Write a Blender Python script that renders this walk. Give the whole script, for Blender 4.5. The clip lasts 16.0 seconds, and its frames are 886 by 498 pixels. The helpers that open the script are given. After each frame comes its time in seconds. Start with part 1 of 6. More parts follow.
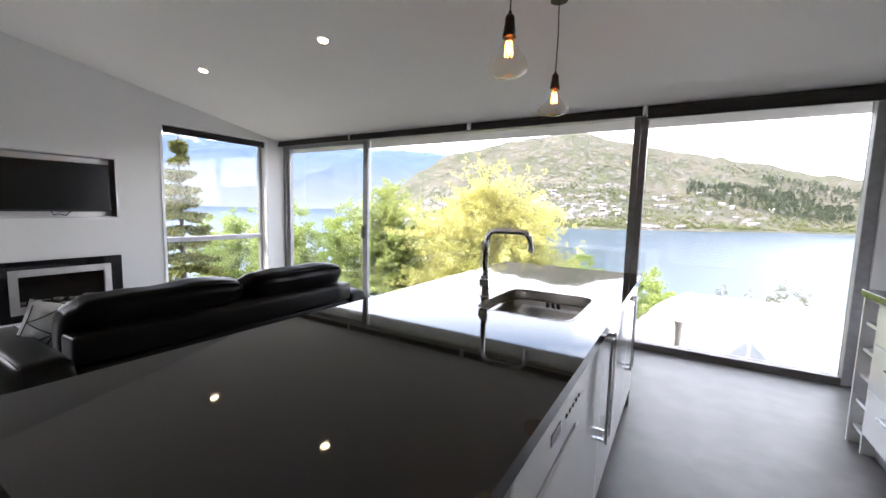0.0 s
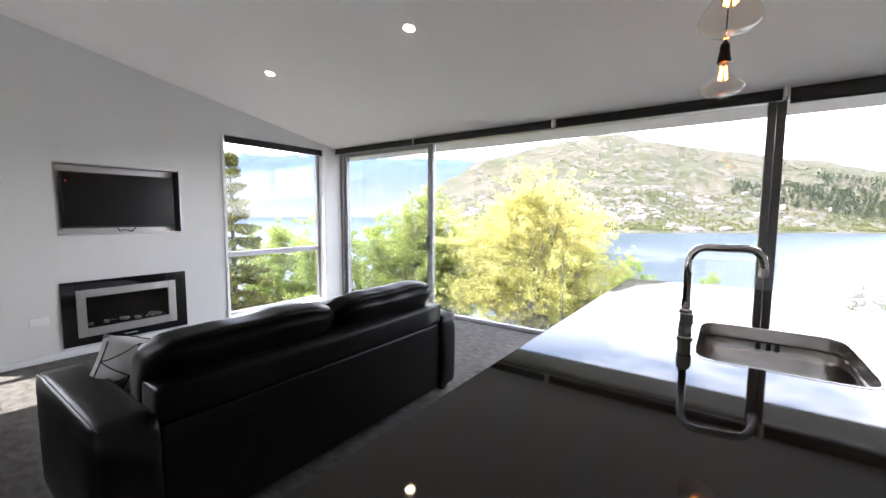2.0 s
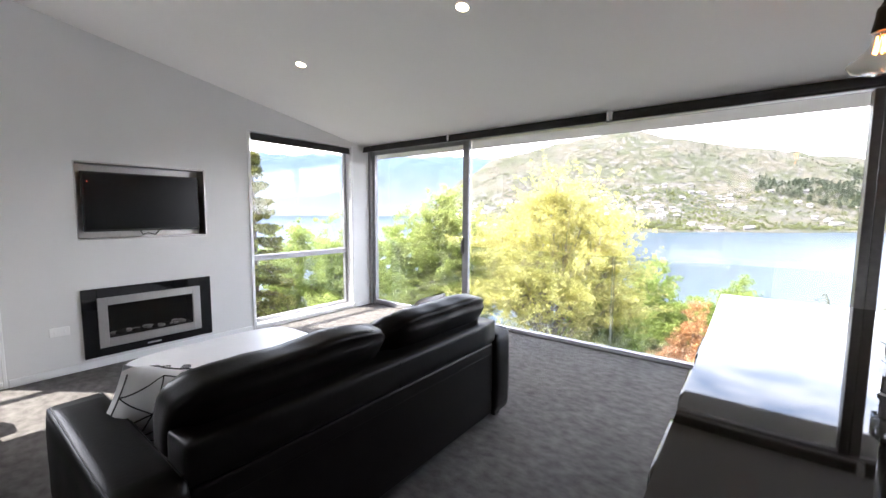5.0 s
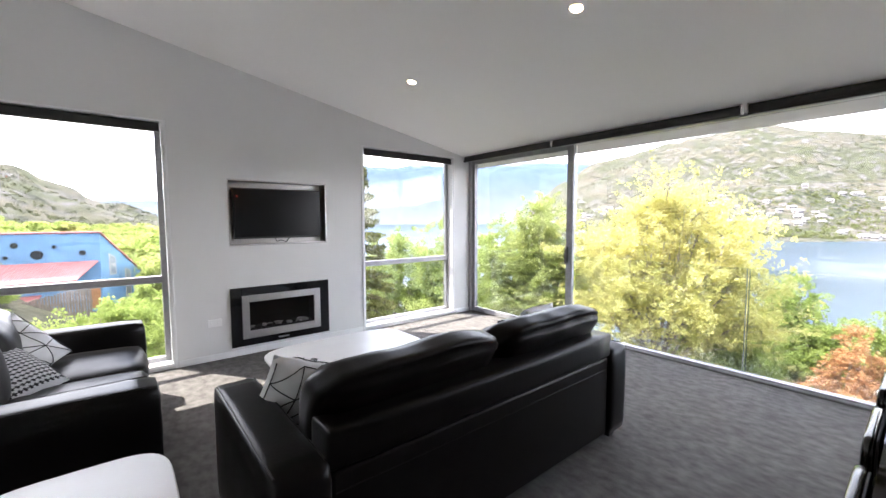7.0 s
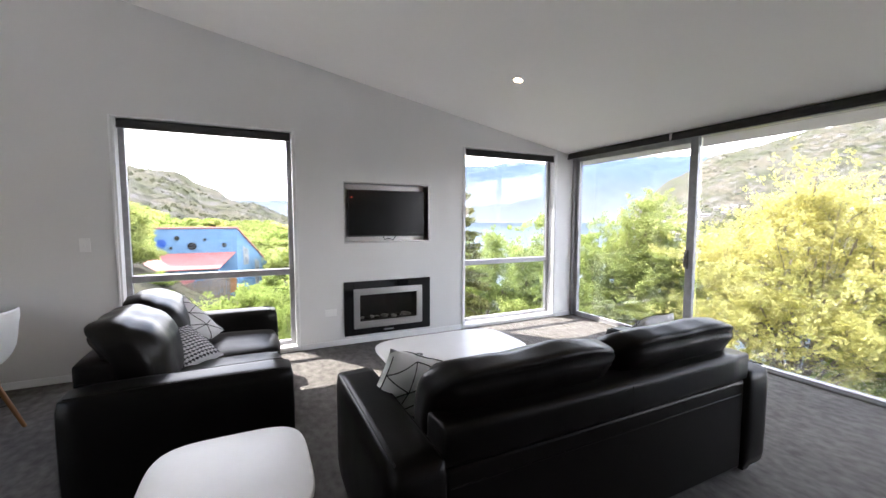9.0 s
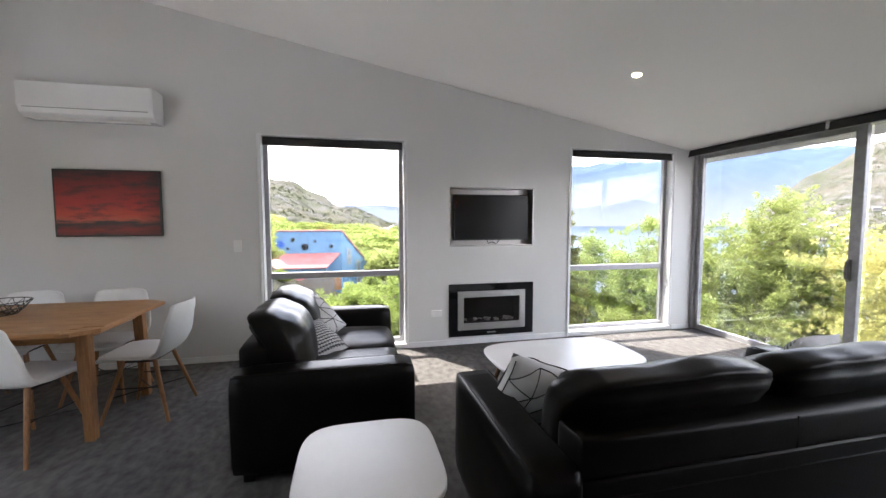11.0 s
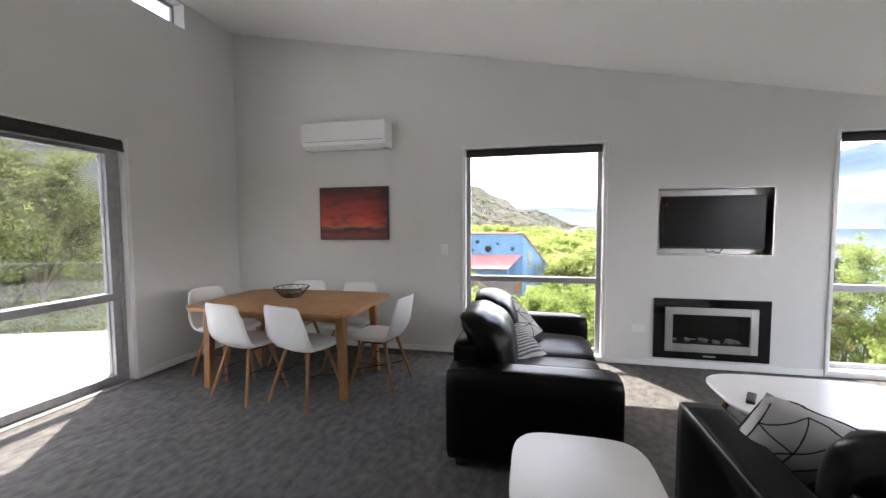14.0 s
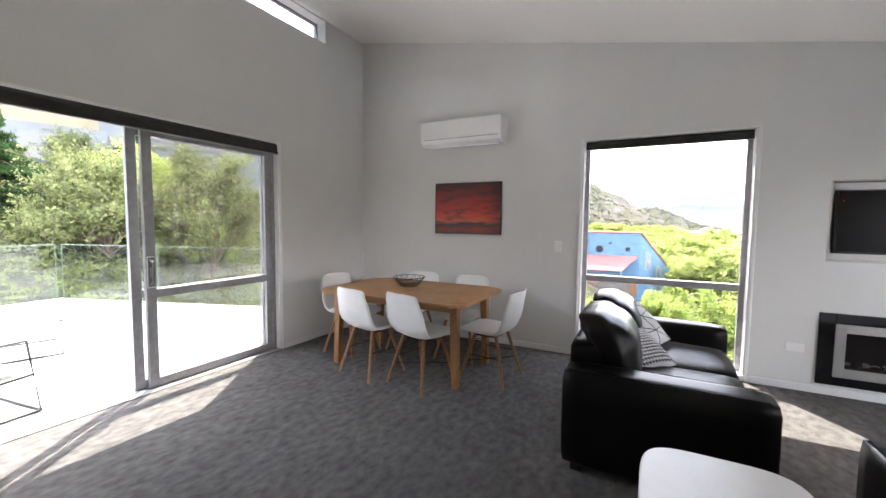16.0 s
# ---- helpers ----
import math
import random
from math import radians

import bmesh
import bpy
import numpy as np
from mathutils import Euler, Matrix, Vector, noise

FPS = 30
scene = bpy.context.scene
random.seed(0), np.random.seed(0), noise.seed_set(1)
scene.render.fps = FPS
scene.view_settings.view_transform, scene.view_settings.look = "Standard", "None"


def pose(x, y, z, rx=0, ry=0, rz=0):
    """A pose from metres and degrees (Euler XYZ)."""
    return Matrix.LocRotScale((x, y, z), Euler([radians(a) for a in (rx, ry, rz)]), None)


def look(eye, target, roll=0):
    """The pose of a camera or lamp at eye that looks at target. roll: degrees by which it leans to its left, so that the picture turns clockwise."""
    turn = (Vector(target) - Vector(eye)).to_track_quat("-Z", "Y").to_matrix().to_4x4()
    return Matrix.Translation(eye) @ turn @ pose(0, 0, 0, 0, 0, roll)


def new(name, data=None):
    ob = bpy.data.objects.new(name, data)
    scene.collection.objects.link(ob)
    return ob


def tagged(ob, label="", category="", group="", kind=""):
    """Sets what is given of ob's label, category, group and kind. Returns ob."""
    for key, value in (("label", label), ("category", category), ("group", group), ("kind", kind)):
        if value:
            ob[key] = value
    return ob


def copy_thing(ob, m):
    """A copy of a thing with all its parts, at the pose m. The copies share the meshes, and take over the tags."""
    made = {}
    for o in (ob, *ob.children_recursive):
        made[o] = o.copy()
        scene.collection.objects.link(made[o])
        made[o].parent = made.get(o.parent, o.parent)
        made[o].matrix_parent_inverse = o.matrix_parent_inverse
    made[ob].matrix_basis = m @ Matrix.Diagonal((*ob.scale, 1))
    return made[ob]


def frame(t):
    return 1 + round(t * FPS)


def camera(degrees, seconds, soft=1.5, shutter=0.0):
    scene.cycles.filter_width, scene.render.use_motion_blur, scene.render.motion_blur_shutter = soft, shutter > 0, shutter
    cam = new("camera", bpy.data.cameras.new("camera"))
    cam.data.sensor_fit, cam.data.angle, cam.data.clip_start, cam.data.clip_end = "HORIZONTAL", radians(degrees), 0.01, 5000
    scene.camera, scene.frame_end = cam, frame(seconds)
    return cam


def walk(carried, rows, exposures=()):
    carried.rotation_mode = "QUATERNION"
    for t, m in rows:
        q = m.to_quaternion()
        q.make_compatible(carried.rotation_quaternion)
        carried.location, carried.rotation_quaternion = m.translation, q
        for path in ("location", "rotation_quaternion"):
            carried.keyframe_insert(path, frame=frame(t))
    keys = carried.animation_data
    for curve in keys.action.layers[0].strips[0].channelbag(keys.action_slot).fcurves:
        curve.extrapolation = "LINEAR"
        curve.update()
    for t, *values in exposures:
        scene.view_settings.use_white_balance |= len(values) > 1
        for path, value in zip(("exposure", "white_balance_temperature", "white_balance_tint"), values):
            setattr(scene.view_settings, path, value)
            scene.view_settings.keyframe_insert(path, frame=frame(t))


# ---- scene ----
cam = camera(96.1, 16.0)
PATH = [
    (0, (-0.095, -0.025, 1.334), (-1.118, 1.681, 1.127), 1.5),
    (0.5, (-0.255, 0.021, 1.348), (-1.322, 1.7, 1.143), 0.8),
    (1, (-0.45, 0.046, 1.349), (-1.54, 1.711, 1.147), 0.8),
    (1.5, (-0.621, 0.074, 1.349), (-1.776, 1.695, 1.152), 0.3),
    (2, (-0.768, 0.085, 1.342), (-1.927, 1.706, 1.165), 0.3),
    (2.5, (-0.877, 0.097, 1.347), (-1.976, 1.76, 1.187), 0.2),
    (3, (-0.962, 0.132, 1.355), (-2.02, 1.822, 1.201), 0.2),
    (3.2, (-0.99, 0.154, 1.374), (-2.046, 1.844, 1.215), 0.1),
    (5.3, (-1.186, 0.207, 1.377), (-2.464, 1.735, 1.192), 0.2),
    (5.5, (-1.192, 0.203, 1.37), (-2.511, 1.695, 1.187), 0.1),
    (6, (-1.219, 0.176, 1.38), (-2.605, 1.608, 1.207), 0.2),
    (6.5, (-1.228, 0.143, 1.383), (-2.693, 1.495, 1.222), 0.1),
    (7, (-1.245, 0.13, 1.373), (-2.794, 1.387, 1.229), -0.2),
    (7.5, (-1.263, 0.093, 1.38), (-2.887, 1.252, 1.244), -0.2),
    (8, (-1.27, 0.076, 1.383), (-2.963, 1.134, 1.251), -0.2),
    (10.3, (-1.323, -0.03, 1.4), (-3.221, 0.582, 1.254), -0.0),
    (10.5, (-1.318, -0.057, 1.388), (-3.231, 0.511, 1.253), -0.1),
    (11, (-1.324, -0.091, 1.4), (-3.27, 0.351, 1.264), -0.1),
    (11.5, (-1.322, -0.113, 1.403), (-3.294, 0.193, 1.276), -0.2),
    (12, (-1.32, -0.145, 1.41), (-3.31, 0.014, 1.292), -0.2),
    (12.5, (-1.308, -0.16, 1.425), (-3.304, -0.14, 1.308), -0.3),
    (13, (-1.297, -0.187, 1.449), (-3.29, -0.298, 1.324), -0.3),
    (13.5, (-1.305, -0.219, 1.444), (-3.284, -0.483, 1.324), -0.3),
    (14, (-1.301, -0.245, 1.436), (-3.249, -0.683, 1.316), -0.3),
    (14.5, (-1.294, -0.257, 1.441), (-3.203, -0.843, 1.318), -0.3),
    (15, (-1.289, -0.272, 1.431), (-3.155, -0.983, 1.314), 0.0),
    (15.5, (-1.268, -0.3, 1.432), (-3.09, -1.116, 1.311), 0.3),
    (16, (-1.259, -0.321, 1.419), (-3.027, -1.245, 1.281), 0.6),
]
walk(cam, [(t, look(eye, target, roll)) for t, eye, target, roll in PATH],
     [(0.0, 1.99, 6400, 11), (3.0, 2.30, 6350, 11), (8.0, 2.16, 6400, 11), (12.5, 2.02, 6500, 11), (14.5, 2.17, 6550, 11), (16.0, 2.34, 6500, 11)])

# ---- world, sun, exposure ----
SUN_AZ, SUN_EL = 235.0, 56.5  # the way to the sun: degrees from +y towards +x, and above the horizon
world = bpy.data.worlds.new("sky")
scene.world = world
world.use_nodes = True
wn, wl = world.node_tree.nodes, world.node_tree.links
sky = wn.new("ShaderNodeTexSky")
sky.sky_type, sky.sun_disc = "NISHITA", False
sky.sun_elevation, sky.sun_rotation = radians(SUN_EL), radians(SUN_AZ)
sky.dust_density = 2.0
wcoord = wn.new("ShaderNodeTexCoord")
wmap = wn.new("ShaderNodeMapping")
wmap.inputs["Scale"].default_value = (1.0, 1.0, 3.2)
cloud = wn.new("ShaderNodeTexNoise")
cloud.inputs["Scale"].default_value, cloud.inputs["Detail"].default_value, cloud.inputs["Roughness"].default_value = 2.1, 7.0, 0.55
cramp = wn.new("ShaderNodeValToRGB")
cramp.color_ramp.elements[0].position, cramp.color_ramp.elements[1].position = 0.43, 0.62
wsep, wlow, wmax = wn.new("ShaderNodeSeparateXYZ"), wn.new("ShaderNodeMapRange"), wn.new("ShaderNodeMath")
wlow.inputs[1].default_value, wlow.inputs[2].default_value = 0.34, 0.14
wmax.operation = "MAXIMUM"
wl.new(wcoord.outputs["Generated"], wsep.inputs[0])
wl.new(wsep.outputs["Z"], wlow.inputs[0])
wl.new(wlow.outputs[0], wmax.inputs[1])
cmix = wn.new("ShaderNodeMixRGB")
cmix.inputs[2].default_value = (26.0, 26.4, 27.0, 1)
wl.new(wcoord.outputs["Generated"], wmap.inputs[0])
wl.new(wmap.outputs[0], cloud.inputs["Vector"])
wl.new(cloud.outputs["Fac"], cramp.inputs[0])
wl.new(cramp.outputs[0], wmax.inputs[0])
wl.new(wmax.outputs[0], cmix.inputs[0])
clear = wn.new("ShaderNodeMixRGB")
clear.blend_type = "MULTIPLY"
clear.inputs[0].default_value, clear.inputs[2].default_value = 1.0, (2.5, 2.45, 2.4, 1)
wl.new(sky.outputs[0], clear.inputs[1])
wl.new(clear.outputs[0], cmix.inputs[1])
wl.new(cmix.outputs[0], wn["Background"].inputs[0])
wn["Background"].inputs[1].default_value = 0.15

sun_data = bpy.data.lights.new("sun", "SUN")
sun_data.energy, sun_data.angle, sun_data.color = 4.6, radians(0.53), (1.0, 0.95, 0.87)
sun = new("sun", sun_data)
sun.matrix_world = look((0, 0, 40), (-math.sin(radians(SUN_AZ)) * math.cos(radians(SUN_EL)), -math.cos(radians(SUN_AZ)) * math.cos(radians(SUN_EL)), 40 - math.sin(radians(SUN_EL))))


# ---- materials ----
def material(name, color, rough=0.5, metal=0.0, color2=None, scale=8.0, detail=6.0, low=0.35, high=0.65, bump=0.0, bump_scale=60.0,
             stretch=(1, 1, 1), coat=0.0, spec=0.5, rough2=None, island=0.0, blotch=0.0, blotch_scale=1.2, trans=0.0):
    """A surface with grain (scale), a slower stain (blotch) and a fine relief (bump). Colours are linear."""
    m = bpy.data.materials.new(name)
    m.use_nodes = True
    n, l = m.node_tree.nodes, m.node_tree.links
    b = n["Principled BSDF"]
    b.inputs["Roughness"].default_value, b.inputs["Metallic"].default_value = rough, metal
    b.inputs["Coat Weight"].default_value, b.inputs["Specular IOR Level"].default_value = coat, spec
    b.inputs["Coat Roughness"].default_value = 0.05
    b.inputs["Transmission Weight"].default_value = trans
    b.inputs["Base Color"].default_value = (*color, 1)
    co = n.new("ShaderNodeTexCoord")
    mp = n.new("ShaderNodeMapping")
    mp.inputs["Scale"].default_value = stretch
    l.new(co.outputs["Object"], mp.inputs[0])
    out = None
    if color2:
        t = n.new("ShaderNodeTexNoise")
        t.inputs["Scale"].default_value, t.inputs["Detail"].default_value = scale, detail
        r = n.new("ShaderNodeMapRange")
        r.inputs[1].default_value, r.inputs[2].default_value = low, high
        x = n.new("ShaderNodeMixRGB")
        x.inputs[1].default_value, x.inputs[2].default_value = (*color, 1), (*color2, 1)
        l.new(mp.outputs[0], t.inputs["Vector"])
        l.new(t.outputs["Fac"], r.inputs[0])
        l.new(r.outputs[0], x.inputs[0])
        out = x.outputs[0]
        if rough2 is not None:
            q = n.new("ShaderNodeMapRange")
            q.inputs[1].default_value, q.inputs[2].default_value = low, high
            q.inputs[3].default_value, q.inputs[4].default_value = rough, rough2
            l.new(t.outputs["Fac"], q.inputs[0])
            l.new(q.outputs[0], b.inputs["Roughness"])
    for on, kind in ((blotch, "n"), (island, "i")):
        if on:
            if kind == "n":
                t = n.new("ShaderNodeTexNoise")
                t.inputs["Scale"].default_value, t.inputs["Detail"].default_value = blotch_scale, 3.0
                l.new(co.outputs["Object"], t.inputs["Vector"])
                src = t.outputs["Fac"]
            else:
                src = n.new("ShaderNodeNewGeometry").outputs["Random Per Island"]
            r = n.new("ShaderNodeMapRange")
            r.inputs[1].default_value, r.inputs[2].default_value = (0.3, 0.7) if kind == "n" else (0.0, 1.0)
            r.inputs[3].default_value, r.inputs[4].default_value = 1 - on, 1 + on
            h = n.new("ShaderNodeHueSaturation")
            if out:
                l.new(out, h.inputs["Color"])
            else:
                h.inputs["Color"].default_value = (*color, 1)
            l.new(src, r.inputs[0])
            l.new(r.outputs[0], h.inputs["Value"])
            if kind == "i":
                r2 = n.new("ShaderNodeMapRange")
                r2.inputs[3].default_value, r2.inputs[4].default_value = 0.5 - on * 0.06, 0.5 + on * 0.05
                l.new(src, r2.inputs[0])
                l.new(r2.outputs[0], h.inputs["Hue"])
            out = h.outputs["Color"]
    if out:
        l.new(out, b.inputs["Base Color"])
    if bump:
        t = n.new("ShaderNodeTexNoise")
        t.inputs["Scale"].default_value, t.inputs["Detail"].default_value = bump_scale, 4.0
        u = n.new("ShaderNodeBump")
        u.inputs["Strength"].default_value, u.inputs["Distance"].default_value = bump, 0.01
        l.new(mp.outputs[0], t.inputs["Vector"])
        l.new(t.outputs["Fac"], u.inputs["Height"])
        l.new(u.outputs[0], b.inputs["Normal"])
    return m


def glass(name, tint=(0.97, 0.985, 0.975), ior=1.45):
    """A thin pane: clear, with the gloss of glass."""
    m = bpy.data.materials.new(name)
    m.use_nodes = True
    n, l = m.node_tree.nodes, m.node_tree.links
    n.remove(n["Principled BSDF"])
    a, g, x, f = n.new("ShaderNodeBsdfTransparent"), n.new("ShaderNodeBsdfGlossy"), n.new("ShaderNodeMixShader"), n.new("ShaderNodeLayerWeight")
    a.inputs[0].default_value, g.inputs["Roughness"].default_value = (*tint, 1), 0.0
    p, k = n.new("ShaderNodeMath"), n.new("ShaderNodeMath")
    p.operation, p.inputs[1].default_value = "POWER", 5.0
    low = ((ior - 1) / (ior + 1)) ** 2
    k.operation, k.inputs[1].default_value, k.inputs[2].default_value = "MULTIPLY_ADD", 0.8, low
    l.new(f.outputs["Facing"], p.inputs[0])
    l.new(p.outputs[0], k.inputs[0])
    l.new(k.outputs[0], x.inputs[0])
    l.new(a.outputs[0], x.inputs[1])
    l.new(g.outputs[0], x.inputs[2])
    l.new(x.outputs[0], n["Material Output"].inputs[0])
    return m


def glowing(name, color, strength):
    m = bpy.data.materials.new(name)
    m.use_nodes = True
    b = m.node_tree.nodes["Principled BSDF"]
    b.inputs["Base Color"].default_value = (*color, 1)
    b.inputs["Emission Color"].default_value, b.inputs["Emission Strength"].default_value = (*color, 1), strength
    return m


def leaves(name, color, color2, through_light=0.35):
    """Foliage: each leaf its own shade, part of the light passing through."""
    m = bpy.data.materials.new(name)
    m.use_nodes = True
    n, l = m.node_tree.nodes, m.node_tree.links
    n.remove(n["Principled BSDF"])
    geo, mix, co, no = n.new("ShaderNodeNewGeometry"), n.new("ShaderNodeMixRGB"), n.new("ShaderNodeTexCoord"), n.new("ShaderNodeTexNoise")
    no.inputs["Scale"].default_value = 0.55
    ad = n.new("ShaderNodeMath")
    ad.operation = "MULTIPLY_ADD"
    ad.inputs[1].default_value, ad.inputs[2].default_value = 0.6, -0.05
    su = n.new("ShaderNodeMath")
    su.operation = "MULTIPLY_ADD"
    su.inputs[1].default_value = 0.8
    l.new(geo.outputs["Random Per Island"], ad.inputs[0])
    l.new(co.outputs["Object"], no.inputs["Vector"])
    l.new(no.outputs["Fac"], su.inputs[0])
    l.new(ad.outputs[0], su.inputs[2])
    mix.inputs[1].default_value, mix.inputs[2].default_value = (*color, 1), (*color2, 1)
    l.new(su.outputs[0], mix.inputs[0])
    d, t, x = n.new("ShaderNodeBsdfDiffuse"), n.new("ShaderNodeBsdfTranslucent"), n.new("ShaderNodeMixShader")
    l.new(mix.outputs[0], d.inputs[0])
    l.new(mix.outputs[0], t.inputs[0])
    x.inputs[0].default_value = through_light
    l.new(d.outputs[0], x.inputs[1])
    l.new(t.outputs[0], x.inputs[2])
    l.new(x.outputs[0], n["Material Output"].inputs[0])
    return m


M = {}
M["wall"] = material("wall_paint", (0.685, 0.68, 0.67), 0.55, color2=(0.66, 0.655, 0.645), scale=1.4, bump=0.06, bump_scale=220)
M["ceiling"] = material("ceiling_paint", (0.90, 0.89, 0.875), 0.7, color2=(0.88, 0.87, 0.855), scale=0.9, bump=0.05, bump_scale=200)
M["trim"] = material("trim_paint", (0.80, 0.80, 0.80), 0.35, color2=(0.74, 0.74, 0.74), scale=4)
M["carpet"] = material("carpet_pile", (0.092, 0.086, 0.080), 0.95, color2=(0.190, 0.178, 0.167), scale=13.0, detail=15, low=0.28, high=0.72, bump=1.0, bump_scale=260, stretch=(1.0, 1.4, 1.0), spec=0.15, blotch=0.11, blotch_scale=3.2)
M["vinyl"] = material("vinyl_floor", (0.125, 0.121, 0.118), 0.42, color2=(0.155, 0.150, 0.147), scale=5, detail=9, bump=0.08, bump_scale=90, blotch=0.08, blotch_scale=2.5)
M["leather"] = material("black_leather", (0.004, 0.0036, 0.0036), 0.30, color2=(0.0055, 0.005, 0.005), scale=5, detail=3, bump=0.06, bump_scale=90, rough2=0.34, spec=0.14)
M["leather_gloss"] = material("polished_black_leather", (0.006, 0.0055, 0.0055), 0.16, color2=(0.009, 0.008, 0.008), scale=14, bump=0.05, bump_scale=130, rough2=0.22)
M["alu"] = material("grey_aluminium", (0.36, 0.36, 0.37), 0.42, 0.35, color2=(0.30, 0.30, 0.31), scale=20)
M["alu_dark"] = material("dark_aluminium", (0.14, 0.13, 0.125), 0.4, 0.4, color2=(0.11, 0.105, 0.10), scale=20)
M["blind"] = material("blind_fabric", (0.022, 0.021, 0.022), 0.75, color2=(0.034, 0.032, 0.033), scale=60, stretch=(0.2, 1, 1))
M["glass"] = glass("window_glass", (0.765, 0.755, 0.765))
M["glass_door"] = glass("door_glass", (0.88, 0.875, 0.875))
M["glass_rail"] = glass("balustrade_glass", (0.93, 0.95, 0.94))
M["glass_edge"] = material("glass_edge", (0.17, 0.21, 0.185), 0.2)
M["steel"] = material("brushed_steel", (0.56, 0.55, 0.54), 0.30, 1.0, color2=(0.44, 0.43, 0.42), scale=30, stretch=(1, 1, 30), rough2=0.38)
M["steel_h"] = material("brushed_steel_flat", (0.58, 0.57, 0.56), 0.30, 1.0, color2=(0.46, 0.45, 0.44), scale=30, stretch=(30, 1, 1), rough2=0.40)
M["sink_steel"] = material("satin_sink_steel", (0.48, 0.455, 0.43), 0.27, 1.0, color2=(0.45, 0.425, 0.40), scale=9)
M["chrome"] = material("chrome", (0.72, 0.72, 0.73), 0.08, 1.0, color2=(0.60, 0.60, 0.61), scale=30)
M["worktop"] = material("dark_stone_worktop", (0.010, 0.0075, 0.006), 0.03, color2=(0.017, 0.0135, 0.011), scale=160, detail=3, low=0.45, high=0.7, spec=0.5, rough2=0.045)
M["cabinet"] = material("white_lacquer", (0.78, 0.78, 0.78), 0.14, color2=(0.75, 0.75, 0.75), scale=3, coat=0.3)
M["plinth"] = material("plinth_board", (0.28, 0.28, 0.28), 0.5, color2=(0.24, 0.24, 0.24), scale=9)
M["screen"] = material("television_screen", (0.004, 0.004, 0.0045), 0.22, color2=(0.006, 0.006, 0.0065), scale=20, spec=0.25)
M["pale_glass"] = material("skylight_glass", (0.20, 0.22, 0.24), 0.15, color2=(0.26, 0.28, 0.30), scale=3)
M["bark_pale"] = material("pale_bark", (0.20, 0.165, 0.13), 0.9, color2=(0.29, 0.25, 0.205), scale=9, stretch=(1, 1, 0.2), bump=0.5, bump_scale=25)
M["porthole_blue"] = material("blue_porthole", (0.03, 0.10, 0.40), 0.3, color2=(0.04, 0.13, 0.45), scale=4)
M["black_gloss"] = material("black_glass", (0.006, 0.006, 0.007), 0.05, color2=(0.009, 0.009, 0.010), scale=20)
M["black_matt"] = material("black_enamel", (0.012, 0.012, 0.012), 0.4, color2=(0.02, 0.02, 0.02), scale=25)
M["black_metal"] = material("black_wire", (0.016, 0.015, 0.015), 0.45, 0.3, color2=(0.03, 0.026, 0.022), scale=40)
M["ember_dark"] = material("firebox", (0.015, 0.013, 0.012), 0.7, color2=(0.03, 0.022, 0.016), scale=18)
M["pebble"] = material("fire_pebble", (0.62, 0.60, 0.57), 0.6, color2=(0.36, 0.34, 0.32), scale=14, island=0.25)
M["plastic_white"] = material("white_plastic", (0.82, 0.815, 0.805), 0.32, color2=(0.78, 0.775, 0.765), scale=6)
M["table_white"] = material("white_table_top", (0.80, 0.795, 0.785), 0.30, color2=(0.76, 0.755, 0.745), scale=5)
M["oak"] = material("oiled_oak", (0.29, 0.132, 0.046), 0.42, color2=(0.40, 0.205, 0.080), scale=9, detail=9, stretch=(9, 1.0, 9), bump=0.12, bump_scale=30, blotch=0.15, blotch_scale=3, island=0.10)
M["oak_leg"] = material("oak_leg", (0.26, 0.120, 0.045), 0.45, color2=(0.37, 0.180, 0.070), scale=12, detail=8, stretch=(8, 8, 1), bump=0.1, bump_scale=30)
M["walnut"] = material("walnut_leg", (0.13, 0.062, 0.028), 0.4, color2=(0.20, 0.10, 0.045), scale=12, stretch=(8, 8, 1))
M["pillow_white"] = material("pillow_cotton", (0.70, 0.70, 0.71), 0.9, color2=(0.60, 0.60, 0.61), scale=9, bump=0.3, bump_scale=300)
M["ink"] = material("black_print", (0.012, 0.012, 0.016), 0.85, color2=(0.03, 0.03, 0.035), scale=30)
M["bakelite"] = material("bronze_lampholder", (0.030, 0.022, 0.017), 0.28, 0.6, color2=(0.05, 0.035, 0.025), scale=20)
M["bulb_glass"] = glass("bulb_glass", (0.97, 0.94, 0.90), 1.6)
M["filament"] = glowing("filament", (1.0, 0.30, 0.05), 7.0)
M["downlight"] = glowing("downlight_glow", (1.0, 0.76, 0.46), 16.0)
M["red_glint"] = glowing("painted_red_glint", (1.0, 0.08, 0.03), 3.0)
M["ac"] = material("white_gloss_plastic", (0.80, 0.80, 0.80), 0.08, color2=(0.78, 0.78, 0.78), scale=4)
M["concrete"] = material("pale_terrace", (0.50, 0.50, 0.49), 0.7, color2=(0.42, 0.42, 0.41), scale=3, detail=8, bump=0.15, bump_scale=60, blotch=0.12)
M["roofing"] = material("roof_sheet", (0.20, 0.20, 0.21), 0.5, 0.2, color2=(0.16, 0.16, 0.17), scale=5)
M["blue"] = material("blue_render", (0.15, 0.28, 0.42), 0.75, color2=(0.125, 0.24, 0.375), scale=2.0, blotch=0.12)
M["red_roof"] = material("faded_red_roof", (0.42, 0.17, 0.155), 0.6, color2=(0.34, 0.125, 0.115), scale=1.5, stretch=(1, 6, 1))
M["white_roof"] = material("white_roof", (0.50, 0.505, 0.51), 0.55, color2=(0.44, 0.445, 0.45), scale=1.2)
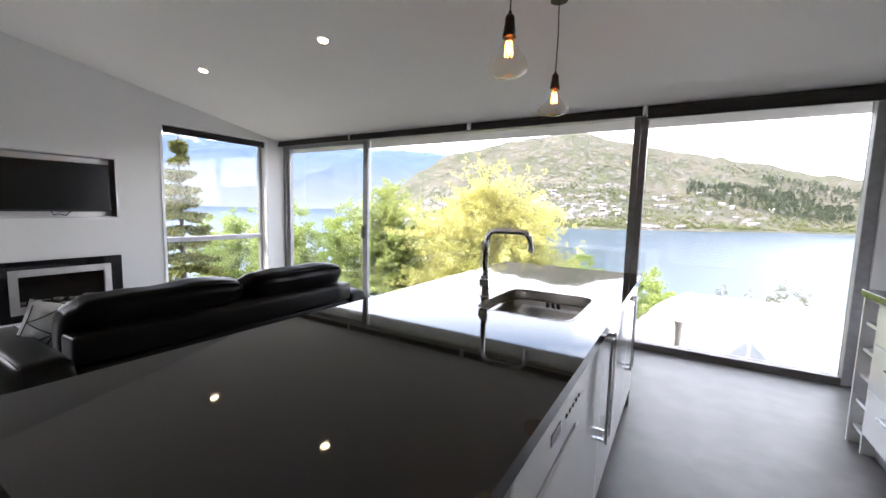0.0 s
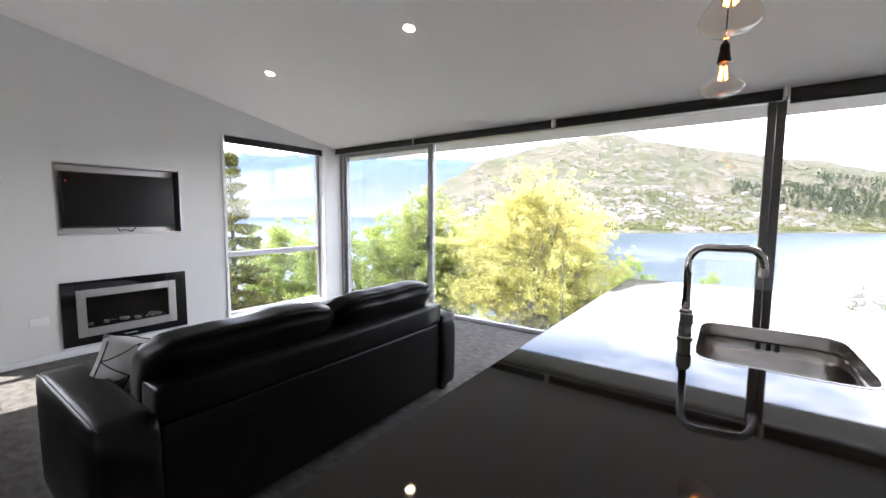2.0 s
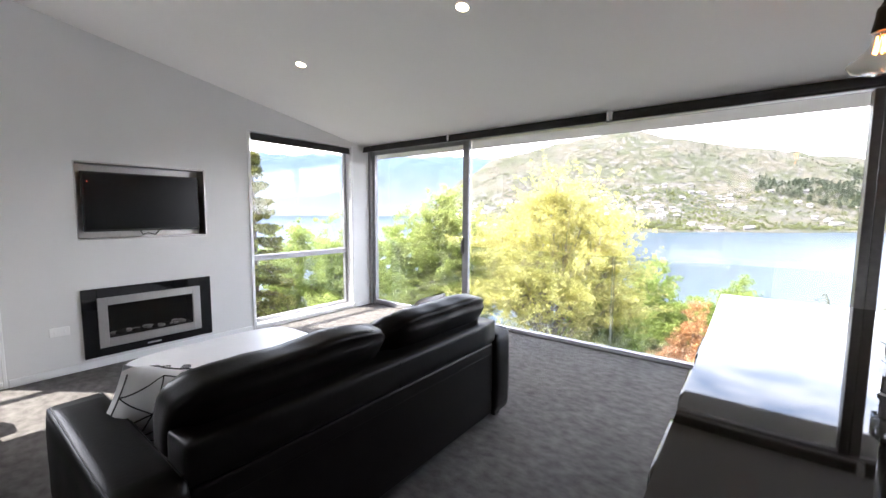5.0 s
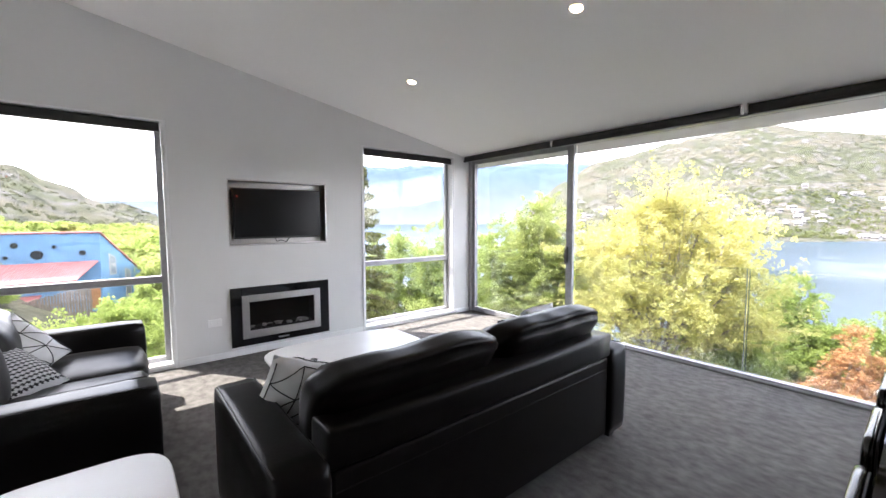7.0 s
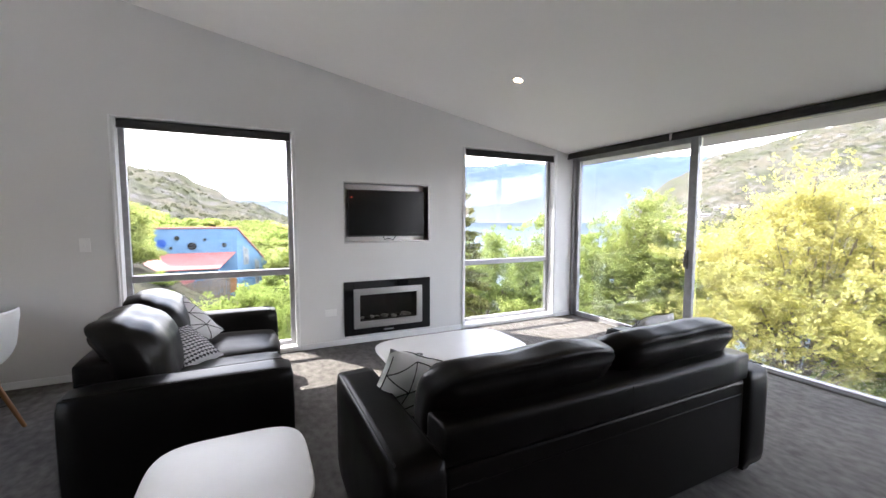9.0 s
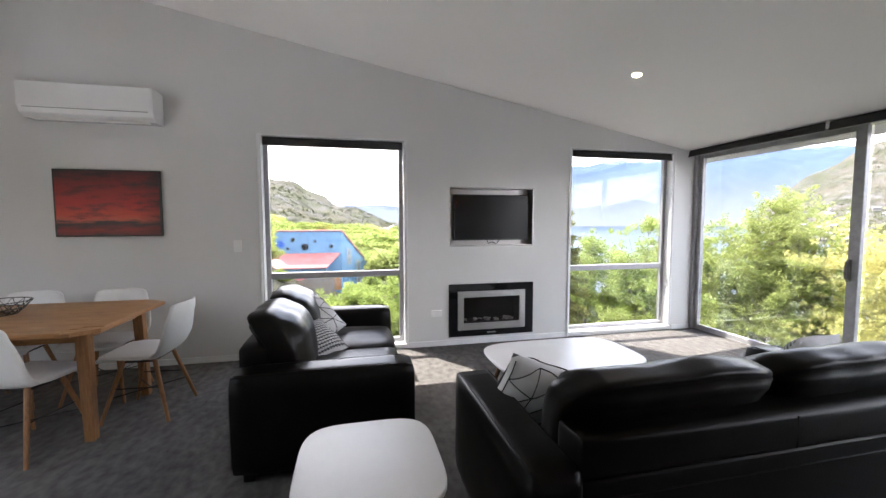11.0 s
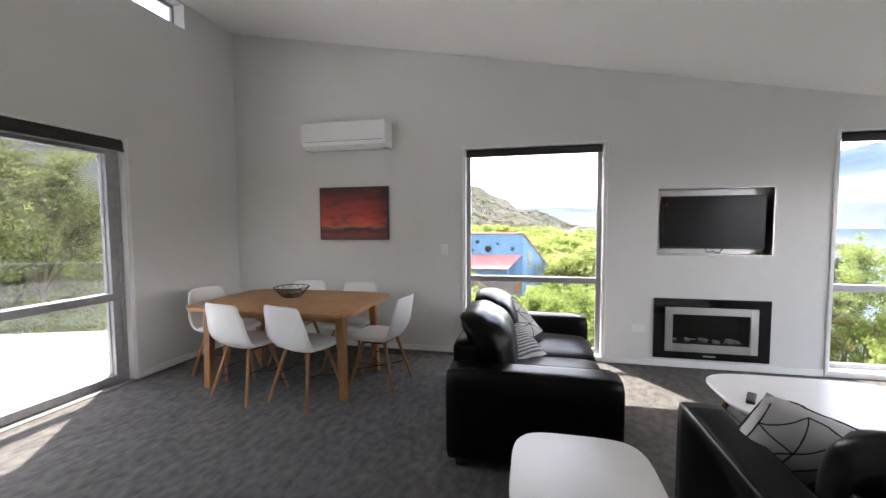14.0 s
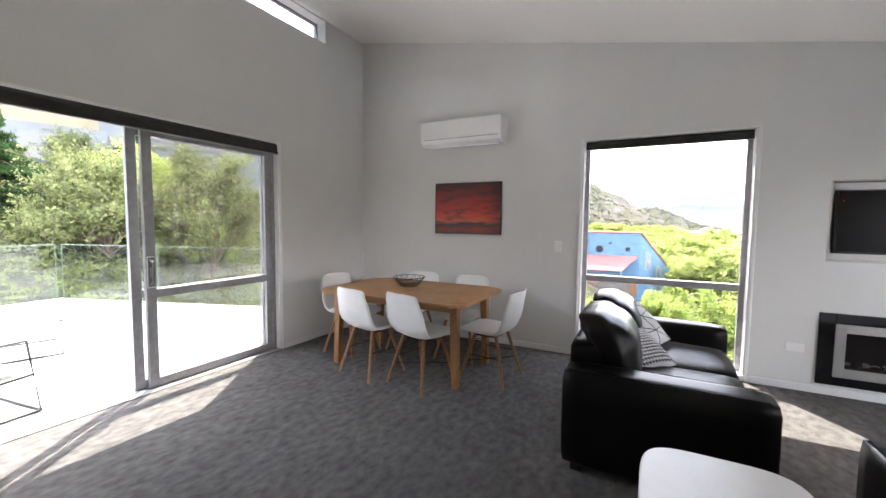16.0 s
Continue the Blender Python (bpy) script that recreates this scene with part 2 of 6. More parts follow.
M["beige"] = material("beige_render", (0.22, 0.168, 0.11), 0.8, color2=(0.19, 0.145, 0.095), scale=1.5)
M["grey_wall"] = material("grey_render", (0.13, 0.137, 0.145), 0.8, color2=(0.11, 0.115, 0.12), scale=1.5)
M["house_white"] = material("pale_house", (0.46, 0.44, 0.41), 0.8, color2=(0.30, 0.28, 0.26), scale=0.1)
M["house_roof"] = material("grey_house_roof", (0.20, 0.19, 0.19), 0.7, color2=(0.30, 0.28, 0.27), scale=0.1)
M["dark_glass"] = material("dark_window", (0.03, 0.035, 0.04), 0.08)
M["timber"] = material("weathered_timber", (0.24, 0.20, 0.16), 0.8, color2=(0.16, 0.13, 0.10), scale=7, stretch=(1, 1, 0.2))
M["bark"] = material("bark", (0.085, 0.062, 0.045), 0.9, color2=(0.14, 0.11, 0.085), scale=12, stretch=(1, 1, 0.2), bump=0.5, bump_scale=25)
M["leaf_yellow"] = leaves("leaf_yellow_green", (0.40, 0.41, 0.11), (0.64, 0.60, 0.26), 0.5)
M["leaf_green"] = leaves("leaf_fresh_green", (0.20, 0.28, 0.065), (0.42, 0.48, 0.16), 0.48)
M["leaf_scrub"] = leaves("leaf_scrub", (0.065, 0.078, 0.042), (0.15, 0.155, 0.085), 0.2)
M["leaf_pine"] = leaves("needle_pine", (0.050, 0.070, 0.048), (0.10, 0.12, 0.08), 0.15)
M["leaf_spring"] = leaves("leaf_spring_olive", (0.23, 0.29, 0.075), (0.44, 0.48, 0.18), 0.45)
M["leaf_mid"] = leaves("leaf_mid_green", (0.075, 0.095, 0.040), (0.22, 0.235, 0.105), 0.3)
M["leaf_dark"] = leaves("needle_dark", (0.018, 0.040, 0.016), (0.05, 0.085, 0.03), 0.15)
M["leaf_spruce"] = leaves("needle_spruce", (0.05, 0.08, 0.03), (0.24, 0.23, 0.07), 0.3)
M["leaf_orange"] = leaves("leaf_orange", (0.46, 0.20, 0.08), (0.55, 0.34, 0.18), 0.35)
M["leaf_grey"] = leaves("leaf_grey_green", (0.20, 0.22, 0.15), (0.34, 0.33, 0.26), 0.3)


def terrain(name, dry, green, rock, s1, s2, s3):
    m = material(name, dry, 0.95, color2=green, scale=s1, detail=9, low=0.42, high=0.58, spec=0.1)
    n, l = m.node_tree.nodes, m.node_tree.links
    b, co = n["Principled BSDF"], n["Texture Coordinate"]
    was = b.inputs["Base Color"].links[0].from_socket
    for sc, lo, hi, col in ((s2, 0.50, 0.60, rock), (s3, 0.50, 0.60, (0.045, 0.050, 0.034))):
        t, r, x = n.new("ShaderNodeTexNoise"), n.new("ShaderNodeMapRange"), n.new("ShaderNodeMixRGB")
        t.inputs["Scale"].default_value, t.inputs["Detail"].default_value, t.inputs["Roughness"].default_value = sc, 10.0, 0.68
        r.inputs[1].default_value, r.inputs[2].default_value = lo, hi
        x.inputs[2].default_value = (*col, 1)
        l.new(co.outputs["Object"], t.inputs["Vector"])
        l.new(t.outputs["Fac"], r.inputs[0])
        l.new(r.outputs[0], x.inputs[0])
        l.new(was, x.inputs[1])
        was = x.outputs[0]
    l.new(was, b.inputs["Base Color"])
    crag, u = n.new("ShaderNodeTexNoise"), n.new("ShaderNodeBump")
    crag.inputs["Scale"].default_value, crag.inputs["Detail"].default_value, crag.inputs["Roughness"].default_value = 0.035, 12.0, 0.7
    u.inputs["Strength"].default_value, u.inputs["Distance"].default_value = 0.8, 14.0
    l.new(co.outputs["Object"], crag.inputs["Vector"])
    l.new(crag.outputs["Fac"], u.inputs["Height"])
    l.new(u.outputs[0], b.inputs["Normal"])
    return m


M["ground"] = terrain("hillside", (0.128, 0.117, 0.086), (0.082, 0.089, 0.052), (0.160, 0.152, 0.146), 0.012, 0.05, 0.07)
M["water"] = material("lake_water", (0.016, 0.037, 0.060), 0.28, color2=(0.026, 0.052, 0.078), scale=0.02, bump=0.8, bump_scale=0.5, stretch=(0.5, 1, 1), spec=0.06)


# ---- builders ----
def link(name, bm, mat, parent=None, label="", smooth=False):
    me = bpy.data.meshes.new(name)
    bmesh.ops.recalc_face_normals(bm, faces=bm.faces)
    bm.to_mesh(me)
    bm.free()
    if smooth:
        me.polygons.foreach_set("use_smooth", [True] * len(me.polygons))
    me.materials.append(mat)
    ob = new(name, me)
    if parent:
        ob.parent = parent
    if label:
        ob["label"] = label
    return ob


part = link


def thing(name, m, label, category, group="", kind=""):
    e = new(name)
    e.empty_display_size = 0.1
    e.matrix_world = m
    return tagged(e, label, category, group, kind)


def hexa(bm, pts):
    """Eight corners: the lower four round, then the upper four."""
    v = [bm.verts.new(p) for p in pts]
    for f in ((3, 2, 1, 0), (4, 5, 6, 7), (0, 1, 5, 4), (1, 2, 6, 5), (2, 3, 7, 6), (3, 0, 4, 7)):
        bm.faces.new([v[i] for i in f])
    return bm


def box(x0, x1, y0, y1, z0, z1, bevel=0.0, seg=2, bm=None):
    own = bmesh.new()
    hexa(own, [(x0, y0, z0), (x1, y0, z0), (x1, y1, z0), (x0, y1, z0), (x0, y0, z1), (x1, y0, z1), (x1, y1, z1), (x0, y1, z1)])
    if bevel:
        bmesh.ops.bevel(own, geom=own.edges[:], offset=bevel, segments=seg, profile=0.5, affect="EDGES")
    if bm is None:
        return own
    merge(bm, own)
    return bm


def merge(bm, other, m=None):
    me = bpy.data.meshes.new("scratch")
    other.to_mesh(me)
    other.free()
    if m:
        me.transform(m)
    bm.from_mesh(me)
    bpy.data.meshes.remove(me)
    return bm


def tube(points, r, sides=8, bm=None, closed=False, r_end=None):
    """A round bar along points."""
    bm = bm or bmesh.new()
    pts = [Vector(p) for p in points]
    rings, n = [], len(pts)
    up = Vector((0.123, 0.31, 0.94))
    for i, p in enumerate(pts):
        a = pts[(i - 1) % n] if closed or i else p
        b = pts[(i + 1) % n] if closed or i < n - 1 else p
        d = (b - a).normalized()
        s = d.cross(up).normalized()
        t = s.cross(d)
        k = r if r_end is None else r + (r_end - r) * i / (n - 1)
        rings.append([bm.verts.new(p + k * (math.cos(q) * s + math.sin(q) * t)) for q in (math.tau * j / sides for j in range(sides))])
    for i in range(n if closed else n - 1):
        a, b = rings[i], rings[(i + 1) % n]
        for j in range(sides):
            bm.faces.new((a[j], a[(j + 1) % sides], b[(j + 1) % sides], b[j]))
    if not closed:
        bm.faces.new(rings[0][::-1])
        bm.faces.new(rings[-1])
    return bm


def lathe(profile, sides=24, bm=None, at=(0, 0, 0)):
    """A turned body from (radius, height) pairs."""
    bm = bm or bmesh.new()
    rings = []
    for r, z in profile:
        r = max(r, 1e-4)
        rings.append([bm.verts.new((at[0] + r * math.cos(math.tau * j / sides), at[1] + r * math.sin(math.tau * j / sides), at[2] + z)) for j in range(sides)])
    for a, b in zip(rings, rings[1:]):
        for j in range(sides):
            bm.faces.new((a[j], a[(j + 1) % sides], b[(j + 1) % sides], b[j]))
    bm.faces.new(rings[0][::-1])
    bm.faces.new(rings[-1])
    return bm


def outline(a, b, power, n=64, extra=()):
    """Points of a rounded rectangle with half sides a and b."""
    out = []
    for q in sorted([math.tau * i / n for i in range(n)] + list(extra)):
        c, s = math.cos(q), math.sin(q)
        r = (abs(c / a) ** power + abs(s / b) ** power) ** (-1 / power)
        out.append((r * c, r * s))
    return out


def slab(points, z0, z1, bevel=0.004):
    """A plate with a rounded outline."""
    bm = bmesh.new()
    rings = []
    for inset, z in ((bevel, z0), (0, z0 + bevel), (0, z1 - bevel), (bevel, z1)):
        rings.append([bm.verts.new((x - inset * x / math.hypot(x, y), y - inset * y / math.hypot(x, y), z)) for x, y in points])
    n = len(points)
    for a, b in zip(rings, rings[1:]):
        for j in range(n):
            bm.faces.new((a[j], a[(j + 1) % n], b[(j + 1) % n], b[j]))
    bm.faces.new(rings[0][::-1])
    bm.faces.new(rings[-1])
    return bm


def soft_box(sx, sy, sz, round_=0.04, puff=0.0, cuts=6, wrinkle=0.0, seed=0, power=2.5):
    """A padded block about the origin: rounded edges, swollen sides, slight creases."""
    bm = bmesh.new()
    bmesh.ops.create_cube(bm, size=2.0)
    bmesh.ops.subdivide_edges(bm, edges=bm.edges[:], cuts=cuts, use_grid_fill=True)
    h = Vector((sx / 2, sy / 2, sz / 2))
    for v in bm.verts:
        u = v.co.copy()
        p = Vector((u.x * h.x, u.y * h.y, u.z * h.z))
        core = Vector([max(-h[i] + round_, min(h[i] - round_, p[i])) for i in range(3)])
        d = p - core
        if d.length > 1e-6:
            big = max(abs(d[i]) for i in range(3))
            p = core + d.normalized() * big if big > 1e-6 else p
        if puff:
            for i in range(3):
                j, k = (i + 1) % 3, (i + 2) % 3
                p[i] += math.copysign(puff, u[i]) * abs(u[i]) * max(0, 1 - abs(u[j]) ** power) * max(0, 1 - abs(u[k]) ** power)
        if wrinkle:
            q = Vector((p.x * 9 + seed * 7.3, p.y * 5, p.z * 9))
            p += wrinkle * noise.noise(q) * (p - core * 0.6).normalized()
        v.co = p
    return bm


# ---- the room: walls, floor, ceiling, openings ----
XW, XE, YN, YS = -5.65, 1.45, 4.30, -3.87  # inner faces: west, east, north glazing, south


def ceil(y):
    return 2.32 + 0.188 * (3.986 - y)


def strip_x(bm, x0, x1, y0, y1, z0, z1=None):
    """A piece of wall between two y; with no z1 its top follows the ceiling."""
    a, b = (ceil(y0) - 0.001, ceil(y1) - 0.001) if z1 is None else (z1, z1)
    return hexa(bm, [(x0, y0, z0), (x1, y0, z0), (x1, y1, z0), (x0, y1, z0), (x0, y0, a), (x1, y0, a), (x1, y1, b), (x0, y1, b)])


def structure(name, bm, mat, label, smooth=False, category=""):
    return tagged(link(name, bm, mat, smooth=smooth), label, category, "", "structure")


# west wall with two windows, the screen's recess and the fire's recess
W1, W2 = (-0.985, 0.475), (2.45, 3.895)
TV = (0.97, 1.98, 1.12, 1.79)
FIRE = (0.96, 1.975, 0.10, 0.685)
HEAD, FOOT = 2.262, 0.045
bm = bmesh.new()
a, b = XW - 0.2, XW
strip_x(bm, a, b, YS - 0.2, W1[0], -0.3)
for w in (W1, W2):
    strip_x(bm, a, b, w[0], w[1], -0.3, FOOT)
    strip_x(bm, a, b, w[0], w[1], HEAD)
strip_x(bm, a, b, W1[1], TV[0], -0.3)
strip_x(bm, a, b, TV[1], W2[0], -0.3)
strip_x(bm, a, b, TV[0], TV[1], -0.3, FIRE[2])
strip_x(bm, a, b, TV[0], TV[1], FIRE[3], TV[2])
strip_x(bm, a, b, TV[0], TV[1], TV[3])
strip_x(bm, a, a + 0.03, TV[0], TV[1], TV[2], TV[3])
strip_x(bm, a, a + 0.02, TV[0], TV[1], FIRE[2], FIRE[3])
strip_x(bm, a, b, W2[1], YN + 0.06, -0.3)
structure("wall_west", bm, M["wall"], "white painted plaster wall with a sloping top", category="wall")

# south wall with the sliding door and the high window
DOOR = (-4.25, -1.70, 2.22)
HIGH = (-4.96, 0.6, 3.525, 3.78)
bm = bmesh.new()
y0, y1, top = YS - 0.2, YS, ceil(YS) - 0.001
box(XW, HIGH[0], y0, y1, -0.3, top, bm=bm)
box(HIGH[0], DOOR[0], y0, y1, -0.3, HIGH[2], bm=bm)
box(DOOR[0], DOOR[1], y0, y1, DOOR[2], HIGH[2], bm=bm)
box(DOOR[0], DOOR[1], y0, y1, -0.3, -0.03, bm=bm)
box(DOOR[1], HIGH[1], y0, y1, -0.3, HIGH[2], bm=bm)
box(HIGH[0], HIGH[1], y0, y1, HIGH[3], top, bm=bm)
box(HIGH[1], XE, y0, y1, -0.3, top, bm=bm)
structure("wall_south", bm, M["wall"], "tall white painted wall with a glazed opening", category="wall")

bm = bmesh.new()
strip_x(bm, XE, XE + 0.2, YS - 0.2, YN + 0.06, -0.3)
structure("wall_east", bm, M["wall"], "white painted kitchen wall", category="wall")
bm = box(1.155, XE, 4.20, YN + 0.06, -0.3, ceil(4.36) - 0.001)
box(XW, 1.155, 4.24, YN + 0.06, -0.3, -0.012, bm=bm)
structure("wall_north", bm, M["trim"], "white painted wall end beside the lake window", category="wall")

bm = bmesh.new()
hexa(bm, [(XW - 0.5, YS - 0.30, ceil(YS - 0.30)), (XE + 0.5, YS - 0.30, ceil(YS - 0.30)), (XE + 0.5, YN + 0.35, ceil(YN + 0.35)), (XW - 0.5, YN + 0.35, ceil(YN + 0.35)),
          (XW - 0.5, YS - 0.30, ceil(YS - 0.30) + 0.2), (XE + 0.5, YS - 0.30, ceil(YS - 0.30) + 0.2), (XE + 0.5, YN + 0.35, ceil(YN + 0.35) + 0.2), (XW - 0.5, YN + 0.35, ceil(YN + 0.35) + 0.2)])
structure("ceiling", bm, M["ceiling"], "white painted sloping ceiling", category="ceiling")

SPLIT = -0.85
structure("floor_carpet", box(XW, SPLIT, YS, 4.24, -0.25, 0.0), M["carpet"], "dark charcoal cut-pile carpet with a mottled nap", category="carpet")
structure("floor_kitchen", box(SPLIT, XE, YS, 4.24, -0.25, -0.002), M["vinyl"], "smooth mid-grey kitchen floor", category="floor")

# skirting
bm = bmesh.new()
for s0, s1 in ((YS, W1[0] - 0.03), (W1[1] + 0.03, W2[0] - 0.03), (W2[1] + 0.03, 4.2)):
    box(XW, XW + 0.012, s0, s1, 0.0, 0.062, 0.003, 1, bm)
structure("baseboard_west", bm, M["trim"], "low white painted skirting board", category="baseboard")
bm = box(XW + 0.012, DOOR[0] - 0.05, YS, YS + 0.012, 0.0, 0.062, 0.003, 1)
box(DOOR[1] + 0.05, XE, YS, YS + 0.012, 0.0, 0.062, 0.003, 1, bm)
structure("baseboard_south", bm, M["trim"], "low white painted skirting board", category="baseboard")


def frame_bars(parent, u0, u1, z0, z1, d0, d1, w, mat, name="window_frame"):
    """Four bars round an opening, butted."""
    part(name, box(u0, u0 + w, d0, d1, z0, z1, 0.003, 1), mat, parent)
    part(name, box(u1 - w, u1, d0, d1, z0, z1, 0.003, 1), mat, parent)
    part(name, box(u0 + w, u1 - w, d0, d1, z1 - w, z1, 0.003, 1), mat, parent)
    part(name, box(u0 + w, u1 - w, d0, d1, z0, z0 + w, 0.003, 1), mat, parent)


def pane(parent, u0, u1, z0, z1, d, mat=None):
    g = part("pane", box(u0, u1, d, d + 0.006, z0, z1), mat or M["glass"], parent)
    g.visible_shadow = False
    return g


def roller_blind(m, width, drop, r=0.036, label="dark charcoal roller blind rolled up under the window head"):
    """A rolled-up blind: tube with a fabric end hanging, a bottom bar, end brackets. Local x along the window, z down from its top."""
    t = thing("roller_blind", m, label, "blind", "roller blinds")
    prof = [(r * math.cos(q), r * math.sin(q)) for q in (math.tau * i / 16 for i in range(16))]
    bm = bmesh.new()
    ends = [[bm.verts.new((x, y, -r - 0.004 + z)) for y, z in prof] for x in (0.012, width - 0.012)]
    for j in range(16):
        bm.faces.new((ends[0][j], ends[0][(j + 1) % 16], ends[1][(j + 1) % 16], ends[1][j]))
    bm.faces.new(ends[0][::-1])
    bm.faces.new(ends[1])
    part("roll", bm, M["blind"], t, smooth=False)
    part("fabric", box(0.014, width - 0.014, -r - 0.002, -r + 0.002, -drop, -r - 0.004), M["blind"], t)
    part("bottom_bar", box(0.012, width - 0.012, -r - 0.014, -r + 0.010, -drop - 0.020, -drop, 0.004, 1), M["blind"], t)
    part("hem_rail", box(0.012, width - 0.012, -r - 0.010, -r + 0.006, -drop - 0.027, -drop - 0.0205, 0.001, 1), M["alu"], t, "pale aluminium hem rail")
    for x in (0.0, width - 0.010):
        part("bracket", box(x, x + 0.010, -r, r * 0.8, -2 * r - 0.006, 0.0, 0.002, 1), M["trim"], t, "white end bracket")
    return t


def west_window(name, y0, y1, rail):
    t = thing(name, pose(XW, y0, 0, 0, 0, 90), "floor-length aluminium window with one transom, blind rolled up", "window", "", "structure")
    w = y1 - y0
    # white lining and slim architrave
    part("architrave", box(-0.022, 0.0, -0.012, 0.0, 0.0, HEAD + 0.016, 0.003, 1), M["trim"], t)
    part("architrave", box(w, w + 0.022, -0.012, 0.0, 0.0, HEAD + 0.016, 0.003, 1), M["trim"], t)
    part("architrave", box(0.0, w, -0.012, 0.0, HEAD, HEAD + 0.016, 0.003, 1), M["trim"], t)
    part("lining", box(0.0, 0.016, -0.004, 0.10, FOOT, HEAD), M["trim"], t)
    part("lining", box(w - 0.016, w, -0.004, 0.10, FOOT, HEAD), M["trim"], t)
    part("lining", box(0.016, w - 0.016, -0.004, 0.10, HEAD - 0.004, HEAD), M["trim"], t)
    part("window_sill", box(0.0, w, -0.016, 0.10, FOOT - 0.02, FOOT + 0.012, 0.004, 1), M["trim"], t)
    frame_bars(t, 0.016, w - 0.016, FOOT + 0.012, HEAD - 0.004, 0.10, 0.15, 0.045, M["alu"])
    part("transom", box(0.061, w - 0.061, 0.092, 0.156, rail - 0.032, rail + 0.032, 0.004, 1), M["alu"], t)
    pane(t, 0.061, w - 0.061, rail + 0.032, HEAD - 0.049, 0.124)
    pane(t, 0.061, w - 0.061, FOOT + 0.057, rail - 0.032, 0.124)
    roller_blind(pose(XW - 0.040, y0 + 0.017, HEAD - 0.002, 0, 0, 90), w - 0.034, 0.068, 0.030)
    return t


west_window("window_1", *W1, 0.835)
west_window("window_2", *W2, 0.825)

# lake side: sliding door, wide fixed pane, kitchen pane
lake = thing("window_3", pose(0, 0, 0), "wall-wide aluminium glazing over the lake with a sliding leaf", "window", "", "structure")
LT = 2.235
part("track", box(XW, 1.155, 4.235, 4.345, -0.012, 0.012, 0.003, 1), M["alu_dark"], lake)
part("track_rail", box(XW, -0.56, 4.245, 4.255, 0.012, 0.022), M["alu"], lake)
part("track_rail", box(XW, -0.56, 4.285, 4.295, 0.012, 0.020), M["alu"], lake)
part("head_frame", box(XW, 1.155, 4.255, 4.345, LT, LT + 0.03, 0.002, 1), M["alu"], lake)
part("jamb", box(XW, XW + 0.045, 4.20, 4.345, 0.012, LT), M["alu"], lake)
part("jamb", box(1.075, 1.155, 4.235, 4.345, 0.012, LT, 0.003, 1), M["alu"], lake)
part("sill", box(-0.56, 1.075, 4.24, 4.345, 0.012, 0.065, 0.004, 1), M["alu_dark"], lake)
part("sill", box(-3.90, -0.56, 4.27, 4.345, 0.012, 0.035, 0.004, 1), M["alu"], lake)
part("mullion", box(-0.562, -0.508, 4.225, 4.345, 0.012, LT, 0.004, 1), M["alu_dark"], lake)
part("mullion", box(-0.503, -0.444, 4.25, 4.345, 0.065, LT, 0.004, 1), M["alu_dark"], lake)
pane(lake, -0.444, 1.075, 0.065, LT, 4.30)
pane(lake, -3.905, -0.562, 0.035, LT, 4.31)
leaf = part("sliding_leaf", box(-3.99, -3.905, 4.235, 4.285, 0.014, LT, 0.004, 1), M["alu"], lake)
part("stile", box(XW + 0.045, XW + 0.10, 4.235, 4.285, 0.014, LT, 0.004, 1), M["alu"], leaf)
part("rail", box(XW + 0.10, -3.99, 4.240, 4.280, 0.014, 0.075, 0.004, 1), M["alu"], leaf)
part("rail", box(XW + 0.10, -3.99, 4.240, 4.280, LT - 0.05, LT, 0.004, 1), M["alu"], leaf)
pane(leaf, XW + 0.10, -3.99, 0.075, LT - 0.05, 4.257)
bm = tube([(-3.975, 4.236, 0.87), (-3.975, 4.20, 0.885), (-3.975, 4.195, 0.96), (-3.975, 4.20, 1.035), (-3.975, 4.236, 1.05)], 0.010, 6)
box(-3.99, -3.955, 4.226, 4.236, 0.86, 1.06, 0.003, 1, bm)
part("door_handle", bm, M["alu_dark"], leaf)
for x0, x1, r in ((XW + 0.02, -4.115, 0.033), (-4.105, -2.275, 0.035), (-2.245, -0.475, 0.037), (-0.455, 1.36, 0.044)):
    roller_blind(pose(x0, 4.115, ceil(4.07) - 0.002), x1 - x0, 2 * r + (0.020 if x0 > -1 else 0.002), r)

# glass balustrade outside the lake window
rail = thing("glass_balustrade", pose(-2.3, 4.62, -0.30), "frameless clear glass balustrade panels outside the lake window", "balustrade")
for x0, x1 in ((-3.30, -0.012), (0.012, 1.9)):
    g = part("panel", box(x0, x1, -0.006, 0.006, 0.0, 1.22), M["glass_rail"], rail)
    g.visible_shadow = False
part("panel_edge", box(-0.012, -0.006, -0.006, 0.006, 0.0, 1.22), M["glass_edge"], rail)
part("panel_edge", box(0.006, 0.012, -0.006, 0.006, 0.0, 1.22), M["glass_edge"], rail)
part("channel", box(-3.3, 1.9, -0.03, 0.03, -0.08, 0.0), M["alu"], rail)

# south sliding door: fixed leaf and sliding leaf stacked, the rest open to the terrace
door = thing("door_1", pose(0, YS, 0, 0, 0, 180), "grey aluminium sliding door pushed open to the terrace", "door", "", "structure")
u0, u1 = -DOOR[1], -DOOR[0]
DT = DOOR[2]
part("architrave", box(u1, u1 + 0.022, -0.012, 0.0, 0.0, DT + 0.022, 0.003, 1), M["trim"], door)
part("architrave", box(u0 - 0.022, u0, -0.012, 0.0, 0.0, DT + 0.022, 0.003, 1), M["trim"], door)
part("architrave", box(u0, u1, -0.012, 0.0, DT, DT + 0.022, 0.003, 1), M["trim"], door)
part("lining", box(u1 - 0.016, u1, -0.003, 0.09, 0.0, DT), M["trim"], door)
part("lining", box(u0, u0 + 0.016, -0.003, 0.09, 0.0, DT), M["trim"], door)
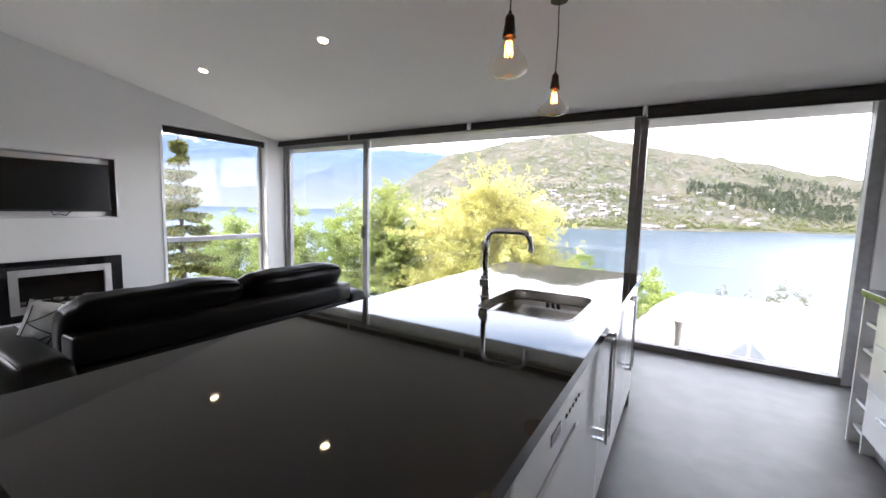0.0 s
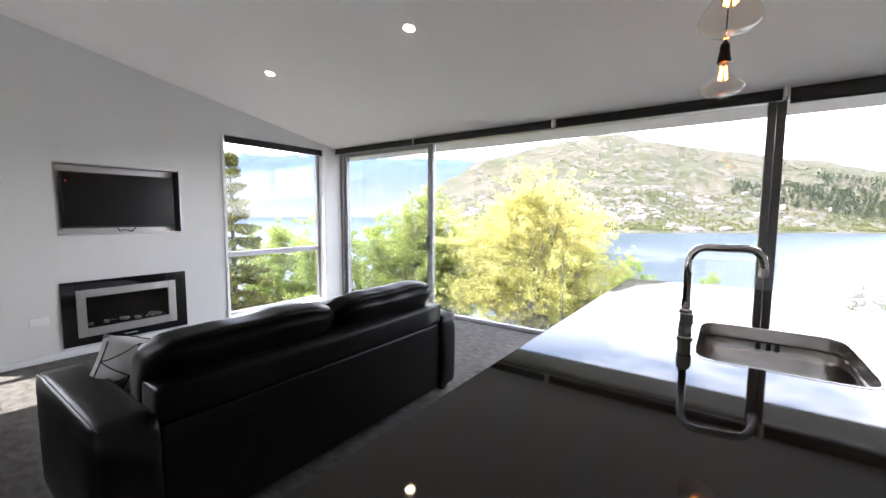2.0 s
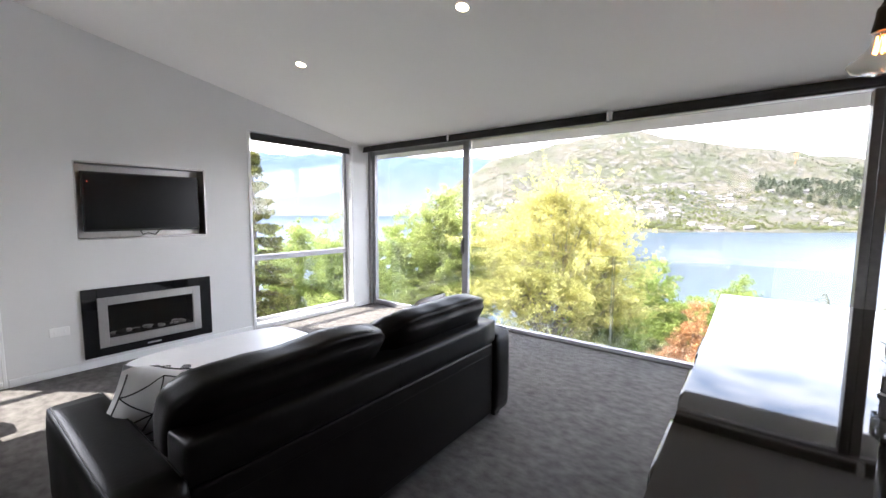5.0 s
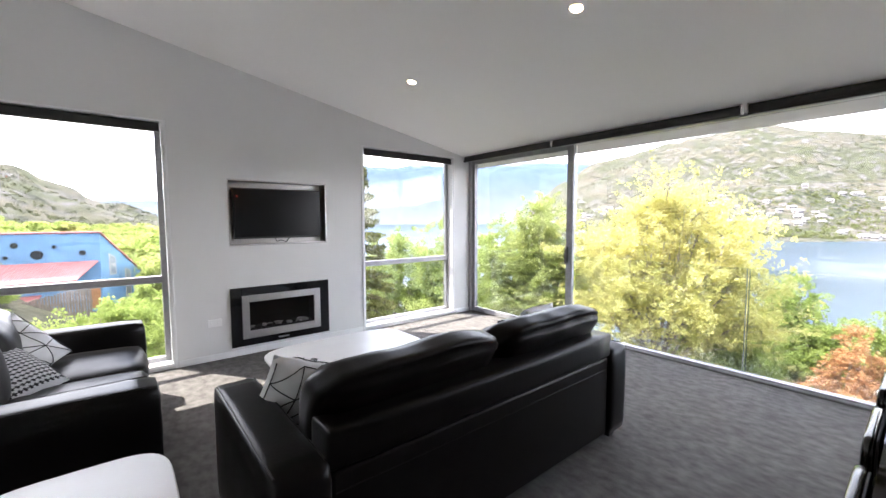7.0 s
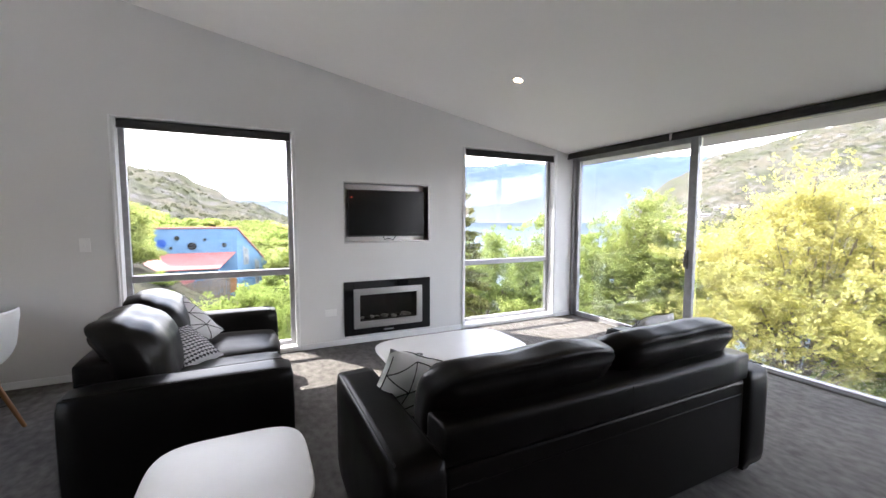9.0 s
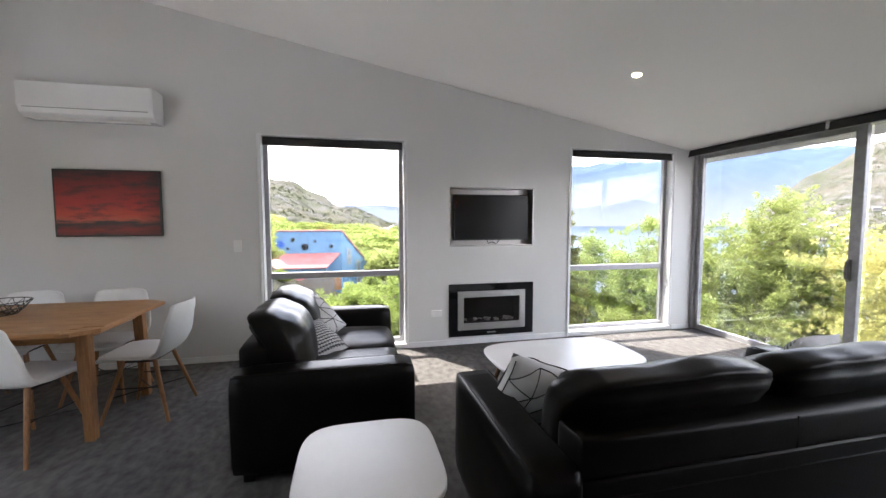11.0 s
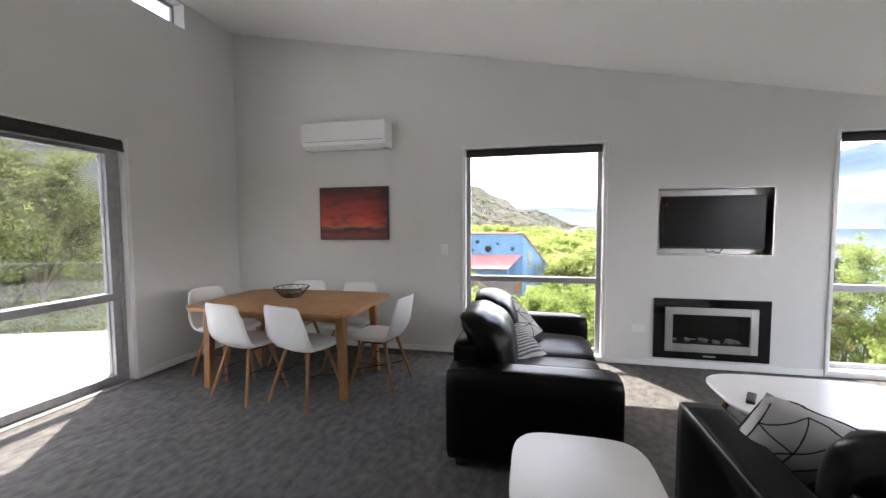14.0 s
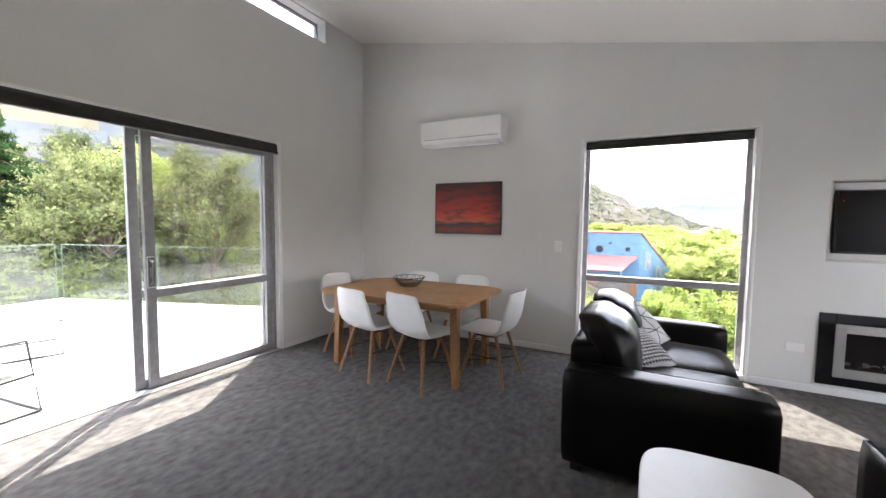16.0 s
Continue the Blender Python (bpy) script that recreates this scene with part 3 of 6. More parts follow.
part("lining", box(u0 + 0.016, u1 - 0.016, -0.003, 0.09, DT - 0.016, DT), M["trim"], door)
part("threshold", box(u0, u1, -0.01, 0.20, -0.03, 0.010, 0.003, 1), M["alu"], door)
part("jamb", box(u1 - 0.060, u1 - 0.016, 0.06, 0.17, 0.010, DT - 0.016, 0.003, 1), M["alu"], door)
part("head_frame", box(u0 + 0.016, u1 - 0.060, 0.06, 0.17, DT - 0.066, DT - 0.016, 0.003, 1), M["alu"], door)


def door_leaf(name, a, b, d, rail_z, handle):
    l0 = part(name, box(a, a + 0.075, d, d + 0.04, 0.012, DT - 0.068, 0.003, 1), M["alu"], door)
    part("stile", box(b - 0.065, b, d, d + 0.04, 0.012, DT - 0.068, 0.003, 1), M["alu"], l0)
    part("rail", box(a + 0.075, b - 0.065, d, d + 0.04, 0.012, 0.085, 0.003, 1), M["alu"], l0)
    part("rail", box(a + 0.075, b - 0.065, d, d + 0.04, DT - 0.14, DT - 0.068, 0.003, 1), M["alu"], l0)
    if rail_z:
        part("rail", box(a + 0.075, b - 0.065, d - 0.004, d + 0.044, rail_z - 0.035, rail_z + 0.035, 0.003, 1), M["alu"], l0)
        pane(l0, a + 0.075, b - 0.065, 0.085, rail_z - 0.035, d + 0.017, M["glass_door"])
        pane(l0, a + 0.075, b - 0.065, rail_z + 0.035, DT - 0.14, d + 0.017, M["glass_door"])
    else:
        pane(l0, a + 0.075, b - 0.065, 0.085, DT - 0.14, d + 0.017)
    if handle:
        hb = box(a + 0.012, a + 0.062, d - 0.012, d, 0.86, 1.10, 0.004, 1)
        tube([(a + 0.03, d - 0.01, 0.88), (a + 0.03, d - 0.05, 0.895), (a + 0.03, d - 0.055, 0.98), (a + 0.03, d - 0.05, 1.065), (a + 0.03, d - 0.01, 1.08)], 0.011, 6, hb)
        box(a + 0.022, a + 0.038, d - 0.03, d - 0.012, 0.94, 1.02, 0.003, 1, hb)
        part("door_handle", hb, M["alu_dark"], l0, "dark grey bow handle")
        part("handle_plate", box(a + 0.008, a + 0.066, d - 0.004, d + 0.001, 0.85, 1.11, 0.001, 1), M["trim"], l0, "pale handle plate")
    return l0


door_leaf("sliding_leaf", 2.985, u1 - 0.062, 0.066, 0.80, True)
door_leaf("fixed_leaf", 2.90, u1 - 0.062, 0.118, 0.80, False)
roller_blind(pose(DOOR[1] - 0.02, YS + 0.055, DT - 0.012, 0, 0, 180), DOOR[1] - DOOR[0] - 0.105, 0.094, 0.044)

# high window
hw = thing("window_4", pose(0, YS, 0, 0, 0, 180), "long low clerestory window high under the ceiling", "window", "", "structure")
frame_bars(hw, -HIGH[1], -HIGH[0], HIGH[2], HIGH[3], 0.13, 0.17, 0.03, M["alu"])
pane(hw, -HIGH[1] + 0.03, -HIGH[0] - 0.03, HIGH[2] + 0.03, HIGH[3] - 0.03, 0.148)


# ---- living room ----
def sofa(m, length, depth, seats, label, back_z=0.695, arm_z=0.60, tufted=False):
    """Leather sofa. Local: x along, from 0 to length; its back at y = 0, its front at y = depth."""
    t = thing("sofa", m, label, "sofa", "leather sofas")
    aw = 0.205
    for x in (0.05, length - 0.11):
        for y in (0.05, depth - 0.11):
            part("foot", box(x, x + 0.06, y, y + 0.06, 0.0, 0.07, 0.004, 1), M["black_matt"], t)
    for i, x in enumerate((0.0, length - aw)):
        bm = soft_box(aw, depth, arm_z - 0.055, 0.035, 0.006, 8, 0.003, i)
        bmesh.ops.translate(bm, vec=(x + aw / 2, depth / 2, 0.055 + (arm_z - 0.055) / 2), verts=bm.verts)
        arm = part("arm", bm, M["leather"], t, smooth=True)
        for dx in (0.022, aw - 0.022):
            part("seam", tube([(x + dx, 0.03, arm_z - 0.001), (x + dx, depth - 0.05, arm_z - 0.001), (x + dx, depth - 0.012, arm_z - 0.03), (x + dx, depth - 0.001, 0.12)], 0.0035, 5), M["leather"], arm)
    bm = box(aw, length - aw, 0.03, depth - 0.03, 0.065, 0.26, 0.02, 2)
    part("base", bm, M["leather"], t)
    # back: lower panel, rail above it, a seam between
    bm = box(aw - 0.004, length - aw + 0.004, 0.022, 0.17, 0.065, 0.545, 0.012, 2)
    part("back_panel", bm, M["leather"], t)
    bm = soft_box(length - 2 * aw + 0.03, 0.175, back_z - 0.545, 0.025, 0.004, 10, 0.002, 3)
    bmesh.ops.translate(bm, vec=(length / 2, 0.0925, 0.549 + (back_z - 0.545) / 2), verts=bm.verts)
    rail_ = part("back_rail", bm, M["leather"], t, smooth=True)
    part("seam", tube([(length / 2, 0.003, 0.56), (length / 2, 0.003, back_z - 0.012)], 0.003, 5), M["leather"], rail_)
    part("seam", tube([(aw + 0.01, 0.0205, 0.475), (length - aw - 0.01, 0.0205, 0.475)], 0.003, 5), M["leather"], rail_)
    w = (length - 2 * aw) / seats
    for i in range(seats):
        cx = aw + w * (i + 0.5)
        bm = soft_box(w - 0.012, depth - 0.24, 0.20, 0.045, 0.022, 8, 0.008, i + 5)
        for v in bm.verts:
            if tufted and v.co.z > 0:
                for bx in (-0.16, 0.16):
                    for by in (-0.10, 0.16):
                        q = math.hypot(v.co.x - bx, v.co.y - by)
                        v.co.z -= 0.02 * math.exp(-(q / 0.05) ** 2)
        bmesh.ops.translate(bm, vec=(cx, 0.17 + (depth - 0.15) / 2, 0.355), verts=bm.verts)
        part("seat_cushion", bm, M["leather"], t, smooth=True)
        # back cushion, slumped over the rail with a fat rolled top
        bm = soft_box(w - 0.010, 0.215, 0.46, 0.075, 0.026, 14, 0.010, i + 11 * seats, 5.0)
        for v in bm.verts:
            k = max(0.0, v.co.z / 0.235)
            v.co.y -= 0.10 * k * k
            v.co.z -= 0.012 * abs(v.co.x / (w / 2)) ** 3 * k
            v.co.z += 0.012 * k * noise.noise(Vector((v.co.x * 4, v.co.y * 3, i * 3.1)))
        bmesh.ops.rotate(bm, cent=(0, 0, 0), matrix=Matrix.Rotation(radians(8), 3, "X"), verts=bm.verts)
        bmesh.ops.translate(bm, vec=(cx, 0.245, 0.635), verts=bm.verts)
        cu = part("back_cushion", bm, M["leather"], t, smooth=True)
        pts = [(cx - w / 2 + 0.05 + (w - 0.1) * j / 10, 0.135 - 0.012 * math.sin(math.pi * j / 10), 0.80 + 0.02 * math.sin(math.pi * j / 10)) for j in range(11)]
        part("piping", tube(pts, 0.0035, 5), M["leather"], cu)
    return t


sofa(pose(-2.42, 0.43, 0, 0, 0, 90), 2.15, 0.95, 2, "black leather three-seat sofa seen from its stitched back")
sofa(pose(-3.51, -0.735, 0, 0, 0, 0) @ Matrix.Diagonal((1, 1, 1, 1)) @ pose(-1.70, 0, 0), 1.70, 0.98, 2, "black leather two-seat sofa with a tufted seat", tufted=True)


def pillow_shape(s, fat, seed):
    """A square cushion about the origin, its face along x and z, its thickness along y."""
    bm = bmesh.new()
    n = 14
    grid = {}
    for side in (-1, 1):
        for i in range(n + 1):
            for j in range(n + 1):
                u, v = 2 * i / n - 1, 2 * j / n - 1
                edge = i in (0, n) or j in (0, n)
                if edge and side == 1:
                    grid[1, i, j] = grid[-1, i, j]
                    continue
                pull = 1 - 0.07 * (1 - u * u) * (v * v) - 0.07 * (1 - v * v) * (u * u)
                d = ((1 - u ** 2) * (1 - v ** 2)) ** 0.42 * fat / 2
                d *= 1 + 0.10 * noise.noise(Vector((u * 2 + seed, v * 2, side)))
                grid[side, i, j] = bm.verts.new((u * s / 2 * pull, side * d, v * s / 2 * pull))
    for side in (-1, 1):
        for i in range(n):
            for j in range(n):
                bm.faces.new([grid[side, i, j], grid[side, i + 1, j], grid[side, i + 1, j + 1], grid[side, i, j + 1]])
    return bm


def pillow_face(s, fat, seed, side, u, v):
    pull = 1 - 0.07 * (1 - u * u) * (v * v) - 0.07 * (1 - v * v) * (u * u)
    d = (max(0, (1 - u ** 2) * (1 - v ** 2))) ** 0.42 * fat / 2 * (1 + 0.10 * noise.noise(Vector((u * 2 + seed, v * 2, side))))
    return Vector((u * s / 2 * pull, side * (d + 0.001), v * s / 2 * pull))


def triangle_pillow(m, seed, cloth, s=0.43):
    t = thing("throw_pillow", m, "pale cotton throw pillow printed with thin black triangles", "pillow", "throw pillows")
    fat = 0.20
    part("cover", pillow_shape(s, fat, seed), cloth, t, smooth=True)
    bm = bmesh.new()
    rnd = random.Random(seed)
    knots = [[(-1 + 2 * i / 3 + rnd.uniform(-0.12, 0.12), -1 + 2 * j / 3 + rnd.uniform(-0.12, 0.12)) for i in range(4)] for j in range(4)]
    for side in (-1, 1):
        for j in range(4):
            for i in range(4):
                for di, dj in ((1, 0), (0, 1), (1, 1)):
                    if i + di < 4 and j + dj < 4 and (di, dj) != ((1, 0) if (i + j) % 3 == 0 else (9, 9)):
                        a, b = knots[j][i], knots[j + dj][i + di]
                        line = []
                        for k in range(7):
                            u, v = a[0] + (b[0] - a[0]) * k / 6, a[1] + (b[1] - a[1]) * k / 6
                            line.append(pillow_face(s, fat, seed, side, max(-0.985, min(0.985, u)), max(-0.985, min(0.985, v))))
                        tube(line, 0.0028, 4, bm)
    part("print", bm, M["ink"], t, "thin black printed lines")
    return t


def tooth_pillow(m, seed, s=0.44):
    """A cushion with rows of black woven dashes."""
    t = thing("throw_pillow", m, "throw pillow in a black and white houndstooth weave", "pillow", "throw pillows")
    fat = 0.21
    part("cover", pillow_shape(s, fat, seed), M["pillow_white"], t, smooth=True)
    bm = bmesh.new()
    n = 15
    for side in (-1, 1):
        for i in range(n):
            for j in range(n):
                u, v = -0.95 + 1.9 * (i + 0.5) / n, -0.95 + 1.9 * (j + 0.5) / n
                e, f = 0.050, 0.044
                cs = [(u - e, v - f), (u + e * 0.2, v - f), (u + e, v + f), (u - e * 0.2, v + f)]
                q = [pillow_face(s, fat, seed, side, a, b) for a, b in cs]
                if side == 1:
                    q = q[::-1]
                bm.faces.new([bm.verts.new(p) for p in q])
                q = [pillow_face(s, fat, seed, side, a, b) for a, b in ((u - e * 1.2, v - f * 0.3), (u + e * 1.2, v - f * 0.3), (u + e * 1.2, v + f * 0.35), (u - e * 1.2, v + f * 0.35))]
                bm.faces.new([bm.verts.new(p + Vector((0, side * 0.0006, 0))) for p in q])
    part("weave", bm, M["ink"], t, "black woven teeth")
    return t


triangle_pillow(pose(-3.03, 0.745, 0.575, 22, 20, 78), 4, M["pillow_white"], 0.38)
tooth_pillow(pose(-2.98, 2.33, 0.60, 20, 0, 100), 9, 0.38)
tooth_pillow(pose(-4.33, -0.40, 0.525, 62, 10, -52), 2, 0.39)
triangle_pillow(pose(-4.69, -0.40, 0.585, 38, 24, -42), 7, M["pillow_white"], 0.39)


def low_table(m, a, b, h, label, leg_mat, group, remotes=False):
    """A table with a rounded white top on four splayed turned legs. Local: centred, a and b half sides."""
    t = thing("coffee_table", m, label, "table", group)
    part("tabletop", slab(outline(a, b, 4.2, 72), h - 0.022, h, 0.005), M["table_white"], t)
    part("apron", slab(outline(a * 0.72, b * 0.72, 6, 40), h - 0.05, h - 0.022, 0.003), M["table_white"], t)
    for sx in (-1, 1):
        for sy in (-1, 1):
            part("leg", tube([(sx * a * 0.62, sy * b * 0.66, h - 0.03), (sx * a * 0.84, sy * b * 0.82, 0.0)], 0.024, 10, r_end=0.013), leg_mat, t)
    return t


low_table(pose(-4.02, 1.45, 0), 0.36, 0.57, 0.40, "white oval-cornered coffee table on brown wooden legs", M["walnut"], "coffee tables")
low_table(pose(-2.89, -0.04, 0), 0.315, 0.285, 0.45, "small white side table with rounded corners", M["walnut"], "coffee tables")


def remote(m):
    t = thing("remote_control", m, "slim black remote control lying on the coffee table", "remote", "remote controls")
    part("case", box(-0.022, 0.022, -0.08, 0.08, 0.0, 0.018, 0.005, 2), M["black_matt"], t)
    for i in range(3):
        for j in range(6):
            part("button", box(-0.014 + 0.011 * i, -0.007 + 0.011 * i, -0.05 + 0.018 * j, -0.042 + 0.018 * j, 0.018, 0.020), M["plinth"], t)
    return t


remote(pose(-3.93, 1.02, 0.40, 0, 0, 62))
remote(pose(-3.86, 1.09, 0.40, 0, 0, 48))

# wall screen in its steel-lined recess
scr = thing("television", pose(XW - 0.05, (TV[0] + TV[1]) / 2 + 0.006, 1.45, 0, 0, 90), "flat black television in a recess of the wall", "television")
w, h = 0.455, 0.262
part("bezel", box(-w, w, 0.0, 0.045, -h, h, 0.006, 2), M["black_matt"], scr)
part("screen", box(-w + 0.012, w - 0.012, -0.003, 0.0, -h + 0.018, h - 0.012), M["screen"], scr)
# Painted reflection: a small glowing red dot set on the screen.
part("painted_red_glint", box(-w + 0.035, -w + 0.041, -0.005, -0.003, h - 0.09, h - 0.085), M["red_glint"], scr)
part("wall_mount", box(-0.12, 0.12, 0.045, 0.110, -0.12, 0.12), M["black_metal"], scr)
part("cable", tube([(-0.05, 0.02, -h), (-0.04, 0.0, -h - 0.035), (0.0, -0.005, -h - 0.022), (0.06, 0.0, -h - 0.04), (0.10, 0.02, -h)], 0.006, 6), M["black_matt"], scr)
lin = thing("recess_lining", pose(XW, TV[0], TV[2], 0, 0, 90), "brushed steel lining round the television recess", "trim", "", "structure")
w, h = TV[1] - TV[0], TV[3] - TV[2]
part("rim", box(0.0, 0.012, -0.004, 0.165, 0.0, h), M["steel"], lin)
part("rim", box(w - 0.012, w, -0.004, 0.165, 0.0, h), M["steel"], lin)
part("rim", box(0.012, w - 0.012, -0.004, 0.165, h - 0.012, h), M["steel_h"], lin)
part("rim", box(0.012, w - 0.012, -0.004, 0.165, 0.0, 0.012), M["steel_h"], lin)
part("back_plate", box(0.012, w - 0.012, 0.160, 0.165, 0.012, h - 0.012), M["steel_h"], lin)

# gas fire
y0, y1, z0, z1 = FIRE
fire = thing("gas_fireplace", pose(XW, y0 - 0.005, z0 - 0.01, 0, 0, 90), "black gas fireplace with a steel surround and white pebbles", "fireplace")
w, h = y1 - y0 + 0.01, z1 - z0 + 0.02
fx = 0.105
fz = (0.165, 0.085)
bm = box(0, fx, -0.016, 0.0, 0, h, 0.002, 1)
box(w - fx, w, -0.016, 0.0, 0, h, 0.002, 1, bm)
box(fx, w - fx, -0.016, 0.0, h - fz[1], h, 0.002, 1, bm)
box(fx, w - fx, -0.016, 0.0, 0, 0.075, 0.002, 1, bm)
part("surround", bm, M["black_gloss"], fire, "glossy black outer panel")
s = 0.068
bm = box(fx, fx + s, -0.026, 0.0, 0.075, h - fz[1], 0.003, 1)
box(w - fx - s, w - fx, -0.026, 0.0, 0.075, h - fz[1], 0.003, 1, bm)
box(fx + s, w - fx - s, -0.026, 0.0, h - fz[1] - 0.07, h - fz[1], 0.003, 1, bm)
box(fx + s, w - fx - s, -0.026, 0.0, 0.075, 0.15, 0.003, 1, bm)
part("steel_frame", bm, M["steel_h"], fire, "brushed steel inner frame")
bm = box(fx + s, w - fx - s, 0.15, 0.165, 0.12, h - 0.12)
box(fx + s, w - fx - s, 0.0, 0.15, 0.12, 0.155, bm=bm)
box(fx + 0.03, fx + s, 0.0, 0.15, 0.12, h - 0.12, bm=bm)
box(w - fx - s, w - fx - 0.03, 0.0, 0.15, 0.12, h - 0.12, bm=bm)
box(fx + s, w - fx - s, 0.0, 0.15, h - 0.165, h - 0.13, bm=bm)
part("firebox", bm, M["ember_dark"], fire)
rnd = random.Random(3)
for i in range(22):
    bm = bmesh.new()
    bmesh.ops.create_icosphere(bm, subdivisions=2, radius=1.0)
    r = rnd.uniform(0.016, 0.030)
    for v in bm.verts:
        v.co = Vector((v.co.x * r * 1.35, v.co.y * r, v.co.z * r * 0.72)) * (1 + 0.1 * noise.noise(v.co * 1.5 + Vector((i, 0, 0))))
    bmesh.ops.translate(bm, vec=(fx + s + 0.035 + (w - 2 * fx - 2 * s - 0.07) * rnd.random(), rnd.uniform(0.035, 0.11), 0.155 + r * 0.6), verts=bm.verts)
    part("pebble", bm, M["pebble"] if i % 3 else M["ember_dark"], fire, smooth=True)
fg = part("glass_front", box(fx + s, w - fx - s, -0.012, -0.008, 0.15, h - fz[1] - 0.07), M["glass"], fire)
fg.visible_shadow = False
part("badge", box(w / 2 - 0.06, w / 2 + 0.05, -0.018, -0.016, 0.030, 0.042), M["steel"], fire)


def wall_plate(m, w, h, label, name, rockers):
    t = thing(name, m, label, "switch" if name == "light_switch" else "socket")
    part("plate", box(-w / 2, w / 2, -0.010, 0.0, -h / 2, h / 2, 0.003, 2), M["plastic_white"], t)
    for x in rockers:
        part("rocker", box(x - 0.006, x + 0.006, -0.014, -0.010, -0.011, 0.011, 0.002, 1), M["plastic_white"], t)
    return t


wall_plate(pose(XW, -1.21, 1.162, 0, 0, 90), 0.075, 0.118, "white plastic light switch on the wall", "light_switch", (0.0,))
wall_plate(pose(XW, 0.812, 0.372, 0, 0, 90), 0.125, 0.075, "white double power socket low on the wall", "power_socket", (-0.03, 0.03))

# heat pump
ac = thing("heat_pump", pose(XW, -2.315, 2.300, 0, 0, 90), "white glossy wall-mounted heat pump above the painting", "heat pump")
w = 0.505
bm = bmesh.new()
prof = [(0.0, 0.0), (-0.15, 0.0), (-0.195, 0.035), (-0.222, 0.10), (-0.222, 0.275), (-0.205, 0.295), (0.0, 0.295)]
ends = [[bm.verts.new((x, y, z)) for y, z in prof] for x in (-w, w)]
for j in range(len(prof)):
    k = (j + 1) % len(prof)
    bm.faces.new((ends[0][j], ends[0][k], ends[1][k], ends[1][j]))
bm.faces.new(ends[0][::-1])
bm.faces.new(ends[1])
bmesh.ops.bevel(bm, geom=bm.edges[:], offset=0.008, segments=2, profile=0.5, affect="EDGES")
part("casing", bm, M["ac"], ac)
part("front_panel", box(-w + 0.006, w - 0.006, -0.228, -0.2225, 0.085, 0.285, 0.002, 1), M["ac"], ac)
part("louvre", box(-w + 0.06, w - 0.06, -0.19, -0.10, -0.006, 0.0, 0.002, 1), M["plastic_white"], ac)
part("vent_line", box(-w + 0.04, w - 0.04, -0.2185, -0.2145, 0.074, 0.080), M["plinth"], ac)

# painting
art_m = bpy.data.materials.new("sunset_painting")
art_m.use_nodes = True
n, l = art_m.node_tree.nodes, art_m.node_tree.links
pb = n["Principled BSDF"]
pb.inputs["Roughness"].default_value = 0.35
co, sep, na, nb = n.new("ShaderNodeTexCoord"), n.new("ShaderNodeSeparateXYZ"), n.new("ShaderNodeTexNoise"), n.new("ShaderNodeTexNoise")
mpa, ra, rb, mx, ad, mu = n.new("ShaderNodeMapping"), n.new("ShaderNodeValToRGB"), n.new("ShaderNodeValToRGB"), n.new("ShaderNodeMixRGB"), n.new("ShaderNodeMath"), n.new("ShaderNodeMath")
mpa.inputs["Scale"].default_value = (1.0, 1.0, 4.5)
na.inputs["Scale"].default_value, na.inputs["Detail"].default_value, na.inputs["Roughness"].default_value = 3.2, 9.0, 0.65
nb.inputs["Scale"].default_value, nb.inputs["Detail"].default_value = 2.0, 5.0
mu.operation, mu.inputs[1].default_value = "MULTIPLY", 0.30
l.new(co.outputs["Generated"], sep.inputs[0])
l.new(co.outputs["Object"], mpa.inputs[0])
l.new(mpa.outputs[0], na.inputs["Vector"])
l.new(co.outputs["Object"], nb.inputs["Vector"])
l.new(na.outputs["Fac"], mu.inputs[0])
l.new(sep.outputs["Z"], ad.inputs[0])
l.new(mu.outputs[0], ad.inputs[1])
ra.color_ramp.elements[0].position, ra.color_ramp.elements[0].color = 0.10, (0.10, 0.010, 0.006, 1)
ra.color_ramp.elements[1].position, ra.color_ramp.elements[1].color = 1.0, (0.16, 0.008, 0.006, 1)
for p, c in ((0.22, (0.24, 0.012, 0.007)), (0.33, (0.012, 0.008, 0.008)), (0.37, (0.52, 0.085, 0.045)), (0.45, (0.56, 0.050, 0.020)), (0.62, (0.42, 0.016, 0.009)), (0.86, (0.26, 0.010, 0.007))):
    e = ra.color_ramp.elements.new(p)
    e.color = (*c, 1)
rb.color_ramp.elements[0].position, rb.color_ramp.elements[0].color = 0.50, (0, 0, 0, 1)
rb.color_ramp.elements[1].position, rb.color_ramp.elements[1].color = 0.66, (0.9, 0.9, 0.9, 1)
mx.inputs[2].default_value = (0.010, 0.006, 0.007, 1)
l.new(ad.outputs[0], ra.inputs[0])
l.new(na.outputs["Fac"], rb.inputs[0])
l.new(rb.outputs[0], mx.inputs[0])
l.new(ra.outputs[0], mx.inputs[1])
# burnt, uneven dark borders along the top and the right side
edge_x, edge_z, both, wob, dark = n.new("ShaderNodeMapRange"), n.new("ShaderNodeMapRange"), n.new("ShaderNodeMath"), n.new("ShaderNodeMath"), n.new("ShaderNodeMixRGB")
edge_x.inputs[1].default_value, edge_x.inputs[2].default_value = 0.74, 0.98
edge_z.inputs[1].default_value, edge_z.inputs[2].default_value = 0.86, 0.97
both.operation, wob.operation, wob.use_clamp = "MAXIMUM", "MULTIPLY_ADD", True
wob.inputs[1].default_value, wob.inputs[2].default_value = 1.9, -0.28
mw = n.new("ShaderNodeMath")
mw.operation = "MULTIPLY"
dark.inputs[2].default_value = (0.012, 0.007, 0.008, 1)
l.new(sep.outputs["X"], edge_x.inputs[0])
l.new(sep.outputs["Z"], edge_z.inputs[0])
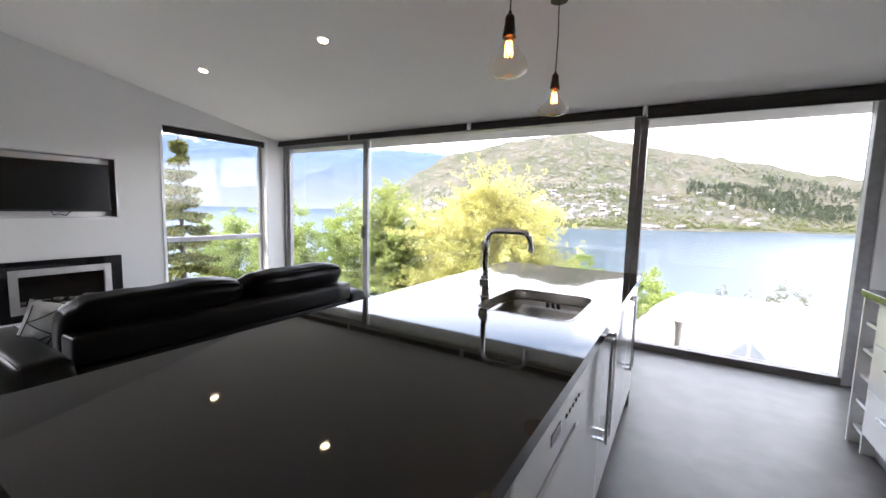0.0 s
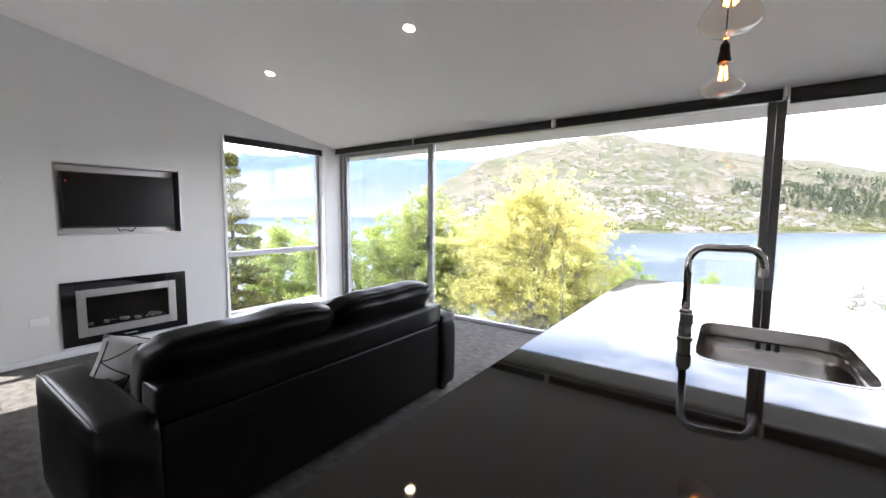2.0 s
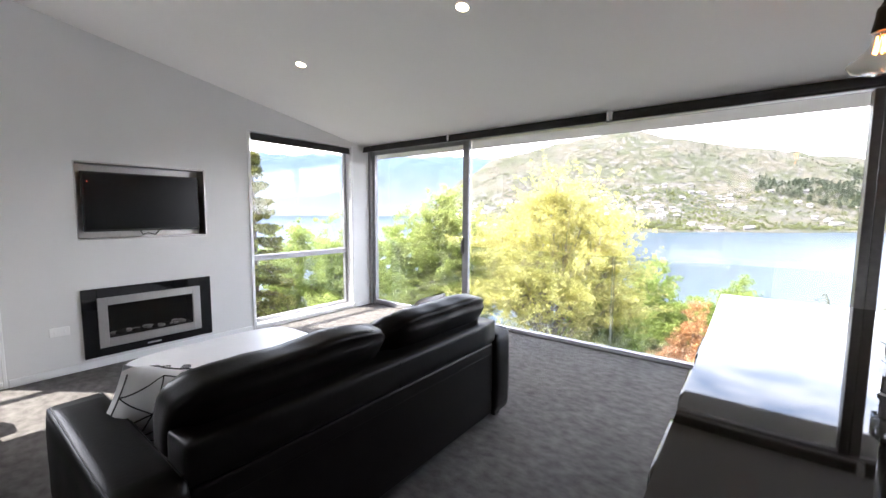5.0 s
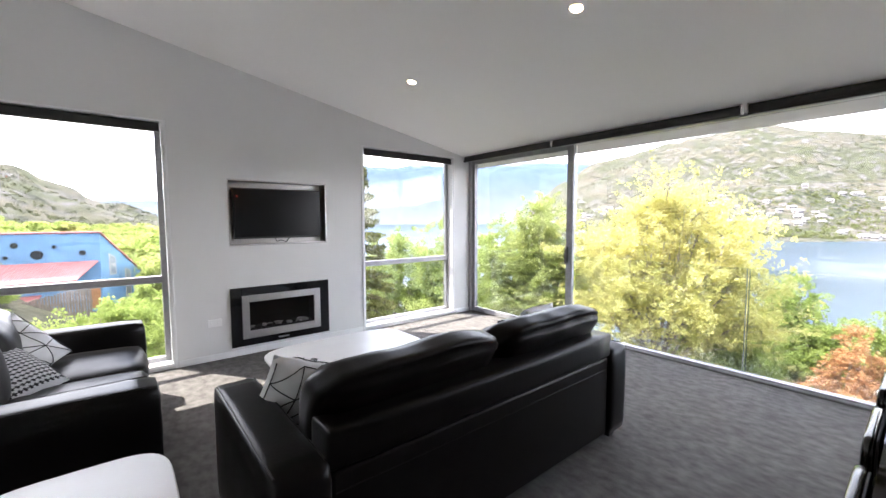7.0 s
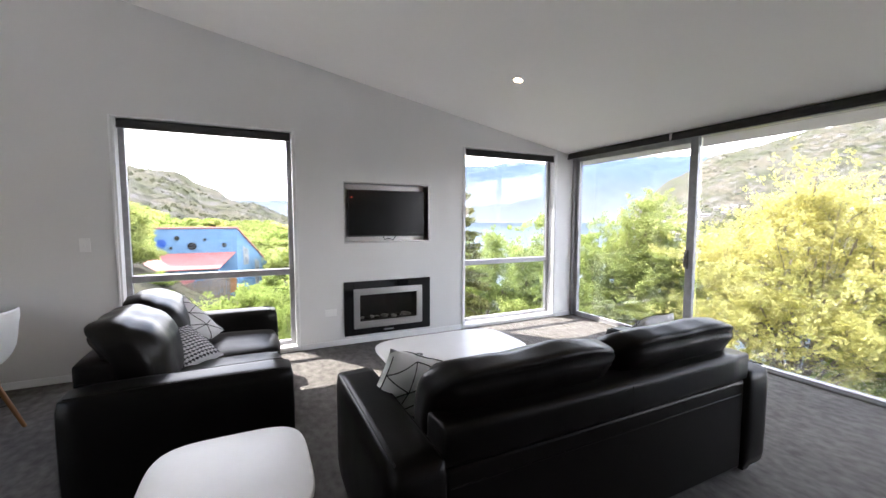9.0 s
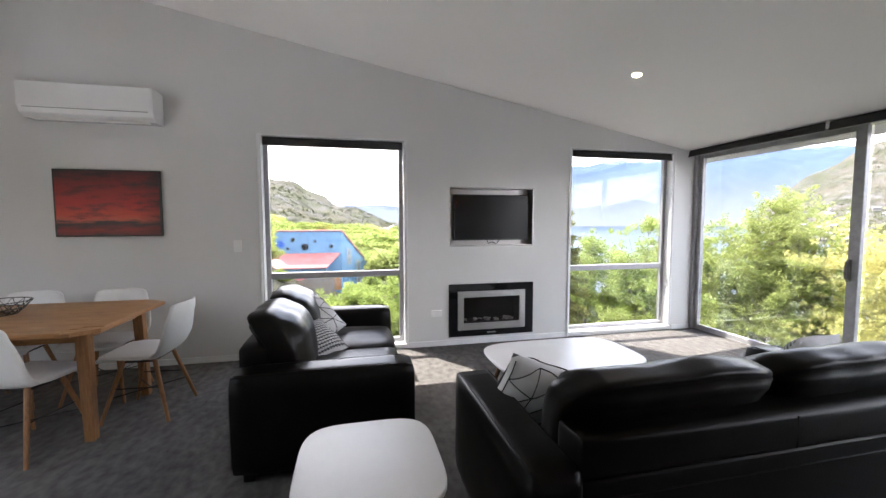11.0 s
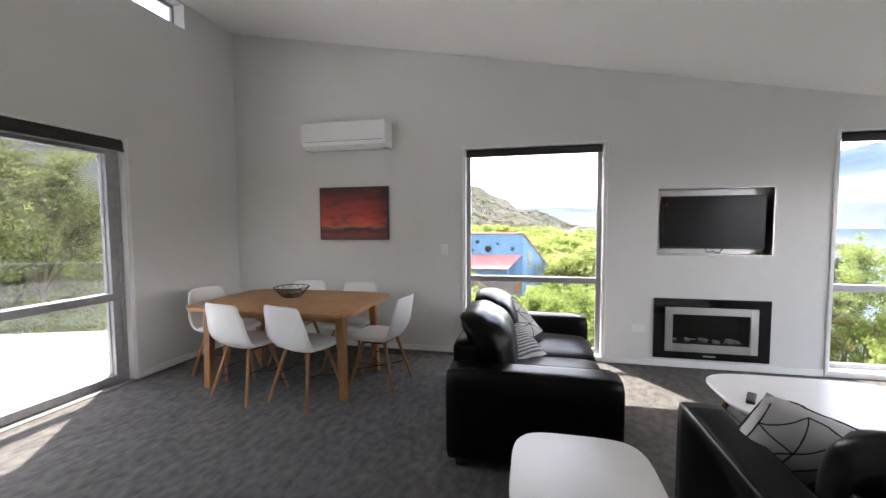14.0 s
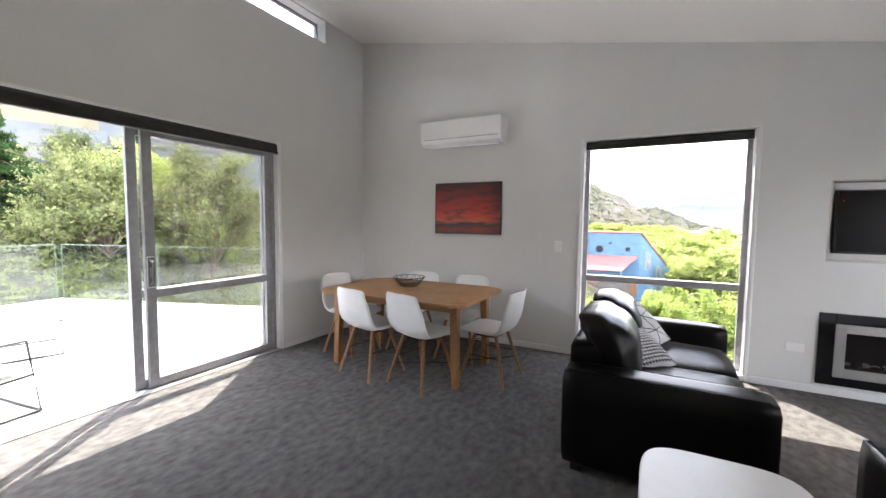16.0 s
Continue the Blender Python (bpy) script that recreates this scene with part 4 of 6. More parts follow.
l.new(edge_x.outputs[0], both.inputs[0])
l.new(edge_z.outputs[0], both.inputs[1])
l.new(na.outputs["Fac"], wob.inputs[0])
l.new(both.outputs[0], mw.inputs[0])
l.new(wob.outputs[0], mw.inputs[1])
l.new(mw.outputs[0], dark.inputs[0])
l.new(mx.outputs[0], dark.inputs[1])
l.new(dark.outputs[0], pb.inputs["Base Color"])
art = thing("painting", pose(XW, -2.285, 1.577, 0, 0, 90), "unframed canvas of a dark red sunset over water", "painting")
part("canvas", box(-0.415, 0.415, -0.032, -0.030, -0.293, 0.293), art_m, art)
bm = box(-0.43, 0.43, -0.030, -0.002, -0.307, 0.307, 0.003, 1)
part("stretcher", bm, M["black_matt"], art, "black painted canvas edge")

# ---- dining ----
def dining_table(m):
    """Oak table. Local: centred, long side along y."""
    t = thing("dining_table", m, "oak dining table with a bordered top and splayed legs", "table")
    a, b, h = 0.53, 0.785, 0.75
    c = 0.095
    pts = [(a - c, -b), (a, -b + c * 1.2), (a, b - c * 1.2), (a - c, b), (-a + c, b), (-a, b - c * 1.2), (-a, -b + c * 1.2), (-a + c, -b)]
    bm = slab([(x * 0.999, y * 0.999) for x, y in pts], h - 0.03, h - 0.004, 0.004)
    part("tabletop", bm, M["oak"], t)
    # planks of the field and the border
    for i in range(7):
        x0 = -0.434 + 0.868 * i / 7
        part("plank", box(x0 + 0.0008, x0 + 0.868 / 7 - 0.0008, -0.662, 0.662, h - 0.005, h, 0.0012, 1), M["oak"], t)
    for sx in (-1, 1):
        part("border", box(min(sx * 0.436, sx * 0.527), max(sx * 0.436, sx * 0.527), -b + 0.16, b - 0.16, h - 0.005, h + 0.0005, 0.001, 1), M["oak"], t)
        part("border", box(-0.39, 0.39, min(sx * 0.664, sx * 0.780), max(sx * 0.664, sx * 0.780), h - 0.005, h + 0.0005, 0.001, 1), M["oak"], t)
    for sx in (-1, 1):
        part("apron", box(min(sx * 0.335, sx * 0.36), max(sx * 0.335, sx * 0.36), -0.63, 0.63, h - 0.105, h - 0.03, 0.003, 1), M["oak"], t)
        part("apron", box(-0.335, 0.335, min(sx * 0.605, sx * 0.63), max(sx * 0.605, sx * 0.63), h - 0.105, h - 0.03, 0.003, 1), M["oak"], t)
        for sy in (-1, 1):
            x0, y0, x1, y1, k = sx * 0.335, sy * 0.635, sx * 0.35, sy * 0.655, 0.036
            bm = hexa(bmesh.new(), [(x1 - k * 0.8, y1 - k * 0.8, 0), (x1 + k * 0.8, y1 - k * 0.8, 0), (x1 + k * 0.8, y1 + k * 0.8, 0), (x1 - k * 0.8, y1 + k * 0.8, 0),
                                    (x0 - k, y0 - k, h - 0.03), (x0 + k, y0 - k, h - 0.03), (x0 + k, y0 + k, h - 0.03), (x0 - k, y0 + k, h - 0.03)])
            bmesh.ops.bevel(bm, geom=bm.edges[:], offset=0.006, segments=2, profile=0.5, affect="EDGES")
            part("leg", bm, M["oak_leg"], t)
    return t


dining_table(pose(-4.595, -2.405, 0))


def shell(side):
    """The chair's moulded shell: a surface swept from the seat's front to the back's top."""
    prof = [(0.235, 0.430, 0.20), (0.225, 0.448, 0.215), (0.16, 0.452, 0.228), (0.06, 0.440, 0.236), (-0.05, 0.432, 0.238), (-0.125, 0.440, 0.238), (-0.172, 0.470, 0.238),
            (-0.202, 0.520, 0.237), (-0.224, 0.590, 0.229), (-0.246, 0.670, 0.213), (-0.268, 0.745, 0.200), (-0.281, 0.792, 0.190), (-0.289, 0.814, 0.178), (-0.297, 0.829, 0.166)]
    n = 12
    bm = bmesh.new()
    rows = []
    for k, (y, z, w) in enumerate(prof):
        s = k / (len(prof) - 1)
        row = []
        for i in range(n + 1):
            u = 2 * i / n - 1
            lift = (0.035 * (1 - s) * s * 4 + 0.004) * abs(u) ** 2.6
            fwd = 0.060 * max(0.0, s - 0.35) * abs(u) ** 2.2
            drop = -0.022 * abs(u) ** 4 if k > 9 else 0.0
            row.append(bm.verts.new((u * w, y + fwd * 1.4, z + lift + drop)))
        rows.append(row)
    for a, b in zip(rows, rows[1:]):
        for i in range(n):
            bm.faces.new((a[i], a[i + 1], b[i + 1], b[i]))
    bmesh.ops.recalc_face_normals(bm, faces=bm.faces)
    bmesh.ops.solidify(bm, geom=bm.faces[:], thickness=0.009)
    return bm


def dining_chair(m):
    """White shell chair. Local: faces +y, centred on its seat."""
    t = thing("dining_chair", m, "white moulded shell chair on splayed beech legs", "chair", "chairs round the dining table")
    part("shell", shell(1), M["plastic_white"], t, smooth=True)
    bm = soft_box(0.40, 0.37, 0.04, 0.018, 0.006, 6)
    bmesh.ops.translate(bm, vec=(0, 0.04, 0.462), verts=bm.verts)
    part("seat_pad", bm, M["plastic_white"], t, smooth=True)
    part("mount", tube([(-0.13, 0.10, 0.415), (0.13, 0.10, 0.415), (0.13, -0.10, 0.415), (-0.13, -0.10, 0.415)], 0.008, 6, closed=True), M["black_metal"], t)
    for sx in (-1, 1):
        for sy in (-1, 1):
            part("leg", tube([(sx * 0.125, sy * 0.10, 0.425), (sx * 0.215, sy * 0.215, 0.0)], 0.0165, 10, r_end=0.0115), M["oak_leg"], t)
    for sx in (-1, 1):
        part("brace", tube([(sx * 0.178, 0.168, 0.175), (-sx * 0.178, -0.168, 0.175)], 0.004, 5), M["black_metal"], t)
        part("brace", tube([(sx * 0.165, 0.15, 0.235), (sx * 0.165, -0.15, 0.235)], 0.004, 5), M["black_metal"], t)
    return t


chair = dining_chair(pose(-4.215, -2.61, 0, 0, 0, 77))
for x, y, rz in ((-4.225, -2.07, 75), (-4.63, -1.575, 176), (-4.60, -3.17, -6), (-5.02, -2.05, -91), (-5.02, -2.66, -88)):
    copy_thing(chair, pose(x, y, 0, 0, 0, rz))

# wire bowl
bowl = thing("wire_bowl", pose(-4.72, -2.52, 0.7505), "black wire fruit bowl on the dining table", "bowl")
rings_ = ((0.085, 0.004), (0.125, 0.045), (0.165, 0.095))
for r, z in rings_:
    part("hoop", tube([(r * math.cos(math.tau * i / 14), r * math.sin(math.tau * i / 14), z) for i in range(14)], 0.0035, 5, closed=True), M["black_metal"], bowl)
for i in range(14):
    q = math.tau * i / 14
    for (r0, z0), (r1, z1), tw in ((rings_[0], rings_[1], 0.22), (rings_[1], rings_[2], -0.22)):
        for sg in (-1, 1):
            part("wire", tube([(r0 * math.cos(q), r0 * math.sin(q), z0), (r1 * math.cos(q + sg * tw), r1 * math.sin(q + sg * tw), z1)], 0.0022, 4), M["black_metal"], bowl)
for i in range(4):
    q = math.pi * i / 4
    part("wire", tube([(0.085 * math.cos(q), 0.085 * math.sin(q), 0.004), (-0.085 * math.cos(q), -0.085 * math.sin(q), 0.004)], 0.0022, 4), M["black_metal"], bowl)

# ---- kitchen ----
IX0, IX1, IY0, IY1, TOP = -1.285, -0.305, 0.11, 2.95, 0.92
SX, SY, SA, SB = -0.630, 1.705, 0.205, 0.252
bm = bmesh.new()
hx0, hx1, hy0, hy1 = IX0 - SX, IX1 - SX, IY0 - SY, IY1 - SY
corner_q = [math.atan2(y, x) % math.tau for x in (hx0, hx1) for y in (hy0, hy1)]
inner = outline(SA, SB, 8.0, 72, corner_q)
rings_ = []
for z in (TOP - 0.038, TOP):
    ri = [bm.verts.new((SX + x, SY + y, z)) for x, y in inner]
    ro = []
    for x, y in inner:
        k = min(((hx1 if x > 0 else hx0) / x) if abs(x) > 1e-9 else 1e9, ((hy1 if y > 0 else hy0) / y) if abs(y) > 1e-9 else 1e9)
        ro.append(bm.verts.new((SX + x * k, SY + y * k, z)))
    rings_.append((ri, ro))
nn = len(inner)
for j in range(nn):
    k = (j + 1) % nn
    (i0, o0), (i1, o1) = rings_
    bm.faces.new((i1[j], i1[k], o1[k], o1[j]))
    bm.faces.new((i0[k], i0[j], o0[j], o0[k]))
    bm.faces.new((o0[j], o0[k], o1[k], o1[j]))
    bm.faces.new((i0[k], i0[j], i1[j], i1[k]))
wt = tagged(link("worktop", bm, M["worktop"]), "polished near-black stone worktop of the island", "worktop")

sink = thing("sink", pose(SX, SY, TOP), "brushed steel undermount kitchen sink", "sink")
bm = bmesh.new()
loops = []
for k, z in ((1.06, -0.040), (1.0, -0.040), (0.985, -0.10), (0.95, -0.17), (0.86, -0.19), (0.10, -0.194)):
    loops.append([bm.verts.new((x, y, z)) for x, y in outline(SA * k, SB * k, 8.0, 72)])
for a, b in zip(loops, loops[1:]):
    for j in range(72):
        bm.faces.new((a[j], a[(j + 1) % 72], b[(j + 1) % 72], b[j]))
bm.faces.new(loops[-1])
part("basin", bm, M["sink_steel"], sink, smooth=True)
bm = bmesh.new()
ra_, rb_ = ([bm.verts.new((x, y, 0.0015)) for x, y in outline(SA * k1, SB * k2, 8.0, 72)] for k1, k2 in ((1.012, 1.011), (0.985, 0.987)))
rc_ = [bm.verts.new((x, y, -0.045)) for x, y in outline(SA * 0.98, SB * 0.983, 8.0, 72)]
for a, b in ((ra_, rb_), (rb_, rc_)):
    for j in range(72):
        bm.faces.new((a[j], a[(j + 1) % 72], b[(j + 1) % 72], b[j]))
part("rim", bm, M["sink_steel"], sink)
for dx in (-0.03, 0.0, 0.025):
    part("overflow_slot", box(dx, dx + 0.014, SB * 0.955 - 0.004, SB * 0.955, -0.075, -0.05, 0.002, 1), M["black_matt"], sink)
part("drain", lathe([(0.045, -0.193), (0.045, -0.189), (0.03, -0.188), (0.02, -0.191)], 20), M["chrome"], sink)

tap = thing("kitchen_tap", pose(-0.870, 1.655, TOP, 0, 0, 10), "tall square-arched chrome mixer tap beside the sink", "tap")
part("base", lathe([(0.026, 0.0), (0.026, 0.006), (0.021, 0.010), (0.021, 0.10), (0.018, 0.105)], 16), M["chrome"], tap, smooth=False)
sp = [(0, 0, 0.10), (0, 0, 0.262), (0.006, 0, 0.289), (0.022, 0, 0.307), (0.045, 0, 0.314), (0.160, 0, 0.314), (0.183, 0, 0.307), (0.199, 0, 0.289), (0.204, 0, 0.265), (0.204, 0, 0.230)]
part("spout", tube(sp, 0.0125, 10), M["chrome"], tap, smooth=True)
part("nozzle", lathe([(0.0145, 0.222), (0.0145, 0.250)], 12, at=(0.204, 0, 0.004)), M["chrome"], tap)
part("lever_body", box(-0.022, 0.022, -0.022, 0.022, 0.052, 0.092, 0.004, 1), M["chrome"], tap)
part("lever", box(-0.012, 0.012, 0.018, 0.062, 0.062, 0.13, 0.004, 1), M["chrome"], tap)


def bar_handle(parent, x, y, z0, z1):
    """A long square bar on two posts, standing off a front that faces +x."""
    bm = box(x + 0.028, x + 0.040, y - 0.006, y + 0.006, z0, z1, 0.001, 1)
    for z in (z0 + 0.004, z1 - 0.016):
        box(x, x + 0.028, y - 0.006, y + 0.006, z, z + 0.012, bm=bm)
    return part("handle", bm, M["chrome"], parent, "square chrome bar handle")


FX = IX1 - 0.022


def island_cabinet(y0, y1, doors, label):
    t = thing("island_cabinet", pose(0, 0, 0), label, "cabinet", "island cabinets")
    sh = 0.62 if y0 < SY < y1 else TOP - 0.04
    part("body", box(-0.93, FX - 0.022, y0 + 0.001, y1 - 0.001, 0.10, sh), M["cabinet"], t)
    w = (y1 - y0) / len(doors)
    for i, side in enumerate(doors):
        a, b = y0 + w * i + 0.0015, y0 + w * (i + 1) - 0.0015
        d = part("door", box(FX - 0.02, FX, a, b, 0.12, TOP - 0.042, 0.002, 1), M["cabinet"], t)
        bar_handle(d, FX, b - 0.035 if side == "b" else a + 0.035, 0.42, TOP - 0.07)
    return t


island_cabinet(IY0 + 0.03, 0.60, ("b",), "white lacquered island cabinet with one door")
island_cabinet(1.20, 2.06, ("b", "a"), "white lacquered sink cabinet with chrome bar handles")
island_cabinet(2.06, IY1 - 0.03, ("b", "a"), "white lacquered island cabinet with chrome bar handles")
for y0, y1 in ((IY0 + 0.004, IY0 + 0.028), (IY1 - 0.028, IY1 - 0.004)):
    tagged(link("end_panel", box(-0.96, FX, y0, y1, 0.0, TOP - 0.04, 0.001, 1), M["cabinet"]), "white lacquered end panel of the island", "panel", "island end panels")
tagged(link("back_panel", box(-0.962, -0.94, IY0 + 0.03, IY1 - 0.03, 0.0, TOP - 0.04), M["cabinet"]), "white lacquered back panel of the island", "panel")
tagged(link("plinth", box(-0.92, FX - 0.06, IY0 + 0.03, IY1 - 0.03, 0.0, 0.098), M["plinth"]), "recessed grey plinth under the island", "plinth")
dw = thing("dishwasher", pose(0, 0, 0), "white built-in dishwasher with a slot handle", "dishwasher")
part("tub", box(-0.90, FX - 0.03, 0.604, 1.196, 0.10, TOP - 0.05), M["plinth"], dw)
part("door", box(FX - 0.03, FX + 0.004, 0.604, 1.196, 0.12, TOP - 0.225, 0.003, 1), M["cabinet"], dw)
part("control_panel", box(FX - 0.03, FX + 0.012, 0.604, 1.196, TOP - 0.185, TOP - 0.045, 0.004, 1), M["cabinet"], dw)
part("handle_slot", box(FX - 0.028, FX - 0.012, 0.66, 1.14, TOP - 0.222, TOP - 0.188), M["black_matt"], dw)
part("filler", box(FX - 0.03, FX + 0.004, 0.604, 0.66, TOP - 0.224, TOP - 0.186), M["cabinet"], dw)
part("filler", box(FX - 0.03, FX + 0.004, 1.14, 1.196, TOP - 0.224, TOP - 0.186), M["cabinet"], dw)
for i in range(5):
    part("button", lathe([(0.006, 0.0), (0.006, 0.004)], 10), M["plinth"], dw).matrix_local = pose(FX + 0.012, 0.98 + 0.035 * i, TOP - 0.11, 0, 90, 0)
part("display", box(FX + 0.012, FX + 0.014, 0.84, 0.92, TOP - 0.125, TOP - 0.095), M["black_gloss"], dw)


def bar_stool(m):
    """Black upholstered stool with a low slab back. Local: faces +x."""
    t = thing("bar_stool", m, "black leather bar stool tucked under the island", "stool", "bar stools")
    bm = soft_box(0.034, 0.37, 0.44, 0.015, 0.002, 8, 0.001)
    bmesh.ops.translate(bm, vec=(-0.170, 0, 0.49), verts=bm.verts)
    b = part("back_shell", bm, M["leather_gloss"], t, smooth=True)
    part("piping", tube([(-0.1515, -0.165, 0.40), (-0.1515, -0.170, 0.68), (-0.1515, -0.150, 0.706), (-0.1515, 0.150, 0.706), (-0.1515, 0.170, 0.68), (-0.1515, 0.165, 0.40)], 0.004, 5), M["ink"], b)
    bm = soft_box(0.062, 0.345, 0.43, 0.02, 0.004, 8, 0.001)
    bmesh.ops.translate(bm, vec=(-0.118, 0, 0.492), verts=bm.verts)
    part("backrest", bm, M["leather_gloss"], t, smooth=True)
    bm = soft_box(0.34, 0.36, 0.10, 0.03, 0.008, 8, 0.002)
    bmesh.ops.translate(bm, vec=(0.038, 0, 0.57), verts=bm.verts)
    part("seat", bm, M["leather"], t, smooth=True)
    for sx in (-0.155, 0.17):
        for sy in (-0.15, 0.15):
            part("leg", box(sx - 0.018, sx + 0.018, sy - 0.018, sy + 0.018, 0.0, 0.53 if sx > 0 else 0.30, 0.003, 1), M["black_matt"], t)
    part("foot_rail", box(-0.137, 0.152, -0.008, 0.008, 0.17, 0.19), M["chrome"], t)
    for sx in (-0.155, 0.17):
        part("stretcher", box(sx - 0.008, sx + 0.008, -0.132, 0.132, 0.17, 0.19), M["chrome"], t)
    return t


st = bar_stool(pose(-1.165, 1.48, 0))
copy_thing(st, pose(-1.165, 2.02, 0))
copy_thing(st, pose(-1.165, 2.56, 0))

# east run: wine rack, drawers, worktop
EX, EY0, EY1 = 0.865, -1.4, 3.22
wr = thing("wine_rack", pose(EX, 3.05, 0), "white open wine rack column at the end of the counter", "wine rack")
part("side_panel", box(0.0, 0.575, 0.0, 0.016, 0.0, 0.88, 0.001, 1), M["cabinet"], wr)
part("side_panel", box(-0.02, 0.575, 0.150, 0.170, 0.0, 0.88, 0.001, 1), M["cabinet"], wr)
part("back", box(0.30, 0.32, 0.016, 0.150, 0.10, 0.88), M["plinth"], wr)
for z in (0.10, 0.255, 0.41, 0.565, 0.72, 0.862):
    part("shelf", box(0.0, 0.30, 0.016, 0.150, z, z + 0.018), M["cabinet"], wr)
for i, y1 in enumerate((3.05, 2.25, 1.45, 0.65, -0.15)):
    t = thing("drawer_cabinet", pose(EX, y1 - 0.8, 0), "white lacquered drawer unit with steel handles", "cabinet", "kitchen drawer units")
    part("body", box(0.022, 0.575, 0.001, 0.799, 0.10, 0.88), M["cabinet"], t)
    for z0, z1 in ((0.12, 0.385), (0.39, 0.64), (0.645, 0.875)):
        d = part("drawer", box(0.0, 0.02, 0.002, 0.798, z0, z1, 0.002, 1), M["cabinet"], t)
        bm = box(-0.036, -0.024, 0.25, 0.55, z1 - 0.075, z1 - 0.063, 0.001, 1)
        for yy in (0.252, 0.536):
            box(-0.024, 0.0, yy, yy + 0.012, z1 - 0.075, z1 - 0.063, bm=bm)
        part("handle", bm, M["chrome"], d)
tagged(link("kitchen_plinth", box(EX + 0.06, XE, -0.95, 3.05, 0.0, 0.098), M["plinth"]), "recessed grey plinth under the kitchen run", "plinth")
tagged(link("kitchen_worktop", box(EX - 0.03, XE - 0.002, -0.95, EY1 + 0.02, 0.882, 0.922, 0.003, 1), M["worktop"]), "polished dark stone kitchen worktop", "worktop")


# ---- lamps ----
def pendant(m, cord, profile, label):
    """A lampholder on a cord with a bare filament bulb. Local: origin at the top of the holder."""
    t = thing("pendant_lamp", m, label, "lamp", "pendant lamps over the island")
    part("cord", tube([(0, 0, -0.005), (0.004, 0.002, cord * 0.5), (0, 0, cord)], 0.0035, 6), M["black_matt"], t)
    part("rose", lathe([(0.05, cord - 0.03), (0.05, cord)], 20), M["bakelite"], t)
    part("holder", lathe([(0.006, 0.0), (0.010, -0.012), (0.018, -0.020), (0.021, -0.034), (0.021, -0.05), (0.029, -0.100), (0.030, -0.108), (0.022, -0.110)], 20), M["bakelite"], t, smooth=False)
    bulb = part("bulb", lathe(profile, 28), M["bulb_glass"], t, smooth=True)
    bulb.visible_shadow = False
    bm = bmesh.new()
    for i in range(6):
        q = math.tau * i / 6
        q2 = q + math.tau / 12
        tube([(0.017 * math.cos(q), 0.017 * math.sin(q), -0.185), (0.011 * math.cos(q2), 0.011 * math.sin(q2), -0.125), (0.017 * math.cos(q2 + 0.5), 0.017 * math.sin(q2 + 0.5), -0.185)], 0.0032, 4, bm)
    part("filament", bm, M["filament"], bulb)
    part("stem", tube([(0, 0, -0.11), (0, 0, -0.165)], 0.004, 6), M["glass_edge"], bulb)
    return t


PX, PY = (-0.80, 1.66, 2.180), (-0.828, 2.47, 2.173)
balloon = [(0.018, -0.108), (0.024, -0.125), (0.048, -0.165), (0.074, -0.200), (0.086, -0.228), (0.080, -0.252), (0.058, -0.268), (0.02, -0.274)]
saucer = [(0.016, -0.108), (0.020, -0.130), (0.034, -0.165), (0.062, -0.195), (0.088, -0.212), (0.090, -0.224), (0.078, -0.244), (0.045, -0.258), (0.01, -0.262)]
pendant(pose(*PX), ceil(PX[1]) - PX[2], balloon, "balloon filament bulb on a dark cord pendant")
pendant(pose(*PY), ceil(PY[1]) - PY[2], saucer, "flattened filament bulb on a dark cord pendant")


def downlight(x, y):
    tilt = math.degrees(math.atan(-0.188))
    t = thing("downlight", pose(x, y, ceil(y) - 0.0005, tilt, 0, 0), "small round recessed ceiling downlight, lit", "downlight", "ceiling downlights")
    part("bezel", lathe([(0.046, 0.0), (0.048, -0.004), (0.040, -0.007), (0.036, -0.003), (0.036, -0.001)], 24), M["trim"], t)
    part("lens", lathe([(0.034, -0.0035), (0.034, -0.006), (0.02, -0.0075)], 20), M["downlight"], t)
    return t


for x, y in ((-4.335, 2.276), (-2.66, 2.31), (-4.34, 0.18), (-2.66, 0.20), (-4.34, -1.9), (-2.66, -1.9)):
    downlight(x, y)


# ---- outside: ground, lake, hills ----
LAKE = -30.0


def smooth(a, b, x):
    k = max(0.0, min(1.0, (x - a) / (b - a)))
    return k * k * (3 - 2 * k)


def ridge(bearing):
    """Height angle of the hill over the lake, by bearing in degrees left of +y."""
    keys = ((-60, 2.0), (-30, 2.6), (-15, 3.5), (-6, 5.8), (3, 7.6), (9, 9.2), (14, 10.0), (19, 9.3), (25, 8.2), (30, 6.9), (34, 5.0), (38, 2.2), (43, -1.0), (50, -1.2))
    for (a, u), (b, v) in zip(keys, keys[1:]):
        if a <= bearing <= b:
            return u + (v - u) * (bearing - a) / (b - a)
    return -1.2


def west_ridge(bearing):
    """Height angle of the hill over the valley in the west."""
    keys = ((76, -0.7), (85, -0.4), (90, 1.1), (94, 2.9), (98, 4.5), (103, 5.4), (112, 6.6), (125, 7.0))
    for (a, u), (b, v) in zip(keys, keys[1:]):
        if a <= bearing <= b:
            return u + (v - u) * (bearing - a) / (b - a)
    return 7.0


